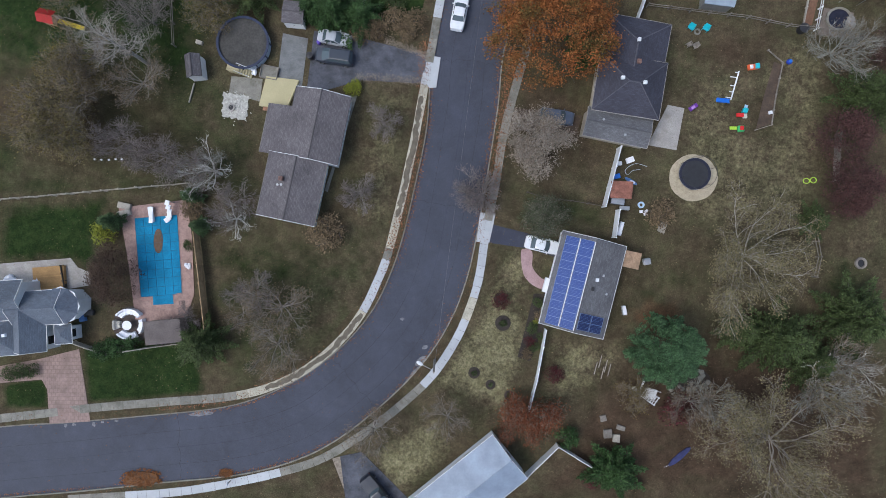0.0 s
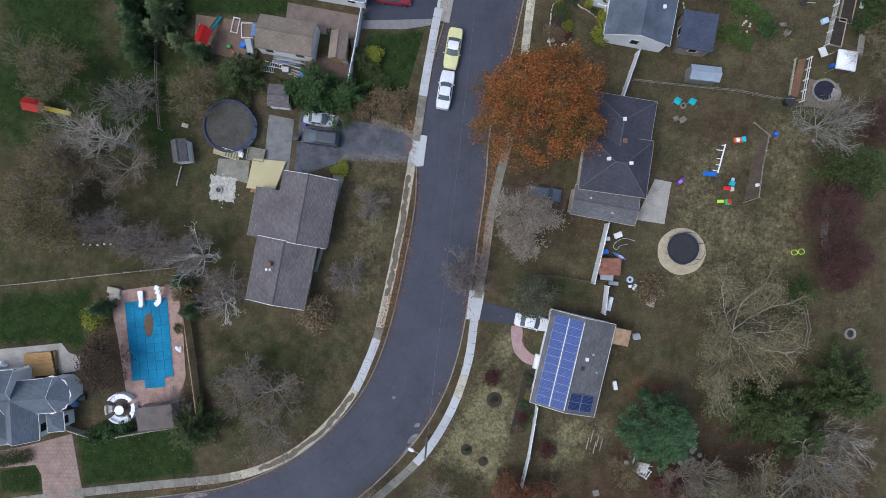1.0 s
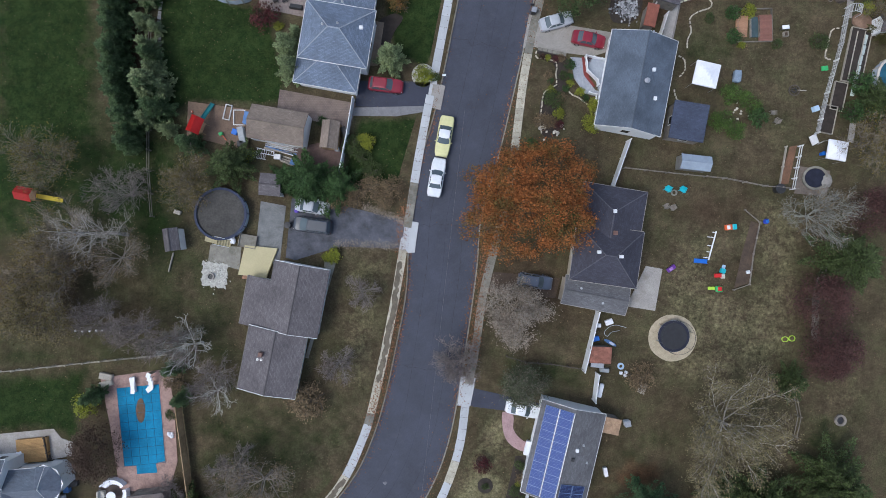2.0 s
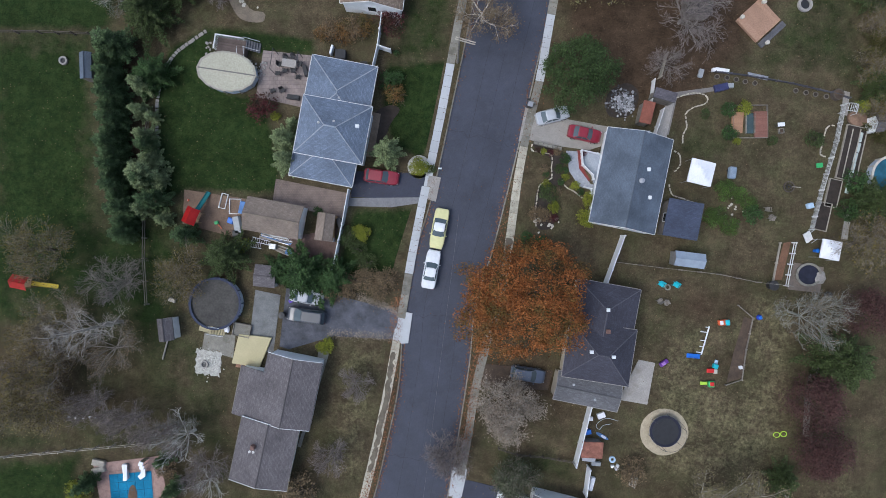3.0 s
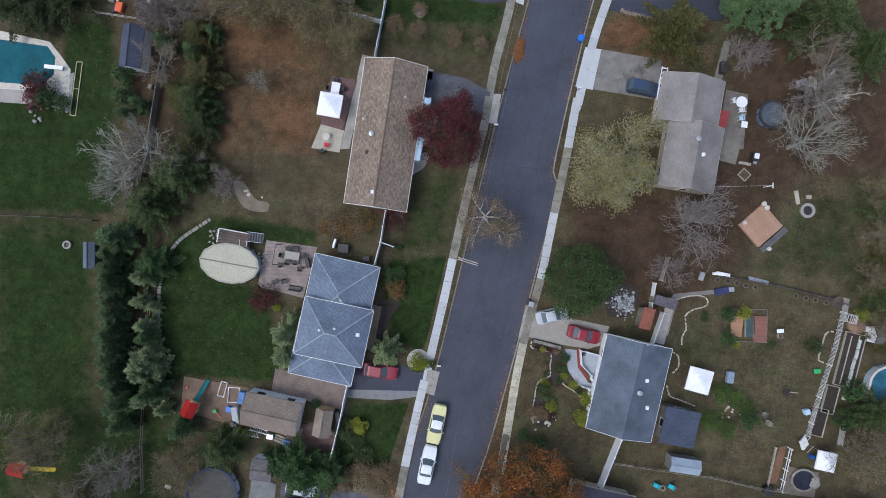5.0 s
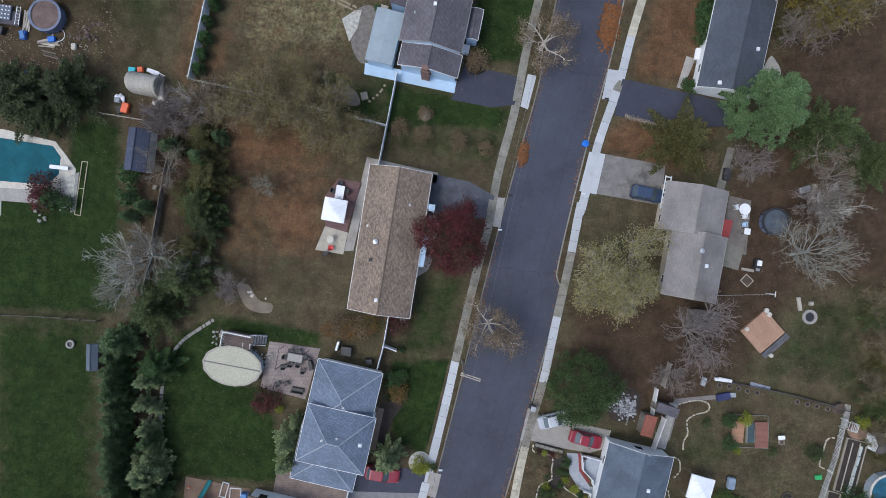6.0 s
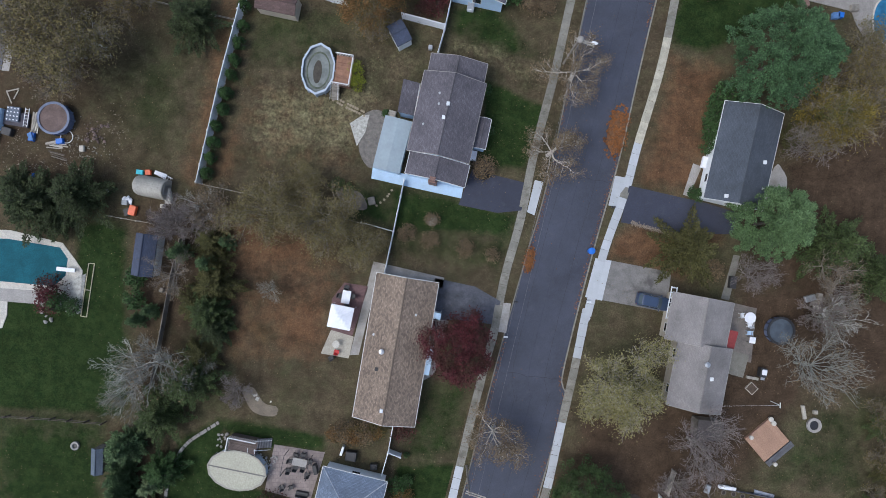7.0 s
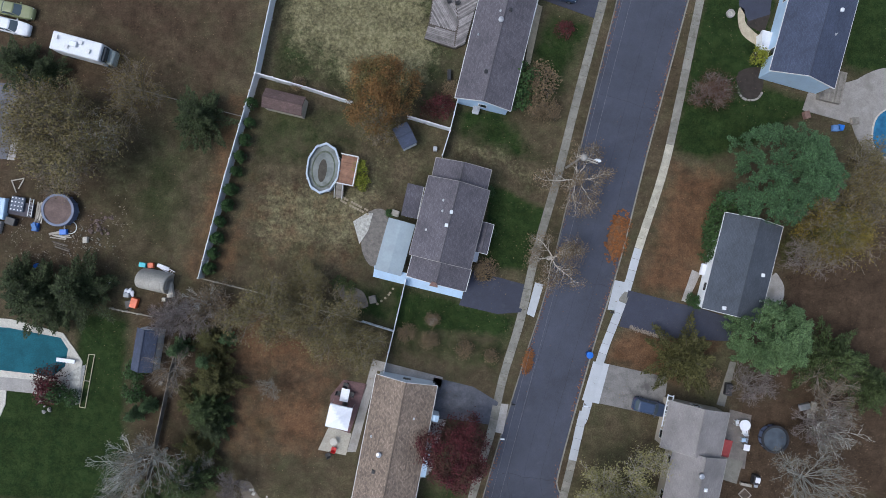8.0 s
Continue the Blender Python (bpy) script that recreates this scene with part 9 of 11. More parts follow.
def board_field(root, poly, heading, mat, wide=0.2, z=0.4):
    """Boards laid side by side along a heading, cut to a convex outline."""
    o = Vector(root.location.xy)
    pts = [Vector(p) - o for p in poly]
    d = (Vector(heading[1]) - Vector(heading[0])).normalized()
    n = Vector((-d.y, d.x))
    lo, hi = min(p.dot(n) for p in pts), max(p.dot(n) for p in pts)
    k = max(1, int((hi - lo) / wide))
    for i in range(k):
        c = lo + (i + 0.5) * (hi - lo) / k
        hit = []
        for p, q in zip(pts, pts[1:] + pts[:1]):
            a, b = p.dot(n) - c, q.dot(n) - c
            if a * b < 0:
                hit.append(p.lerp(q, a / (a - b)).dot(d))
        if len(hit) == 2 and abs(hit[1] - hit[0]) > 0.1:
            m = d * (sum(hit) / 2) + n * c
            part("board", boxes((0, 0, z - 0.04, abs(hit[1] - hit[0]) - 0.02, wide - 0.025, 0.05)), mat, root).matrix_basis = pose(m.x, m.y, 0, 0, 0, math.degrees(math.atan2(d.y, d.x)))


WOOD_DECK = surface("silver_grey_deck_boards", (0.235, 0.215, 0.21), 0.3, 1.5, 10, rand=0.4)
hd = thing("deck", "herringbone deck of weathered silver-grey boards", "deck", (-0.91, 129.69))
part("frame", prism([Vector(p) - Vector(hd.location.xy) for p in ((-3.32, 133.99), (3.36, 134.51), (2.39, 131.44), (1.05, 125.35), (-0.24, 124.65), (-4.27, 125.69), (-3.88, 127.52))], 0.0, 0.34), BARK_DARK, hd)
board_field(hd, [(-0.25, 124.80), (0.11, 127.97), (-1.24, 134.15), (3.36, 134.51), (2.39, 131.44), (1.05, 125.35)], ((-0.58, 125.23), (2.26, 127.16)), WOOD_DECK)
board_field(hd, [(-3.32, 133.99), (-1.32, 134.15), (0.03, 127.97), (-0.26, 126.90), (-3.67, 127.68)], ((-0.26, 126.90), (-3.28, 131.45)), WOOD_DECK)
board_field(hd, [(-3.88, 127.44), (-0.25, 126.75), (-0.33, 124.80), (-4.27, 125.69)], ((-3.88, 127.44), (-0.24, 126.60)), WOOD_DECK, z=0.36)
for at in ((-1.37, 130.78), (-0.24, 130.64)):
    chair("black patio chair on the wooden deck", at, 30, DARK)
deck("grey wooden deck behind the navy-roofed house", (49.55, 123.45, 4.18, 3.06, 81.6), WOOD, 0.6, 0.2, rails=("n",), rail_mat=WOOD)
deck("raised orange-brown wooden platform set diagonally", (44.19, 62.69, 3.87, 4.17, -47.3), surface("salmon_platform", (0.36, 0.22, 0.15), 0.08, 0.8, 8, rand=0.05), 0.4, 0.4)
deck("dark grey wooden step along the salmon platform", (46.01, 60.89, 4.28, 0.78, 43.0), surface("dark_grey_boards", (0.10, 0.10, 0.11), 0.2, 1.5, 9, rand=0.2), 0.25, 0.2)
for at, sc in (((44.37, 65.45), 0.3), ((44.75, 64.94), 0.3), ((41.95, 62.97), 0.25), ((45.18, 59.69), 0.25)):
    bin_can("small pale bucket on the wooden platform", (*at, 0.4), CREAM, sc, 0.3)
deck("tan wooden terrace beside the pond garden", (41.56, 49.56, 1.46, 2.68, -4.3), surface("tan_terrace_boards", (0.36, 0.20, 0.12), 0.1, 1, 9, rand=0.1), 0.3, 0.2)
deck("red-brown wooden terrace beside the pond garden", (44.58, 49.30, 1.67, 3.35, 1.4), surface("red_terrace_boards", (0.22, 0.10, 0.075), 0.1, 1, 9, rand=0.1), 0.3, 0.2)
frame_box("wooden frame round the pond garden", (43.26, 49.69), 0.4, 4.4, 4.2, WOOD, "timber_surround", None, 0.3)
gp = thing("garden_pond", "small blue-green pond between wooden terraces", "pond", (43.26, 49.47))
part("water", boxes((0, 0, 0, 1.0, 2.6, 0.12, 0, 0.03)), water_mat("greenish_pond", (0.05, 0.075, 0.08), 0.2), gp)
part("rim", boxes((0.55, 0, 0, 0.12, 2.6, 0.3), (-0.55, 0, 0, 0.12, 2.6, 0.3)), WOOD, gp)
table("white small bench table on the lawn", (46.93, 49.19), 5, CLOTH, 0.9, 0.5)
frame_box("small grey wooden planter on the lawn", (47.24, 48.47), 5, 0.55, 0.55, WOOD, "planter", EARTH, 0.35)
kb = thing("grey_cart", "blue-grey covered cart on the lawn", "cart", (40.73, 43.03), 83.4)
part("body", boxes((0, 0, 0.2, 1.5, 0.9, 0.7, 0, 0.12)), surface("blue_grey_cover", (0.22, 0.28, 0.36), 0.15, 1.5, 8), kb)
for s in (-1, 1):
    part("wheel", tube(bmesh.new(), (0.3, s * 0.35, 0.2), (0.3, s * 0.47, 0.2), 0.2, seg=14), RUBBER, kb)

# vegetable beds behind the picket fence
for at, lx, ly in (((56.32, 45.61), 2.6, 7.0), ((53.97, 40.43), 1.6, 3.6), ((52.59, 37.46), 1.7, 3.6)):
    frame_box("long wooden vegetable bed with dark soil", at, -12.6, lx, ly, WOOD_PALE, "raised_bed", MULCH, 0.3)
for u in (-0.5, 0.5):
    x0, y0 = (56.32, 45.61)
    rb = thing("bed_divider", "pale plank across the vegetable bed", "plank", (x0 + u, y0, 0.2), -12.6)
    part("plank", boxes((0, 0, 0, 0.12, 6.4, 0.06)), WOOD_PALE, rb)
slab("white_path", [(57.00, 47.46), (57.66, 47.33), (56.70, 42.33), (56.04, 42.46)], GRAVEL, "pale gravel strip beside vegetable beds", "path")
slab("white_path", [(55.66, 37.75), (56.39, 37.63), (55.89, 34.46), (55.16, 34.59)], CONC, "pale plank strip beside beds", "path", z=0.1)
ar = thing("garden_arch", "curved white garden arch over the path", "arch", (55.51, 51.09), -13.6)
WORN_WHITE = surface("worn_white_arch", (0.52, 0.53, 0.53), 0.2, 2, 9)
for s in (-0.5, 0.5):
    bm = bmesh.new()
    for i in range(8):
        a0, a1 = math.pi * i / 8, math.pi * (i + 1) / 8
        tube(bm, (0.7 * math.cos(a0), s, 1.2 + 0.6 * math.sin(a0)), (0.7 * math.cos(a1), s, 1.2 + 0.6 * math.sin(a1)), 0.04, seg=6)
    for x in (-0.7, 0.7):
        tube(bm, (x, s, 0), (x, s, 1.2), 0.04, seg=6)
    part("hoop", bm, WORN_WHITE, ar)
for i in range(7):
    part("slat", boxes((-0.6 + 0.2 * i, 0, 1.2 + 0.6 * math.sqrt(1 - ((0.2 * i - 0.6) / 0.7) ** 2), 0.06, 1.05, 0.03)), WORN_WHITE, ar)
slab("brown_ramp", [(47.71, 34.03), (48.65, 34.20), (47.47, 29.26), (46.37, 29.23)], surface("brown_ramp_earth", (0.16, 0.085, 0.05), 0.2, 1, 8), "narrow red-brown garden path", "path", z=0.06)
slab("pond_terrace", [(49.09, 31.50), (52.92, 30.86), (52.42, 27.55), (48.23, 28.03)], surface("grey_brown_terrace", (0.17, 0.14, 0.12), 0.2, 1, 8), "grey-brown paved terrace round the pond", "patio", z=0.03)
gr = thing("grey_rock", "pale round boulder beside the pond", "rock", (52.37, 29.53))
bm = bmesh.new()
bmesh.ops.create_icosphere(bm, subdivisions=3, radius=0.85)
for v in bm.verts:
    v.co *= 1 + 0.25 * noise.noise(v.co * 1.6)
    v.co.z *= 0.6
part("stone", bm, CONC, gr)
steps("white wooden ladder steps at the garden gate", (50.03, 34.61), 21.4, WHITE_PAINT, 5, 1.2)
steps("white wooden steps leaning by the spruce", (26.10, -17.95), -19.8, WHITE_PAINT, 6, 1.3)
pp = thing("leaning_post", "white upright post beside the steps", "post", (25.87, -17.08), 70.2)
part("post", boxes((0, 0, 0, 1.6, 0.2, 0.15)), WHITE_PAINT, pp)

# front gardens
def edging(label, pts, mat, wide=0.16, high=0.16):
    line = curve_pts(pts, 0.42)
    root = thing("garden_edging", label, "edging", pts[0])
    o = Vector(pts[0])
    me = bpy.data.meshes.new("edging_stone")
    bm = bmesh.new()
    box(bm, 0, 0, -0.02, 0.36, wide, high, 0, 0.03)
    bm.to_mesh(me)
    bm.free()
    me.materials.append(mat)
    rnd = random.Random(3)
    for a, b in zip(line, line[1:]):
        c, d = (a + b) / 2 - o, b - a
        ob = new("edging_stone", me)
        ob.parent = root
        ob.matrix_basis = pose(c.x, c.y, rnd.uniform(-0.03, 0.02), rnd.gauss(0, 3), rnd.gauss(0, 3), math.degrees(math.atan2(d.y, d.x)) + rnd.gauss(0, 5))
    return root


STONE = surface("pale_edging_stone", (0.44, 0.40, 0.33), 0.2, 2, 9, rand=0.2)
slab("flower_bed", [(15.13, 47.01), (18.45, 46.36), (19.4, 45.0), (18.9, 43.2), (19.0, 41.6), (17.9, 40.2), (18.4, 38.4), (17.7, 36.0), (15.78, 36.03), (15.48, 39.10), (16.1, 41.4), (17.6, 42.7), (17.5, 45.0), (16.4, 45.6)], MULCH, "dark mulch flower bed with curved edge", "garden bed", z=0.02, rounded=True)
slab("flower_bed", [(21.02, 45.99), (21.76, 45.86), (21.97, 43.30), (22.73, 42.21), (22.30, 41.91), (21.08, 43.64)], surface("red_mulch", (0.18, 0.035, 0.03), 0.3, 1.5, 9), "strip of red mulch beside the walk", "garden bed", z=0.04)
slab("front_walk", [(19.56, 45.95), (21.02, 45.84), (21.23, 43.64), (22.74, 41.63), (23.48, 41.50), (23.21, 40.76), (21.29, 41.30), (19.99, 43.25)], surface("blue_grey_flagstones", (0.32, 0.34, 0.38), 0.12, 1, 8), "curved pale blue-grey front walk", "walk", z=0.05)
slab("porch_floor", [(21.76, 45.71), (24.70, 45.20), (23.77, 41.51), (23.03, 41.78), (23.01, 42.66), (21.81, 43.95)], surface("blue_grey_porch", (0.33, 0.36, 0.41), 0.1, 1, 8), "pale blue-grey porch floor", "porch", z=0.3)
fence("white porch railing of the slate-roofed house", [(24.37, 45.25), (21.38, 45.91), (21.57, 44.02), (22.84, 42.75), (22.93, 42.17)], 0.9, WHITE, 1.2)
fence("white low railing beside the lower garden", [(21.77, 41.23), (22.72, 40.96), (22.59, 40.38), (23.48, 40.11)], 0.7, WHITE, 1.0)
edging("pale curved stone edging of the front bed", [(15.21, 47.01), (15.16, 45.99), (16.49, 45.73), (17.74, 45.24), (17.64, 43.56), (17.74, 42.46), (16.15, 41.46), (15.76, 39.47), (15.52, 37.63), (15.70, 36.17)], STONE)
edging("short pale stone edging behind the bed", [(18.92, 42.27), (19.53, 41.26), (20.57, 40.69), (21.92, 39.63)], STONE)
edging("pale stones along the back bed", [(33.66, 52.74), (35.84, 53.38), (37.53, 53.13), (37.70, 52.11), (35.89, 51.48), (34.96, 50.58), (35.15, 49.12), (34.66, 48.01), (34.62, 46.91)], STONE)
edging("stone edge beside the slate-roofed house", [(33.33, 46.00), (34.22, 45.43), (34.26, 43.97), (33.54, 43.22)], STONE)
edging("pale stone edge round the shaded bed", [(32.85, 41.73), (33.26, 40.28), (34.74, 39.73), (36.58, 39.04)], STONE)
edging("oval stone edging of the far bed", [(54.46, 49.23), (53.30, 48.98), (52.70, 46.99), (52.37, 45.52), (53.11, 45.17)], STONE)
edging("curved grey stone edging of the lawn", [(-26.84, 61.51), (-28.79, 60.15), (-30.96, 58.48), (-32.37, 56.25), (-33.12, 53.67), (-33.41, 50.36), (-33.19, 43.76), (-32.87, 39.37)], CONC, 0.42, 0.12)
edging("round grey stone edging under the corner tree", [(37.12, 122.85), (37.82, 121.41), (38.98, 120.90), (40.23, 121.29), (40.75, 122.38)], CONC, 0.25)
slab("flower_bed", [(37.24, 124.36), (40.17, 125.33), (40.73, 122.75), (39.71, 121.18), (37.96, 121.57)], MULCH, "dark mulch bed at the house corner", "garden bed", z=0.02, rounded=True)
slab("flower_bed", [(37.93, 132.67), (41.15, 132.91), (40.38, 129.85), (38.06, 130.80)], MULCH, "dark mulch bed beside the porch", "garden bed", z=0.02)
slab("flower_bed", [(11.84, -5.49), (13.37, -5.48), (13.10, -9.85), (11.37, -14.23), (9.77, -13.65), (10.77, -9.86)], MULCH, "dark mulch bed along the solar house", "garden bed", z=0.02)
slab("flower_bed", [(-5.32, 50.32), (-3.31, 51.83), (-1.97, 51.28), (-3.24, 49.27), (-4.63, 45.94)], MULCH, "dark mulch bed along the hip-roofed house", "garden bed", z=0.02, rounded=True)
for at, rr in (((7.86, -9.29), 1.0), ((4.17, -15.71), 0.75), ((6.29, -17.23), 0.55), ((8.70, -18.61), 0.6), ((0.55, 43.86), 1.5), ((7.48, -6.23), 0.8), ((5.89, 95.89), 1.3)):
    mb = thing("mulch_ring", "round dark mulch ring in the lawn", "garden bed", at)
    part("mulch", disc(bmesh.new(), 0, 0, -0.1, rr, 0.13, 22), MULCH if rr != 1.5 else GRAVEL, mb)


def rock_pile(label, at, n, spread, size, mat, seed=1):
    root = thing("rock_pile", label, "rocks", at)
    rnd = random.Random(seed)
    base = []
    for k in range(3):
        bm = bmesh.new()
        bmesh.ops.create_icosphere(bm, subdivisions=1, radius=1.1)
        for v in bm.verts:
            v.co *= 1 + 0.35 * noise.noise(v.co * 1.3 + Vector((k * 9, 0, 0)))
        me = bpy.data.meshes.new("rock")
        bm.to_mesh(me)
        bm.free()
        me.materials.append(mat)
        base.append(me)
    for i in range(n):
        ob = new("rock", base[i % 3])
        ob.parent = root
        s = size * rnd.uniform(0.5, 1.3)
        ob.matrix_basis = pose(rnd.gauss(0, spread), rnd.gauss(0, spread), s * 0.3, 0, 0, rnd.uniform(0, 360)) @ Matrix.Diagonal((s, s * rnd.uniform(0.6, 1), s * 0.6, 1))
    return root


slab("rock_bed", [(24.9, 53.2), (27.2, 54.7), (28.9, 53.6), (28.5, 51.3), (27.2, 50.3), (25.0, 50.6)], MULCH, "dark earth under the heap of rocks", "garden bed", z=0.018, rounded=True)
rock_pile("heap of pale and dark grey rocks beside the holly", (26.9, 52.2), 260, 0.78, 0.17, surface("blue_grey_boulders", (0.22, 0.225, 0.24), 0.3, 3, 9, rand=0.85), 2)
rock_pile("scattered pale stones in the lawn bed", (17.08, 36.57), 9, 0.8, 0.25, CREAM, 3)
rock_pile("heap of broken brown bricks and stones", (-45.04, 98.29), 44, 0.75, 0.2, surface("brown_rubble_bricks", (0.13, 0.095, 0.085), 0.3, 3, 9, rand=0.4), 4)
rock_pile("pale rubble stones on bare earth", (-46.57, 96.10), 60, 1.5, 0.1, CONC_OLD, 5)
rock_pile("broken white gravel round the fire pit", (-26.75, 18.45), 240, 0.75, 0.085, surface("white_crushed_stone", (0.46, 0.45, 0.41), 0.3, 3, 9, rand=0.35), 15)
rock_pile("pale stones beside the pool fence", (-49.65, 74.45), 10, 0.6, 0.25, CONC, 6)
rock_pile("river stones along the terrace", (-46.59, 75.78), 14, 0.5, 0.22, GRAVEL, 7)
rock_pile("pale rocks beside the oval pool", (-26.35, 59.33), 14, 0.5, 0.22, CONC, 8)
rock_pile("gravel and stones by the pool steps", (-20.13, 56.40), 34, 0.8, 0.16, CONC, 9)
rock_pile("white stones on the bare slope", (-21.94, 64.93), 6, 0.5, 0.2, CREAM, 10)
rock_pile("stones round the small pond bed", (40.63, 38.26), 12, 0.7, 0.2, CREAM, 11)
rock_pile("stones under the spruce tree", (30.10, -17.79), 14, 1.2, 0.22, CONC_OLD, 12)
slab("bare_patch", [(-24.16, 65.97), (-22.70, 66.15), (-21.19, 64.21), (-19.42, 63.74), (-19.83, 62.56), (-22.63, 63.08)], surface("tan_bare_patch", (0.17, 0.14, 0.105), 0.25, 1, 8), "tan patch of bare stony ground", "ground patch", z=0.012, rounded=True)
slab("bare_patch", [(-13.17, 92.64), (-10.02, 92.13), (-9.12, 89.97), (-12.12, 90.49)], surface("grey_stone_patch", (0.14, 0.12, 0.105), 0.25, 1.5, 9), "grey stone seating patch in the garden", "ground patch", z=0.02, rounded=True)
slab("playground_bed", [(43.68, 24.14), (42.82, 20.13), (42.26, 16.49), (40.37, 15.89), (41.37, 20.12), (42.66, 24.50)], EARTH, "bare earth bed inside timber edging", "ground patch", z=0.012)
STONE_TAN = surface("tan_stepping_stone", (0.27, 0.225, 0.16), 0.2, 2, 9)
# stepping stones
for pts, k in (([(-14.12, 104.03), (-12.68, 103.30), (-11.31, 102.75), (-10.0, 102.20)], 0.42), ([(-14.0, 104.45), (-12.5, 103.75), (-11.2, 103.2), (-9.8, 102.6)], 0.42), ([(-7.83, 90.58), (-6.65, 91.63), (-5.78, 92.96)], 0.55)):
    for i, p in enumerate(curve_pts(pts, k)):
        ss = thing("stepping_stone", "pale stepping stone in the lawn", "stepping stone", p, i * 40, group="stepping stones")
        part("stone", disc(bmesh.new(), 0, 0, -0.03, 0.17, 0.07, 7), STONE_TAN, ss)
for i, at in enumerate(((-44.58, 11.53), (-43.71, 11.46), (-42.76, 11.46), (-41.89, 11.54), (-41.09, 11.54), (-44.69, 19.32))):
    ss = thing("garden_lantern", "small white solar garden light", "garden light", at, group="garden lights")
    part("stake", tube(bmesh.new(), (0, 0, 0), (0, 0, 0.35), 0.02), METAL, ss)
    part("cap", disc(bmesh.new(), 0, 0, 0.35, 0.13, 0.08, 12, dome=0.04), WHITE, ss)


# ---- loose garden clutter ----
def bundle(label, at, turn, size, mat, name="covered_heap"):
    """A lumpy heap under a loose sheet."""
    root = thing(name, label, "covered heap", at, turn)
    rnd = random.Random(int(abs(at[0] * 31 + at[1] * 7)))
    bm = bmesh.new()
    for k in range(5):
        r = bmesh.ops.create_icosphere(bm, subdivisions=2, radius=0.5, matrix=pose(rnd.uniform(-0.3, 0.3) * size[0], rnd.uniform(-0.3, 0.3) * size[1], size[2] * rnd.uniform(0.2, 0.5), 0, 0, rnd.uniform(0, 90)) @ Matrix.Diagonal((size[0] * rnd.uniform(0.4, 0.7), size[1] * rnd.uniform(0.4, 0.7), size[2] * rnd.uniform(0.7, 1.1), 1)))
        for v in r["verts"]:
            v.co += v.normal * 0.08 * noise.noise(v.co * 5 + Vector((k, 0, 0)))
            v.co.z = max(v.co.z, 0.0)
    part("sheet", bm, mat, root)
    return root


def ladder(label, at, turn, long, wide, mat, z=0.1, gap=0.3):
    root = thing("ladder", label, "ladder", (*at, z), turn)
    for e in (-1, 1):
        part("stile", boxes((0, e * wide / 2, 0, long, 0.07, 0.09)), mat, root)
    n = int(long / gap)
    for k in range(n):
        part("rung", tube(bmesh.new(), (-long / 2 + gap * (k + 0.5), -wide / 2, 0.05), (-long / 2 + gap * (k + 0.5), wide / 2, 0.05), 0.025, seg=6), mat, root)
    return root


def timber_stack(label, at, turn, long, n, mats, seed=1):
    root = thing("timber_stack", label, "timber", at, turn)
    rnd = random.Random(seed)
    for k in range(n):
        part("plank", boxes((rnd.gauss(0, 0.25), rnd.gauss(0, 0.05) + (k % 5 - 2) * 0.19, 0.07 * (k // 5), long * rnd.uniform(0.7, 1.0), 0.15, 0.06, rnd.gauss(0, 3))), mats[k % len(mats)], root)
    return root


def crate(label, at, turn, size, mat, name="crate", lid=None):
    root = thing(name, label, name.replace("_", " "), at, turn)
    lx, ly, h = size
    part("body", boxes((0, 0, 0, lx, ly, h, 0, min(lx, ly, h) * 0.12)), mat, root)
    part("lid", boxes((0, 0, h, lx * 0.94, ly * 0.94, 0.05, 0, 0.015)), lid or mat, root)
    return root


TARP_BLUE = surface("faded_blue_tarp", (0.10, 0.20, 0.42), 0.2, 1.5, 8, relief=0.04)
crate("white air conditioning unit beside the house", (3.17, 116.77), -7.8, (0.9, 0.9, 0.8), WHITE, "air_conditioner", METAL)
crate("white air conditioning unit at the back", (26.17, -1.28), 10, (0.8, 0.8, 0.8), WHITE, "air_conditioner", METAL)
crate("white front stoop of the solar house", (13.51, -4.39), -14.8, (1.0, 1.9, 0.5), WHITE, "stoop")
crate("white front stoop of the slate-roofed house", (34.74, 98.17), -9.8, (1.3, 1.5, 0.5), CLOTH, "stoop")
crate("white front porch of the navy-roofed house", (40.76, 128.68), -10.8, (2.2, 2.6, 0.5), WHITE, "stoop")
fence("white porch railing of the navy-roofed house", [(39.41, 129.29), (39.48, 127.22), (41.26, 127.21)], 1.3, WHITE, 1.0)
crate("white house step beside the driveway", (4.42, 97.64), -7.8, (0.9, 1.3, 0.4), CLOTH, "stoop")
crate("small brown picnic box on the lawn", (23.36, -7.55), 10, (0.5, 1.2, 0.5), GREY_PL, "cooler", CLOTH)
crate("white wooden box beside the steps", (24.78, -17.66), 10, (0.5, 0.6, 0.3), CREAM)
crate("blue storage box behind the fence", (22.34, 9.63), 15, (0.8, 0.6, 0.5), BLUE_PL)
crate("white rubbish bags on the grass", (24.07, 11.75), 20, (1.0, 0.7, 0.4), CLOTH, "bag_pile")
crate("white small bag by the fence", (22.77, 11.31), 0, (0.5, 0.5, 0.3), CLOTH, "bag_pile")
crate("white sheets over boxes beside the fence", (22.88, 2.93), 75.2, (1.8, 0.5, 0.4), CLOTH, "bag_pile")
crate("dark grill under the rusty roof", (22.35, 6.43), -8, (1.8, 0.9, 0.8), DARK, "barbecue", METAL)
crate("grey storage chest behind the fence", (23.37, 5.56), -5, (1.2, 0.5, 0.5), GREY_PL)
crate("weathered wooden crate on bare earth", (28.26, 3.10), -17.8, (0.9, 1.2, 0.3), WOOD_PALE)
for i, at in enumerate(((25.56, 5.13), (26.07, 4.84), (26.21, 5.20))):
    crate("small white plastic pot in the yard", at, i * 30, (0.4, 0.35, 0.3), CLOTH, "flower_pot")
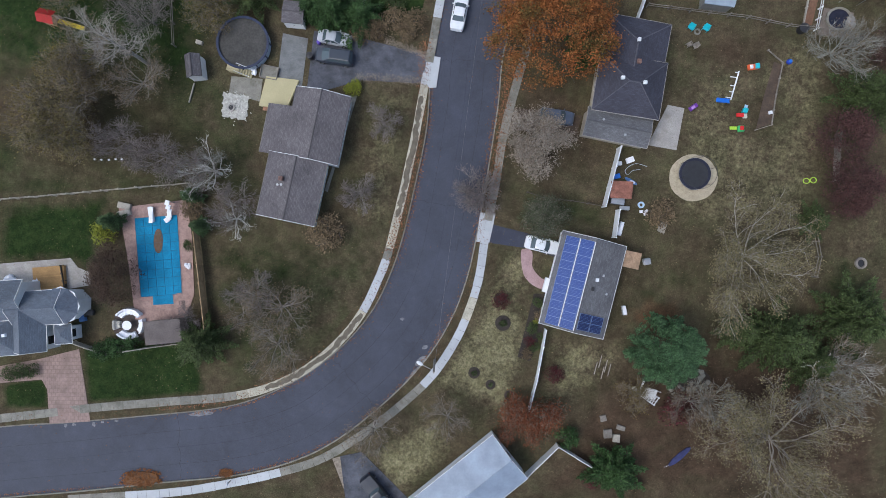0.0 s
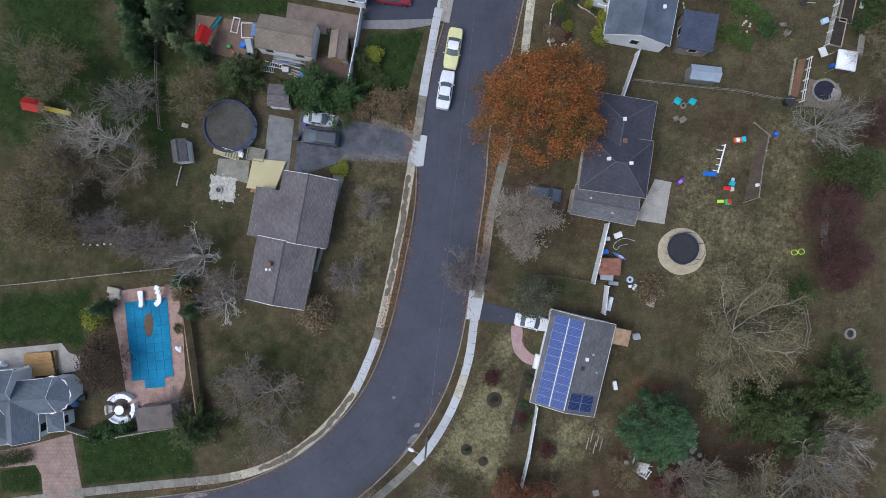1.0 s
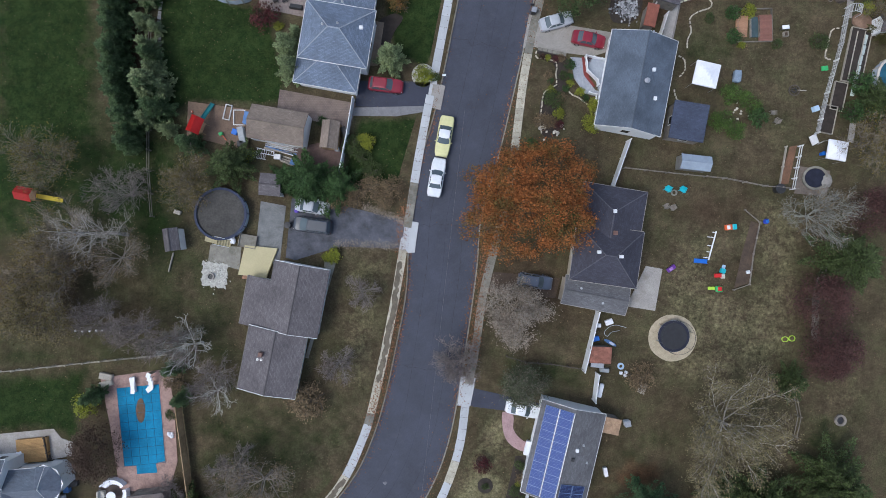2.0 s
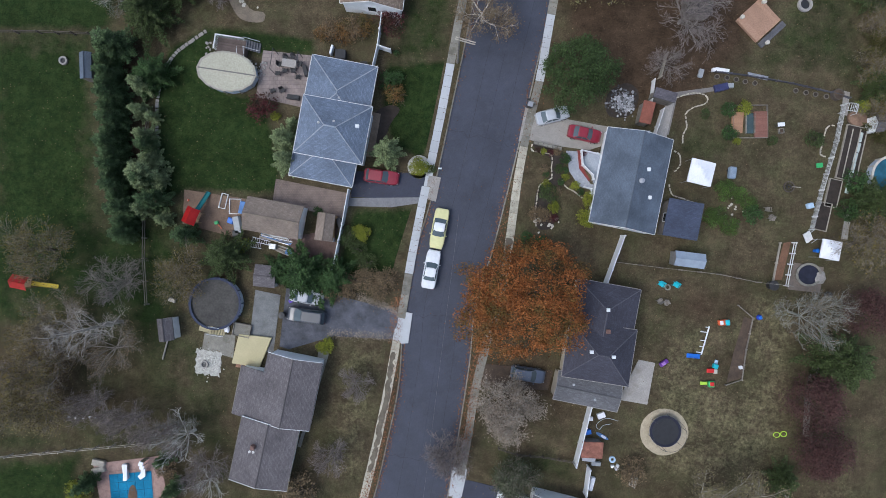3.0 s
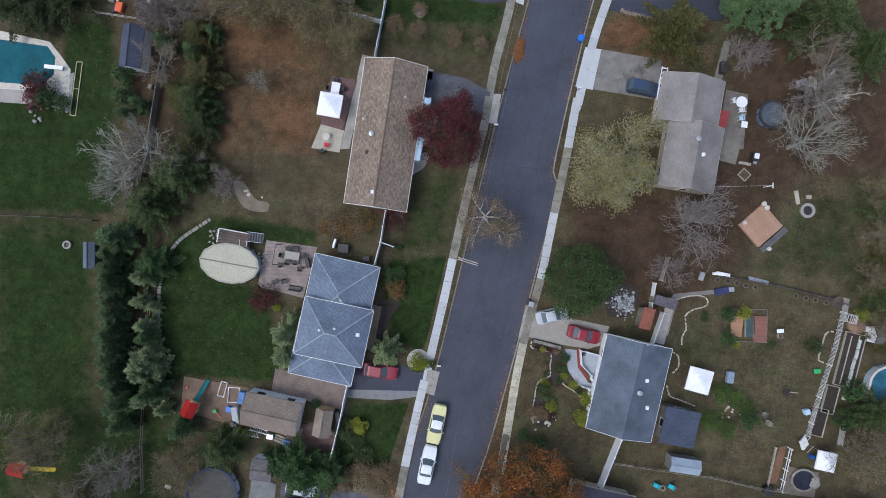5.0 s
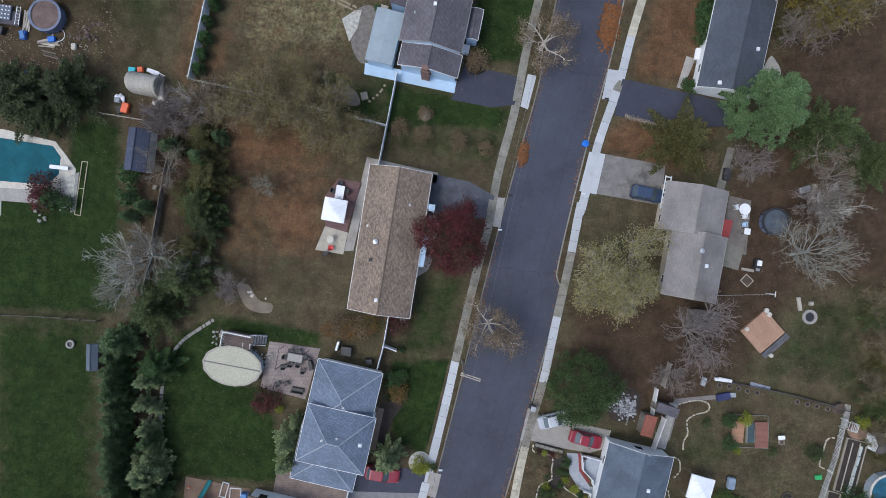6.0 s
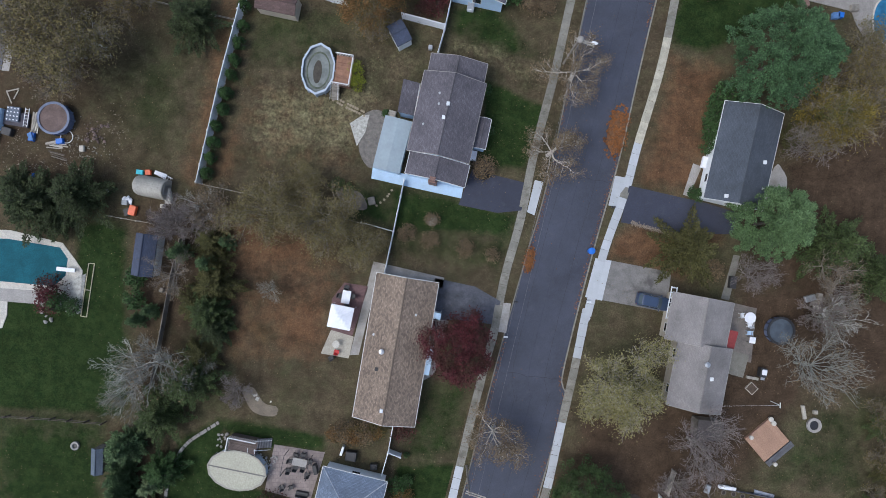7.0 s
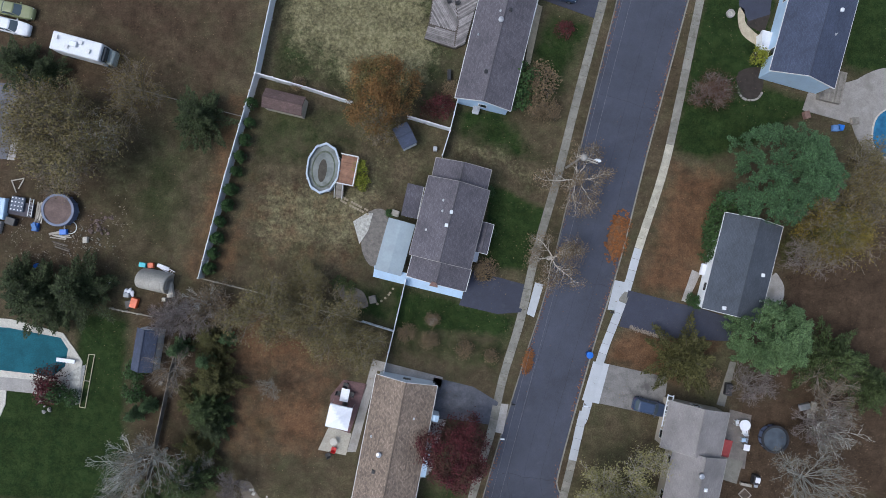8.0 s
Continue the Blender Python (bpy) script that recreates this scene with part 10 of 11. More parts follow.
ty_ = thing("tyre_planter", "pale blue old tyre on the earth", "tyre", (25.56, 6.00))
part("tyre", ring(bmesh.new(), 0, 0, 0, 0.22, 0.42, 0.2, 20), BLUE_PALE, ty_)
ho = thing("garden_hose", "coiled pale garden hose on the grass", "garden hose", (24.37, 10.58))
bm = bmesh.new()
hp = [(26.34, 10.96), (24.88, 11.31), (23.79, 10.80), (23.50, 10.22), (23.94, 9.85), (24.37, 10.37), (25.46, 10.59)]
hl = curve_pts(hp, 0.25)
for a, b in zip(hl, hl[1:]):
    tube(bm, (a.x - ho.location.x, a.y - ho.location.y, 0.03), (b.x - ho.location.x, b.y - ho.location.y, 0.03), 0.03, seg=5, cap=False)
part("hose", bm, PALE_RIM, ho)
bl = thing("paddle_board", "blue and white paddle board leaning at the shed", "board", (24.23, 9.05), -29.8)
part("board", disc(bmesh.new(), 0, 0, 0.1, 0.9, 0.08, 24, 1.0, 0.25), TARP_BLUE, bl)
part("deck_pad", disc(bmesh.new(), 0.2, 0, 0.18, 0.4, 0.02, 16, 1.0, 0.4), CLOTH, bl)
for i, (at, m_, sz) in enumerate((((-42.99, 90.89), CLOTH, (0.9, 0.8, 0.4)), ((-40.55, 89.88), CLOTH, (1.4, 0.6, 0.4)), ((-40.36, 89.38), GREY_PL, (0.7, 0.6, 0.5)), ((-39.33, 88.42), ORANGE_PL, (0.9, 1.3, 0.5)), ((-39.91, 88.23), DARK, (1.2, 1.0, 0.3)),
                                ((-37.58, 93.43), ORANGE_PL, (0.7, 0.7, 0.4)), ((-38.69, 93.43), TEAL_PL, (0.9, 0.6, 0.3)), ((-36.09, 93.32), CLOTH, (1.6, 0.5, 0.1)), ((-34.85, 90.67), CREAM, (0.8, 2.4, 0.6)), ((-35.47, 89.15), CREAM, (0.5, 0.5, 0.5)),
                                ((-57.69, 96.98), CONC, (0.9, 1.6, 0.5)), ((-52.93, 97.33), TARP_BLUE, (0.6, 1.0, 0.5)), ((-49.22, 96.94), BLUE_PL, (0.9, 0.7, 0.4)), ((-57.15, 99.39), BLUE_PALE, (1.0, 2.8, 0.8)), ((-56.00, 97.85), DARK, (1.3, 1.0, 0.6)),
                                ((-50.09, 96.80), WOOD_PALE, (2.2, 0.3, 0.2)), ((-46.35, 96.12), CREAM, (0.6, 0.8, 0.3)), ((-18.3, 33.55), METAL, (0.9, 0.7, 0.5)),
                                ((-16.20, 32.80), TARP_BLUE, (0.9, 0.7, 0.5)), ((-22.74, 36.31), GREY_PL, (0.8, 2.2, 0.9)), ((-22.87, 35.21), DARK, (0.8, 0.8, 0.9)), ((-22.06, 38.53), TARP_BLUE, (0.8, 1.6, 0.8)), ((-9.54, 36.42), DARK, (0.6, 1.6, 1.0)),
                                ((-10.59, 34.41), GREY_PL, (0.6, 0.5, 0.8)), ((-9.47, 58.13), DARK, (1.4, 1.2, 0.9)), ((-10.65, 58.76), WHITE, (0.3, 1.2, 0.8)), ((-14.04, 56.11), DARK, (0.5, 1.3, 0.7)), ((-6.51, 56.88), DARK, (0.9, 0.7, 0.8)),
                                ((-52.01, -4.09), CLOTH, (0.7, 1.2, 0.6)), ((-55.51, -3.96), CLOTH, (1.3, 1.2, 0.7)), ((-46.02, -8.87), TARP_BLUE, (0.7, 0.8, 0.6)), ((-45.08, -8.13), DARK, (0.9, 0.7, 0.5)), ((-45.88, -8.28), DARK, (0.6, 0.8, 0.5)), ((50.87, 38.81), BLUE_PALE, (0.7, 0.7, 0.6)),
                                ((52.26, 44.05), GRN_PL, (0.8, 0.6, 0.2)), ((39.06, 56.25), CLOTH, (1.6, 0.4, 0.5)), ((36.87, 55.90), GREY_PL, (0.6, 1.1, 0.3)), ((39.48, 54.06), surface("navy_tarp", (0.03, 0.035, 0.10), 0.2, 1.5, 8), (1.8, 0.9, 0.4)), ((40.64, 54.31), GREY_PL, (0.9, 0.6, 0.3)),
                                ((-24.32, 22.90), CLOTH, (0.7, 1.2, 0.4)), ((-35.07, 78.29), WOOD, (0.5, 0.6, 0.4)), ((-37.34, 4.49), CLOTH, (0.5, 2.0, 0.5)), ((-32.73, -2.04), CLOTH, (0.9, 0.9, 0.5)), ((-40.84, 5.57), WOOD_PALE, (1.7, 0.8, 0.4)), ((-40.84, 4.63), WOOD_PALE, (1.7, 0.8, 0.4)),
                                ((21.39, -23.43), WOOD, (1.1, 1.1, 0.3)), ((22.48, -24.01), WOOD_PALE, (0.9, 1.0, 0.3)), ((23.06, -22.69), WOOD, (1.1, 0.6, 0.2)), ((20.80, -21.47), WOOD, (0.8, 0.8, 0.2)), ((50.51, 118.02), TARP_BLUE, (0.9, 0.8, 0.5)), ((51.11, 118.14), BLUE_PL, (0.8, 0.7, 0.5)),
                                ((46.51, 119.44), BRICK, (0.7, 1.0, 0.6)), ((52.99, 119.18), WOOD, (1.0, 0.9, 0.4)), ((-1.79, 111.33), METAL, (0.5, 0.6, 0.6)), ((-6.35, 102.57), WOOD_PALE, (1.0, 0.8, 0.4)), ((-8.46, 91.13), WOOD, (0.9, 1.0, 0.5)), ((-0.65, 121.11), DARK, (0.5, 1.4, 0.6)),
                                ((-33.98, 78.90), WOOD, (0.7, 0.7, 0.3)), ((-31.34, 26.62), WOOD_PALE, (0.9, 0.5, 0.3)), ((48.87, 66.43), WOOD_PALE, (0.4, 1.8, 0.3)), ((50.33, 66.54), WOOD_PALE, (0.5, 0.5, 0.4)), ((50.07, 81.29), WOOD_PALE, (0.6, 1.4, 0.5)), ((48.98, 81.26), METAL, (1.4, 0.8, 0.4)),
                                ((49.96, 80.05), CREAM, (0.8, 0.8, 0.3)), ((38.71, 82.84), DARK, (0.8, 1.6, 0.7)), ((-32.31, 20.17), WOOD_PALE, (0.15, 2.6, 0.15)))):
    names = {id(CLOTH): "white covered box in the yard", id(WOOD): "weathered wooden box on the ground", id(WOOD_PALE): "pale wooden timber on the ground", id(DARK): "dark garden box beside the wall", id(METAL): "grey metal garden equipment in the yard"}
    if m_ is CLOTH and min(sz[:2]) > 0.55:
        bundle("white cloth-covered heap in the yard", at, i * 29 % 40 - 20, sz, m_)
        continue
    crate(names.get(id(m_), "coloured storage box in the yard"), at, i * 29 % 40 - 20, sz, m_, "storage_box")

# ladders, timber and frames along the garage and in the yards
ladder("white ladder lying beside the garage", (-19.9, 34.25), -14, 2.4, 0.5, CLOTH)
ladder("grey metal ladder lying beside the garage wall", (-17.6, 34.75), -12, 4.0, 0.42, METAL, 0.45)
ladder("white trellis frame on the brick yard", (-20.6, 33.75), -10, 1.6, 0.7, WHITE_PAINT, 0.05, 0.22)
timber_stack("stack of pipes and planks along the garage wall", (-17.9, 34.55), -13, 4.2, 10, (METAL, WOOD_PALE, TARP_BLUE, WOOD), 3)
timber_stack("loose planks on the brick yard", (-17.2, 33.2), -20, 1.9, 7, (WOOD, CREAM, WOOD_PALE), 4)
ladder("small white ladder behind the arched shed", (-35.4, 92.95), -25, 1.9, 0.5, CLOTH, 0.1)
timber_stack("old planks lying beside the round pool", (-49.7, 96.45), -8, 2.2, 5, (WOOD_PALE, CREAM), 5)
timber_stack("grey planks on the bare ground", (-49.4, 95.2), -14, 2.4, 4, (WOOD, BARK_DARK), 6)
timber_stack("planks and rails stacked by the round pool", (-52.6, 99.3), 80, 3.0, 8, (CREAM, WOOD, WOOD_PALE), 7)
bundle("white plastic bags heaped beside the arched shed", (-40.0, 89.75), 10, (1.5, 0.8, 0.5), CLOTH)
timber_stack("pale pallet boards in the garden corner", (28.33, 3.07), 70, 1.2, 9, (WOOD_PALE, WOOD), 8)

# white garden sofa group by the blue pool
x0, y0 = (-39.98, -9.71)
table("round white table in the sofa circle", (x0 - 0.2, y0), 0, CLOTH, 1.2, round_top=True)
for a, span, mt in ((62, 26, CLOTH), (112, 34, CLOTH), (185, 18, CREAM), (262, 40, CLOTH), (350, 30, CLOTH)):
    sf = thing("garden_sofa", "curved white garden sofa section under a loose cover", "sofa", (x0 - 0.1, y0 + 0.17), a, group="white sofa circle")
    for nm, r0, r1, z1 in (("seat", 1.15, 1.85, 0.42), ("backrest", 1.7, 2.0, 0.78)):
        bm = bmesh.new()
        rows = []
        for k in range(9):
            t = radians(-span + 2 * span * k / 8)
            wob = 0.05 * math.sin(k * 2.3 + a)
            rows.append([(r * math.cos(t), r * math.sin(t), z) for r, z in ((r0 - wob, 0.0), (r1 + wob, 0.0), (r1 - 0.05, z1), (r0 + 0.08, z1 - 0.05 + wob))])
        part(nm, loft(bm, rows), mt, sf)
dk = thing("sofa_pad", "dark round paving under the sofa circle", "paving", (x0, y0))
part("paving", disc(bmesh.new(), 0, 0, -0.1, 2.4, 0.13, 32), surface("dark_brown_paving", (0.06, 0.045, 0.04), 0.3, 1.5, 8), dk)
db = thing("diving_board", "white diving board over the teal cover", "diving board", (-47.47, 80.36), -3.8)
part("board", boxes((0, 0, 0.5, 2.4, 0.5, 0.06, 0, 0.02)), CLOTH, db)
part("stand", boxes((0.7, 0, 0, 0.6, 0.4, 0.5)), METAL, db)
db = thing("diving_board", "white diving board at the blue pool", "diving board", (-37.27, 4.42), 88.2)
part("board", boxes((0, 0, 0.5, 2.1, 0.5, 0.06, 0, 0.02)), CLOTH, db)
part("stand", boxes((0.7, 0, 0, 0.6, 0.4, 0.5)), METAL, db)
ps = thing("pool_slide", "curved white pool slide at the blue pool", "pool slide", (-34.72, 4.87), 80.2)
bm = bmesh.new()
for i, (u, v, a, z) in enumerate(((1.0, 0.2, -10, 1.5), (0.5, 0.1, -8, 1.3), (0.0, 0.0, 0, 1.0), (-0.5, 0.05, 12, 0.7), (-0.9, 0.25, 30, 0.45), (-1.2, 0.5, 45, 0.3))):
    box(bm, u, v, z - 0.2, 0.6, 0.55, 0.15, a)
part("chute", bm, CLOTH, ps)
part("ladder", boxes((1.2, 0.2, 0, 0.1, 0.5, 1.4), (0.6, 0.1, 0, 0.08, 0.08, 1.1)), METAL, ps)
lp = thing("leaf_patch", "brown fallen leaves lying on the pool cover", "leaves", (-36.53, 1.08), kind="stuff")
part("leaf_heap", disc(bmesh.new(), 0, 0, 0.088, 1.0, 0.012, 14, 0.6, 1.6), surface("wet_brown_leaves", (0.12, 0.075, 0.045), 0.3, 2, 9), lp)

# gravel, leaf piles and fallen leaves
def leaf_pile(label, at, rx, ry, turn, mat, n=1500, high=0.25):
    root = thing("leaf_pile", label, "leaf pile", at, turn)
    part("leaf_mound", disc(bmesh.new(), 0, 0, -0.15, 1.0, 0.17, 26, rx * 0.85, ry * 0.85, high), MATTED, root)
    rnd = random.Random(8)
    sp = []
    for i in range(200):
        a, r = rnd.uniform(0, 6.283), rnd.random() ** 0.6 * 1.12
        sp.append(Vector((rx * r * math.cos(a), ry * r * math.sin(a), max(0.0, (high + 0.05) * (1 - r)))))
    part("leaf_layer", leaves_mesh("leaf_layer", rnd, sp, int(n * 1.7), 0.065, 0.07, mat, 2.0), None, root, kind="stuff")
    return root


MATTED = surface("matted_orange_leaves", (0.15, 0.07, 0.03), 0.4, 2.5, 14)
L_PILE = leaf("fresh_fallen_orange_leaves", (0.22, 0.09, 0.03), 0.35)
leaf_pile("long heap of orange leaves at the kerb", (*(23.06, 101.63), -0.05), 1.5, 3.3, -7.8, L_PILE, 4200)
leaf_pile("orange leaves heaped on the verge", (12.38, 84.49), 0.7, 1.6, -7.8, L_PILE, 900, 0.15)
leaf_pile("orange-brown leaf heap at the kerb corner", (-38.65, -29.58), 2.6, 1.1, 3.2, L_PILE, 2200)
leaf_pile("small heap of orange leaves by the kerb", (-27.74, -28.81), 0.9, 0.5, 0, L_PILE, 500, 0.12)
rnd = random.Random(77)
spots = []
for edge, sgn in ((road_w, 1), (road_e, -1)):
    for i, p in enumerate(edge[:-1]):
        if -45 < p.x < 40 and -35 < p.y < 66:
            k = 30 if -12 < p.y < 42 else 9
            d = (edge[i + 1] - p).normalized()
            nrm = Vector((-d.y, d.x)) * sgn
            for _ in range(k):
                q_ = p + d * rnd.random() + nrm * rnd.gauss(0.1, 0.55)
                spots.append(Vector((q_.x, q_.y, 0.03 if (q_ - p).dot(nrm) > 0 else -0.1)))
for _ in range(2600):
    p = rnd.choice(road_w[60:330])
    q_ = p.lerp(road_e[min(range(420), key=lambda j: (road_e[j] - p).length)], rnd.random()) if rnd.random() < 0.12 else p
    if q_ is not p:
        spots.append(Vector((q_.x + rnd.gauss(0, 0.5), q_.y + rnd.gauss(0, 0.5), -0.1)))
lf = leaves_mesh("fallen_leaves", rnd, spots, len(spots), 0.075, 0.02, leaf("kerb_leaves", (0.15, 0.075, 0.035), 0.45), 3.0)
tagged(new("fallen_leaves", lf), "brown and orange leaves lying along the kerbs", "leaves", kind="stuff")
spots = []
for _ in range(26000):
    x, y = rnd.uniform(-62, 62), rnd.uniform(-34, 132)
    if noise.noise((x * 0.07, y * 0.07, 3)) > -0.15:
        spots.append(Vector((x, y, 0.03)))
road_in = inside(road_poly, np.array([s.x for s in spots]), np.array([s.y for s in spots]))
spots = [s for s, r in zip(spots, road_in) if not r]
lf = leaves_mesh("scattered_leaves", rnd, spots, len(spots), 0.06, 0.01, leaf("dry_lawn_leaves", (0.17, 0.12, 0.07), 0.5), 3.0)
tagged(new("scattered_leaves", lf), "dry leaves strewn over lawns and beds", "leaves", kind="stuff")


# ---- wear on the street and the walks ----
def ragged(pts, seed, amount=0.25):
    rnd = random.Random(seed)
    return [(p.x + rnd.gauss(0, amount), p.y + rnd.gauss(0, amount)) for p in (Vector(q) for q in smooth_poly(pts, 0.14))]


SCUFF = surface("pale_scuffed_asphalt", (0.17, 0.175, 0.19), 0.35, 2.5, 9)
TAR = surface("dark_tar_patch", (0.030, 0.032, 0.042), 0.3, 1.5, 9)
for i, (at, rx, ry, turn, mt) in enumerate((
        ((-31.04, -21.18), 1.6, 0.3, 5, SCUFF), ((-2.68, -14.29), 0.9, 0.5, 40, SCUFF), ((-3.40, -15.75), 1.6, 0.35, 45, SCUFF), ((-2.18, -12.46), 0.4, 0.25, 20, SCUFF), ((-5.11, -8.84), 0.3, 0.2, 0, SCUFF),
        ((-47.42, -22.63), 0.3, 0.2, 0, SCUFF), ((-44.87, -22.62), 0.2, 0.3, 0, SCUFF), ((-43.78, -22.33), 0.25, 0.15, 0, SCUFF), ((-41.96, -22.17), 0.25, 0.15, 0, SCUFF), ((-48.51, -22.78), 0.2, 0.25, 0, SCUFF), ((-6.62, -28.14), 0.5, 0.4, 0, SCUFF))):
    pts = [(at[0] + rx * math.cos(a) * math.cos(radians(turn)) - ry * math.sin(a) * math.sin(radians(turn)), at[1] + rx * math.cos(a) * math.sin(radians(turn)) + ry * math.sin(a) * math.cos(radians(turn))) for a in (0, 0.9, 1.8, 2.7, 3.6, 4.5, 5.4)]
    me = bpy.data.meshes.new("road_patch")
    bm = prism(ragged(pts, i, 0.03), -0.14, -0.114)
    bm.to_mesh(me)
    bm.free()
    me.materials.append(mt)
    new("road_patch", me).parent = road
# cracks of tar across and along the street
rnd = random.Random(31)
for k, (i, j) in enumerate(((150, 153), (172, 174), (196, 197), (215, 219), (240, 241), (262, 266), (290, 291), (315, 318), (338, 339))):
    a, b = road_w[i], road_e[min(j, 419)]
    b = road_e[min(range(420), key=lambda q: (road_e[q] - a).length)]
    line = [a.lerp(b, t / 14) + Vector((rnd.gauss(0, 0.10), rnd.gauss(0, 0.16))) for t in range(15)]
    strip(offset_line(line, 0.022), offset_line(line, -0.022), -0.1165, "road_crack", TAR, road)
for s0, s1, off in ((60, 330, 2.1), (120, 300, 6.4)):
    line = [p + Vector((0.05 * noise.noise((i * 0.3, off, 0)), 0)) for i, p in enumerate(offset_line(road_e[s0:s1], off))]
    strip(offset_line(line, 0.018), offset_line(line, -0.018), -0.1168, "road_crack", TAR, road)

# earth and grass that have grown over the middle of the old walk
MOSSY = surface("mossy_trodden_earth", (0.135, 0.115, 0.085), 0.25, 1.2, 8)
for lo, hi, pts in ((0.35, 0.38, [(-5.82, 4.27), (-4.74, 9.00), (-3.53, 14.83), (-2.83, 19.93)]), (0.30, 0.34, [(-22.69, -17.87), (-17.60, -15.44), (-13.25, -11.78), (-10.35, -8.13)]), (0.4, 0.4, [(11.07, 27.98), (12.29, 34.62)])):
    line = curve_pts(pts, 0.35)
    rnd = random.Random(int(lo * 100))
    wob = [0.24 * noise.noise((i * 0.35, lo, 0)) - 0.04 + rnd.gauss(0, 0.07) for i in range(len(line))]
    left = [p + n_ for p, n_ in zip(line, [w_ - p for w_, p in zip(offset_line(line, 1.0), line)])]
    nrm = [(a - b) for a, b in zip(left, line)]
    ob = strip([p + n * (lo + w) for p, n, w in zip(line, nrm, wob)], [p - n * (hi + w) for p, n, w in zip(line, nrm, wob[::-1])], 0.062, "overgrown_strip", MOSSY)
    tagged(ob, "earth and moss grown over the old sidewalk", "ground patch", kind="structure")

# leaf drifts beside driveways
for at, rx, ry, turn in (((-6.84, 22.10), 4.5, 0.7, -3), ((-4.67, 26.11), 3.0, 0.6, -20), ((27.9, 89.34), 2.6, 0.3, -14)):
    rnd = random.Random(int(rx * 10 + turn))
    sp = []
    for _ in range(900):
        u, v = rnd.uniform(-1, 1) * rx, rnd.gauss(0, 0.45) * ry
        sp.append(Vector((at[0] + u * math.cos(radians(turn)) - v * math.sin(radians(turn)), at[1] + u * math.sin(radians(turn)) + v * math.cos(radians(turn)), 0.045)))
    tagged(new("leaf_drift", leaves_mesh("leaf_drift", rnd, sp, len(sp), 0.07, 0.02, L_BUFF, 3.0)), "drift of buff leaves along the driveway", "leaves", kind="stuff")


# ---- leaves along the kerbs and rubble on bare ground ----
L_KERB = leaf("brown_kerb_leaves", (0.19, 0.088, 0.045), 0.5)
for edge, side, seed in ((road_w, 1, 3), (road_e, -1, 4)):
    rnd = random.Random(seed)
    sp = []
    fine = resample(edge[40:400], 3600)
    for lane, high, many in ((offset_line(fine, -0.22 * side), -0.105, 3.0), (offset_line(fine, 0.75 * side), 0.03, 4.5), (offset_line(fine, 1.3 * side), 0.03, 1.8)):
        for i, p in enumerate(lane):
            if high > 0 and (p.y > (28 if side > 0 else 62) or (side < 0 and p.y < -6)):
                continue
            w = noise.noise((p.x * 0.07, p.y * 0.07, seed)) + 0.35 * noise.noise((p.x * 0.5, p.y * 0.5, seed + high))
            deep = 0.0 < p.y < 27 if side > 0 else 6 < p.y < 31
            for _ in range(3 if deep and high > 0 else 1):
              if rnd.random() < many * (w + (0.5 if deep else 0.22)):
                  sp.append(Vector((p.x + rnd.gauss(0, 0.16 if high < 0 else 0.3), p.y + rnd.gauss(0, 0.1), high)))
                  if high < 0 and (sp[-1].xy - edge[min(range(40, 400), key=lambda q: (edge[q] - sp[-1].xy).length)]).dot((fine[min(i + 1, 3599)] - fine[i - 1]).orthogonal() * side) > -0.001:
                      sp.pop()
    tagged(new("kerb_leaves", leaves_mesh("kerb_leaves", rnd, sp, len(sp), 0.11, 0.0, L_KERB, 3.0)), "brown leaves gathered along the kerb", "leaves", kind="stuff")
RUBBLE = surface("pale_rubble", (0.215, 0.185, 0.145), 0.35, 3, 9)
rnd = random.Random(77)
sp = []
for cx, cy, rx, ry, n in ((*(-46.57, 96.10), 3.6, 2.6, 420), (*(-54.69, 96.24), 2.4, 1.6, 220), (*(-41.94, 98.30), 1.8, 4.0, 220), (*(-52.99, 93.41), 3.6, 1.2, 260), (*(-51.21, 103.54), 3.0, 1.5, 220)):
    for _ in range(n):
        x, y = cx + rnd.gauss(0, 0.55) * rx, cy + rnd.gauss(0, 0.55) * ry
        if noise.noise((x * 0.9, y * 0.9, 3)) + 0.4 * noise.noise((x * 3, y * 3, 5)) > 0.02:
            sp.append(Vector((x, y, 0.03)))
tagged(new("rubble", leaves_mesh("rubble", rnd, sp, len(sp), 0.085, 0.12, RUBBLE, 2.0, 1.3)), "pale rubble and wood chips strewn on bare ground", "rubble", kind="stuff")

# yard things near the round pool with the brown cover
SLATE_DK = surface("dark_plum_boards", (0.075, 0.07, 0.085), 0.25, 1.5, 9, rand=0.2)
deck("dark plum-grey wooden platform beside the round pool", (-55.33, 99.57, 3.88, 1.80, -6.7), SLATE_DK, 0.3, 0.2)
lad = thing("ladder", "white pool ladder lying against the pool rim", "ladder", (-53.65, 99.80), 84.2)
for s_ in (-0.25, 0.25):
    part("side_rail", boxes((0, s_, 0.32, 2.4, 0.06, 0.06)), WHITE, lad)
for k in range(6):
    part("rung", boxes((-1.0 + k * 0.4, 0, 0.33, 0.05, 0.5, 0.04)), WHITE, lad)
for k, at in enumerate(((-53.02, 99.33), (-52.71, 99.13))):
    pk = thing("plank", "pale loose plank beside the round pool", "plank", at, 86.2 + 4 * k)
    part("board", boxes((0, 0, 0.02, 2.6, 0.22, 0.06)), WOOD_PALE, pk)
    part("batten", boxes((0, 0, -0.02, 0.1, 0.3, 0.04)), WOOD_PALE, pk)
jk = thing("wire_crate", "blue-grey crate with white knobs on the platform", "crate", (-55.29, 100.12), -5.8)
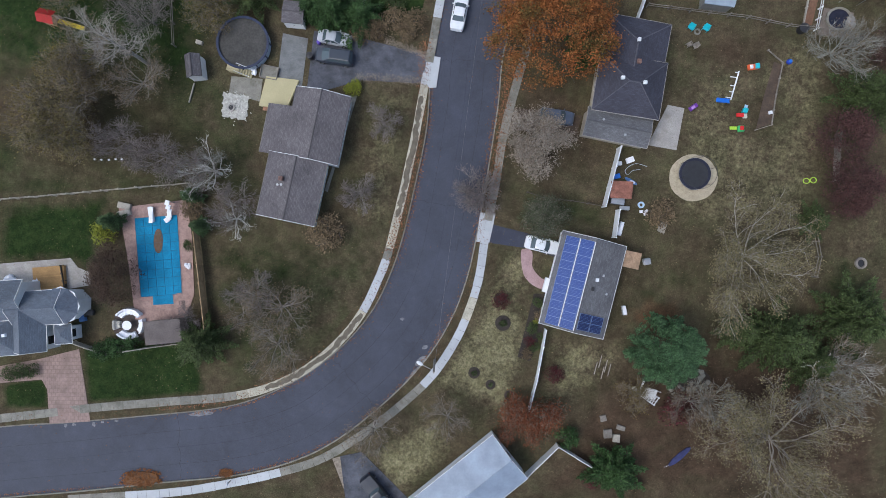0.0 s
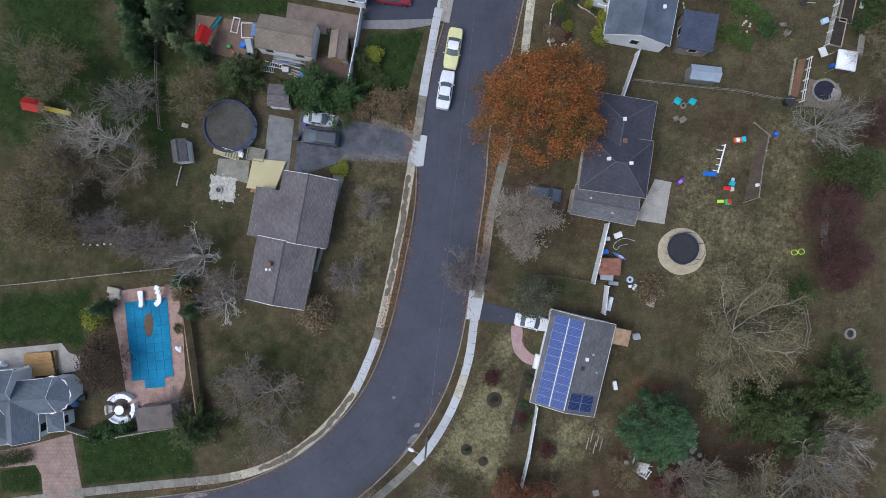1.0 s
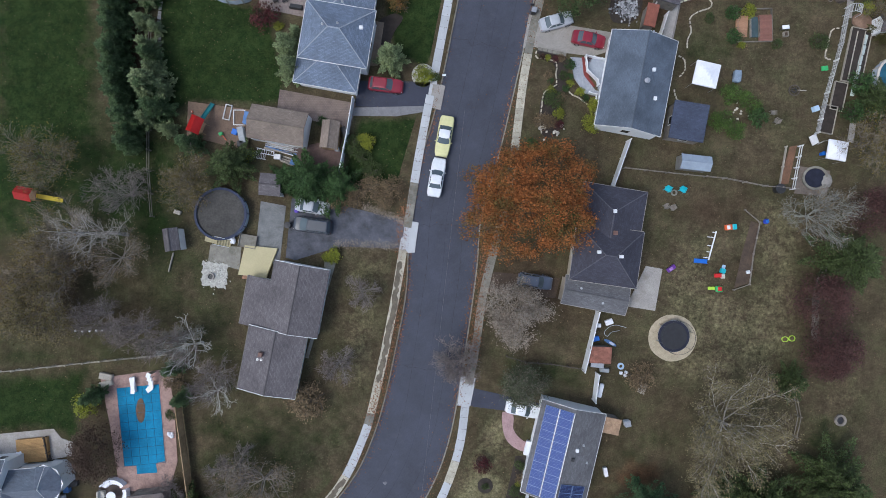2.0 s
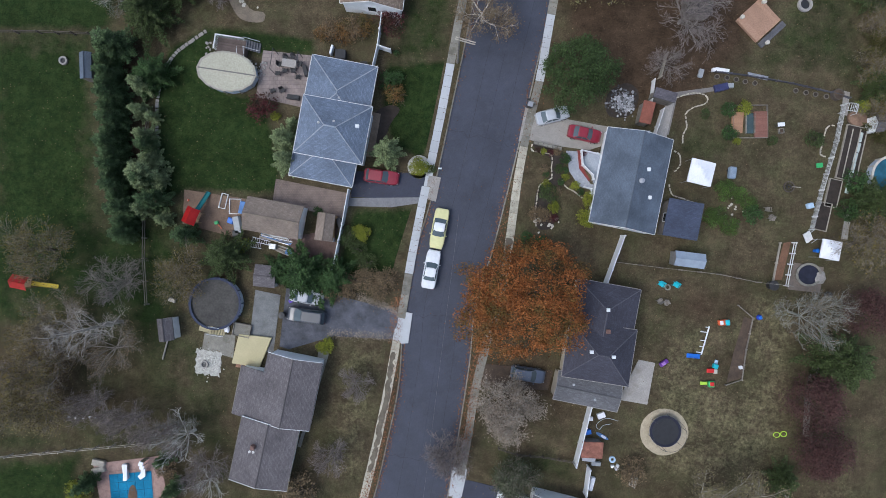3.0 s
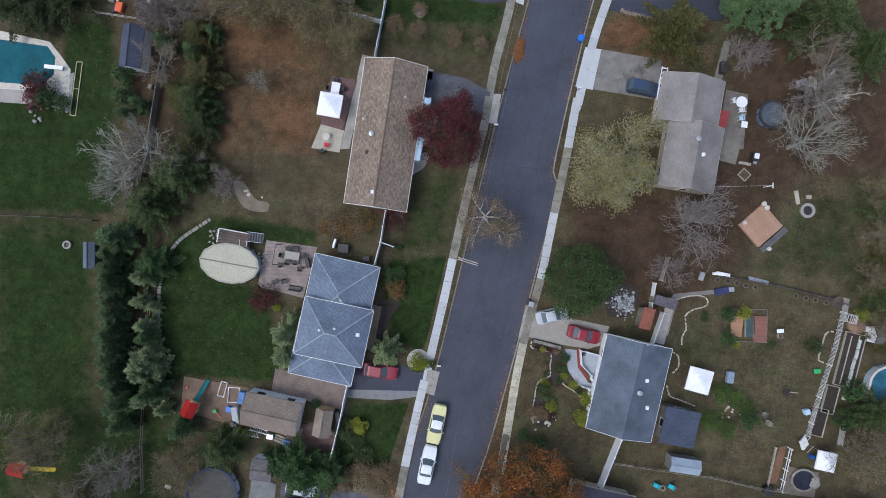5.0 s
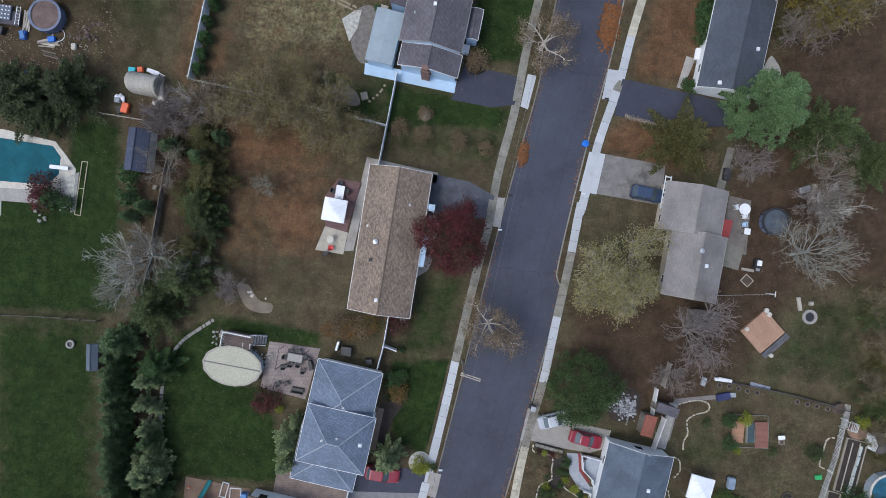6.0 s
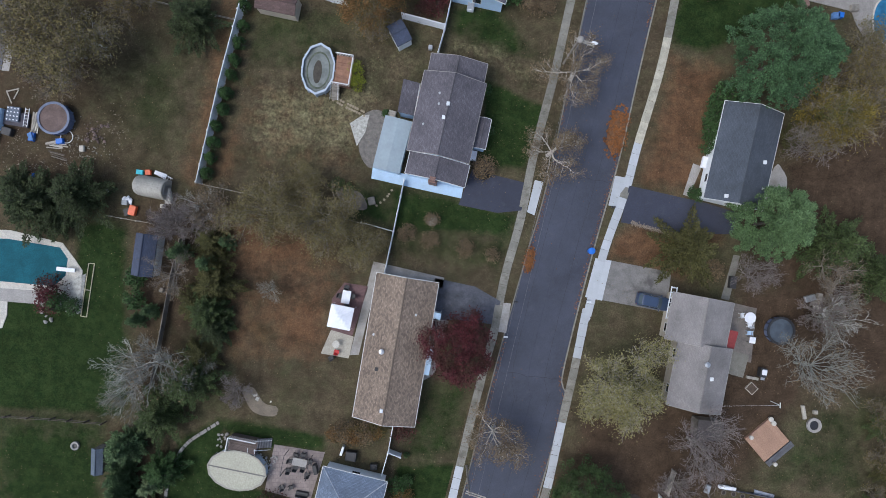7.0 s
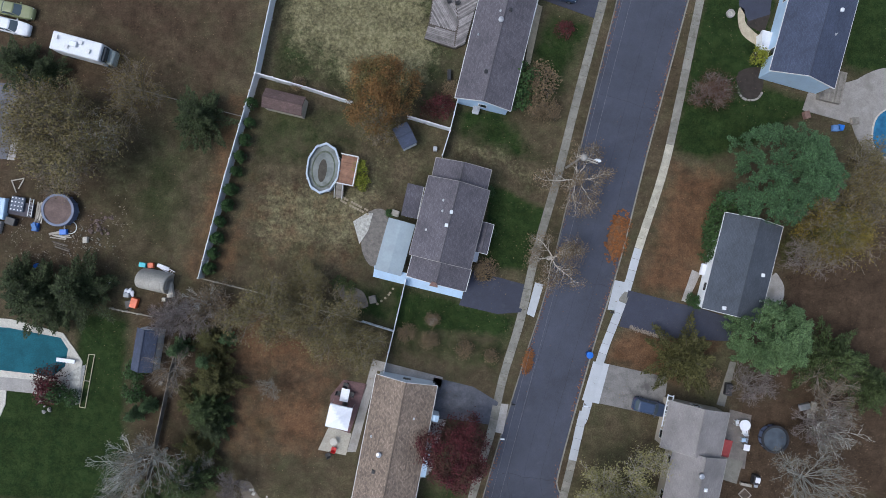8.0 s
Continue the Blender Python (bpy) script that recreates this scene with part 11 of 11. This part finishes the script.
part("tray", boxes((0, 0, 0.3, 1.7, 1.9, 0.25, 0, 0.02)), surface("blue_grey_crate", (0.12, 0.14, 0.18), 0.2, 2, 9), jk)
for i in range(4):
    for j in range(4):
        part("knob", disc(bmesh.new(), -0.66 + i * 0.44, -0.75 + j * 0.5, 0.55, 0.09, 0.06, 8), WHITE, jk)
tk = thing("toolbox", "blue plastic toolbox on the grass", "toolbox", (-52.93, 97.33), 84.2)
part("case", boxes((0, 0, 0, 1.1, 0.7, 0.4, 0, 0.04)), BLUE_PL, tk)
part("handle", boxes((0, 0, 0.4, 0.5, 0.1, 0.08, 0, 0.02)), DARK, tk)
hs = thing("hose", "white coiled hose at the pool edge", "hose", (-48.53, 97.59))
part("coil", ring(bmesh.new(), 0, 0, 0.02, 0.77, 0.85, 0.06, 26), WHITE, hs)
part("nozzle", tube(bmesh.new(), (0.8, 0, 0.05), (1.25, 0.25, 0.06), 0.03), DARK, hs)
tp = thing("tarpaulin", "crumpled dark blue tarpaulin on leaf litter", "tarpaulin", (30.65, -26.38), 40.2)
part("sheet", disc(bmesh.new(), 0, 0, 0.0, 1.0, 0.12, 9, 1.9, 0.4, 0.12), surface("dark_blue_sheet", (0.03, 0.035, 0.11), 0.3, 2, 9), tp)
part("cord", tube(bmesh.new(), (-1.8, 0, 0.05), (-2.4, 0.2, 0.03), 0.02), WHITE, tp)
rb = thing("rock_bed", "dark rock bed round the spruce", "rock bed", (31.77, -16.47))
part("bed", disc(bmesh.new(), 0, 0, -0.05, 1.0, 0.08, 20, 2.9, 1.5), MULCH, rb)
for k in range(22):
    a_ = k * 0.43
    part("stone", disc(bmesh.new(), 2.6 * math.cos(a_) * (0.6 + 0.4 * (k % 3) / 2), 1.3 * math.sin(a_), 0.0, 0.22 + 0.05 * (k % 4), 0.16, 7, dome=0.08), CONC_OLD, rb)
lt = thing("garden_gate", "white slatted gate panel lying by the spruce", "gate", (26.75, -18.67), -34.8)
for s_ in (-0.55, 0.55):
    part("rail", boxes((0, s_, 0.3, 2.2, 0.1, 0.06)), WHITE, lt)
for k in range(7):
    part("slat", boxes((-1.0 + k * 0.33, 0, 0.28, 0.1, 1.3, 0.04)), WHITE, lt)
for at in ((20.40, -14.19), (20.70, -15.64), (21.13, -14.77), (21.57, -15.27), (19.82, -15.06)):
    st = thing("garden_row", "thin dry stalk row in the lawn", "plant row", at, 75.2)
    part("stalk", boxes((0, 0, 0, 1.6, 0.07, 0.12)), WOOD_PALE, st)
    part("soil", boxes((0, 0, -0.02, 1.8, 0.2, 0.05)), EARTH, st)
slab("gravel_strip", [(-14.06, -26.86), (-13.04, -26.56), (-8.21, -32.51), (-11.85, -32.53)], surface("tan_gravel", (0.24, 0.20, 0.155), 0.35, 2.5, 9), "tan gravel strip beside the worn driveway", "gravel", z=0.02)


# ---- more of the garden behind the slate-roofed house ----
for at in ((39.02, 55.49), (40.33, 55.36), (41.51, 55.15), (42.68, 54.87), (43.92, 54.67), (49.20, 53.70), (50.52, 53.43), (51.76, 53.22), (53.15, 52.95)):
    pr = thing("planter_ring", "weathered ring planter of grey stones in the grass", "planter", at, group="ring planters along the wall")
    part("ring", ring(bmesh.new(), 0, 0, 0.0, 0.25, 0.34, 0.12, 14), surface("dull_brown_stone", (0.13, 0.115, 0.095), 0.25, 3, 9) if at == (39.02, 55.49) else pr_mat, pr)
    pr_mat = pr.children[0].data.materials[0]
    part("soil", disc(bmesh.new(), 0, 0, -0.02, 0.26, 0.09, 12), MULCH, pr)
sp_ = thing("sheet_panel", "faded blue-grey panels laid along the low wall", "panel", (44.28, 55.55), -12.3)
for k in range(3):
    part("panel", boxes((-0.9 + 0.9 * k, 0, 0.05, 0.86, 0.5, 0.06)), surface("faded_blue_panel", (0.26, 0.28, 0.33), 0.2, 2, 8), sp_)
wb = thing("bench_board", "white bench board beside the low wall", "bench", (39.52, 56.22), -9.3)
part("seat", boxes((0, 0, 0.4, 1.8, 0.5, 0.06)), WHITE_PAINT, wb)
for s_ in (-0.7, 0.7):
    part("leg", boxes((s_, 0, 0, 0.1, 0.4, 0.4)), WHITE_PAINT, wb)
br = thing("barrel", "dark rotten barrel planter at the wall corner", "barrel", (54.39, 53.11))
part("tub", ring(bmesh.new(), 0, 0, 0, 0.6, 0.72, 0.6, 18), BARK_DARK, br)
part("soil", disc(bmesh.new(), 0, 0, 0.0, 0.62, 0.45, 16), EARTH, br)
slab("garden_path", [(55.41, 53.70), (56.22, 53.49), (55.89, 50.49), (55.16, 50.63)], CONC, "pale path to the garden arch", "path", z=0.02)
mt = thing("tarpaulin", "rust-brown rounded tarpaulin over a heap", "tarpaulin", (57.07, 50.07), -14.3)
part("sheet", disc(bmesh.new(), 0, 0, 0, 1.0, 0.3, 22, 1.25, 0.95, 0.25), surface("rust_brown_canvas", (0.20, 0.125, 0.085), 0.3, 1.5, 8), mt)
part("hem", ring(bmesh.new(), 0, 0, 0, 0.97, 1.05, 0.04, 22, 1.25, 0.95), BARK_DARK, mt)
ws = thing("row_cover", "pale teal-white garden row cover strip", "row cover", (56.71, 44.36), 75.7)
for k in range(6):
    part("sheet", boxes((-3.4 + 1.36 * k, 0.05 * (k % 2), 0.05, 1.3, 0.5, 0.18, 0, 0.06)), surface("teal_white_fleece", (0.40, 0.46, 0.45), 0.25, 2, 7), ws)
fp = thing("fire_basket", "dark tangled iron fire basket on the grass", "fire basket", (48.27, 41.27))
part("rim", ring(bmesh.new(), 0, 0, 0.15, 0.62, 0.72, 0.12, 18), BARK_DARK, fp)
part("grate", ring(bmesh.new(), 0, 0, 0.1, 0.2, 0.34, 0.1, 12), DARK, fp)
part("handle", tube(bmesh.new(), (0.4, 0, 0.25), (1.5, -0.1, 0.25), 0.05), WOOD_PALE, fp)
for k in range(8):
    part("bar", tube(bmesh.new(), (0.65 * math.cos(k * 0.785), 0.65 * math.sin(k * 0.785), 0.0), (0.2 * math.cos(k * 0.785 + 0.3), 0.2 * math.sin(k * 0.785 + 0.3), 0.4), 0.035), BARK_DARK, fp)
cl = thing("clothes_line", "thin pale clothes line on a white post", "clothes line", (44.60, 67.65))
part("post", tube(bmesh.new(), (0, 0, -0.1), (0, 0, 2.0), 0.05), WHITE, cl)
part("arm", boxes((0, 0, 1.95, 0.1, 0.7, 0.08)), WHITE, cl)
e_ = Vector((35.78, 67.18)) - Vector((44.60, 67.65))
part("line", tube(bmesh.new(), (0, 0, 1.98), (e_.x, e_.y, 2.2), 0.011), WHITE, cl)
cb = thing("planting_wall", "dark low planter wall beside the concrete driveway", "planter", (17.13, 46.54), -13.3)
part("wall", boxes((0, 0, 0, 3.7, 0.45, 0.4, 0, 0.03)), surface("dark_stone_wall", (0.085, 0.075, 0.07), 0.35, 3, 9), cb)
for k in range(6):
    part("cap_stone", boxes((-1.55 + 0.62 * k, 0, 0.4, 0.55, 0.4, 0.08, 0, 0.02)), CONC_OLD, cb)
wc = thing("wheeled_bin", "black wheeled bin at the kerb", "bin", (14.80, 51.71), 75.7)
part("body", boxes((0, 0, 0, 0.6, 0.6, 1.0, 0, 0.05)), DARK, wc)
part("lid", boxes((0, 0, 1.0, 0.66, 0.64, 0.08, 0, 0.03)), METAL, wc)
rs = thing("roof_strip", "dark rubber strip along the shed roof", "roof strip", (-17.76, 36.87), -10.6)
part("strip", boxes((0, 0, 2.62, 5.2, 0.25, 0.06)), DARK, rs)
part("clip", boxes((1.2, 0, 2.6, 0.1, 0.35, 0.1)), METAL, rs)


# ---- yard corners ----
slab("yard_paving", [(-63.63, 115.96), (-56.82, 115.73), (-56.71, 112.40), (-57.52, 105.88), (-62.80, 105.64)], surface("blue_grey_paving", (0.12, 0.12, 0.14), 0.2, 0.8, 8), "blue-grey asphalt yard beside bare trees", "paving", z=0.02)
slab("yard_kerb", [(-56.48, 112.34), (-55.52, 112.27), (-56.48, 105.81), (-57.44, 105.82)], CONC, "pale concrete strip along the paved yard", "paving", z=0.03)
for k, (at, l) in enumerate((((-55.77, 103.35), 1.6), ((-55.36, 102.78), 1.4), ((-56.28, 102.42), 1.8), ((51.40, 78.99), 1.5), ((51.73, 79.61), 1.3), ((53.75, 79.60), 1.4), ((53.56, 78.10), 1.0), ((51.06, 78.52), 1.2))):
    pk = thing("plank", "loose pale plank lying on the ground", "plank", at, 15 + 50 * k % 170, group="loose planks")
    part("board", boxes((0, 0, 0.02, l, 0.14, 0.05)), WOOD_PALE, pk)
    part("nail", boxes((l / 2 - 0.1, 0, 0.06, 0.03, 0.03, 0.02)), METAL, pk)
fr = thing("cold_frame", "long thin pale timber garden frame lying on the lawn", "garden frame", (-44.84, 77.75))
q_ = [Vector(p) - Vector(fr.location.xy) for p in ((-44.82, 81.29), (-44.08, 81.27), (-44.78, 74.29), (-45.53, 74.38))]
for a_, b_ in zip(q_, q_[1:] + q_[:1]):
    part("bar", tube(bmesh.new(), (*a_, 0.06), (*b_, 0.06), 0.055, seg=6), surface("pale_yellow_timber", (0.50, 0.45, 0.30), 0.15, 2, 9), fr)
part("bar", tube(bmesh.new(), (*((q_[0] + q_[3]) / 2), 0.06), (*((q_[1] + q_[2]) / 2), 0.06), 0.05, seg=6), WOOD_PALE, fr)
slab("pool_gravel", [(-48.70, 76.36), (-46.00, 79.51), (-45.15, 79.94), (-45.63, 74.74), (-48.64, 75.63)], surface("grey_pebbles", (0.26, 0.26, 0.25), 0.35, 2.5, 9, relief=0.05), "grey pebble bed beside the covered pool", "gravel", z=0.035)
slab("curved_terrace", [(-60.47, 76.40), (-55.18, 76.49), (-55.14, 74.06), (-55.73, 72.32), (-60.09, 71.71)], CREAM, "cream curved terrace edge on the lawn", "patio", z=0.05)
slab("side_walk", [(38.93, 86.41), (39.75, 86.32), (38.60, 80.44), (37.54, 80.66)], CONC_OLD, "old stepping walk beside the pale-roofed house", "walk", z=0.02)
slab("back_patio", [(39.37, 80.13), (42.24, 79.59), (41.84, 72.51), (38.38, 72.86)], surface("brown_grey_patio", (0.16, 0.14, 0.125), 0.25, 1.0, 8), "brown-grey concrete patio behind the house", "patio", z=0.022)
hl = thing("log_heap", "heap of cut logs and a pale sack", "log heap", (49.78, 80.88))
for k in range(7):
    part("log", tube(bmesh.new(), (-0.7 + 0.1 * k, -0.5 + 0.17 * k, 0.12), (0.5 + 0.1 * k, -0.3 + 0.12 * k, 0.14 + 0.03 * k), 0.11, seg=8), BARK, hl)
part("sack", disc(bmesh.new(), 0.7, 0.2, 0.0, 0.4, 0.2, 12, 1.2, 0.8, 0.12), CREAM, hl)
car("dark blue sedan on the asphalt driveway by the street", (13.04, 132.93), -9.8, P_BLUE, 4.6, 1.8, 1.42, **SED)
for at in ((7.86, -9.29), (4.17, -15.71), (6.29, -17.23), (8.70, -18.61), (7.48, -6.23)):
    mr = thing("mulch_ring", "round dark mulch ring under a small shrub", "garden bed", at, group="mulch rings on the front lawn")
    part("mulch", disc(bmesh.new(), 0, 0, -0.02, 0.85 if at == (7.86, -9.29) else 0.62, 0.05, 16, 1.0, 1.0, 0.04), MULCH, mr)
    part("edge", ring(bmesh.new(), 0, 0, -0.03, 0.60, 0.66, 0.05, 16), EARTH, mr)
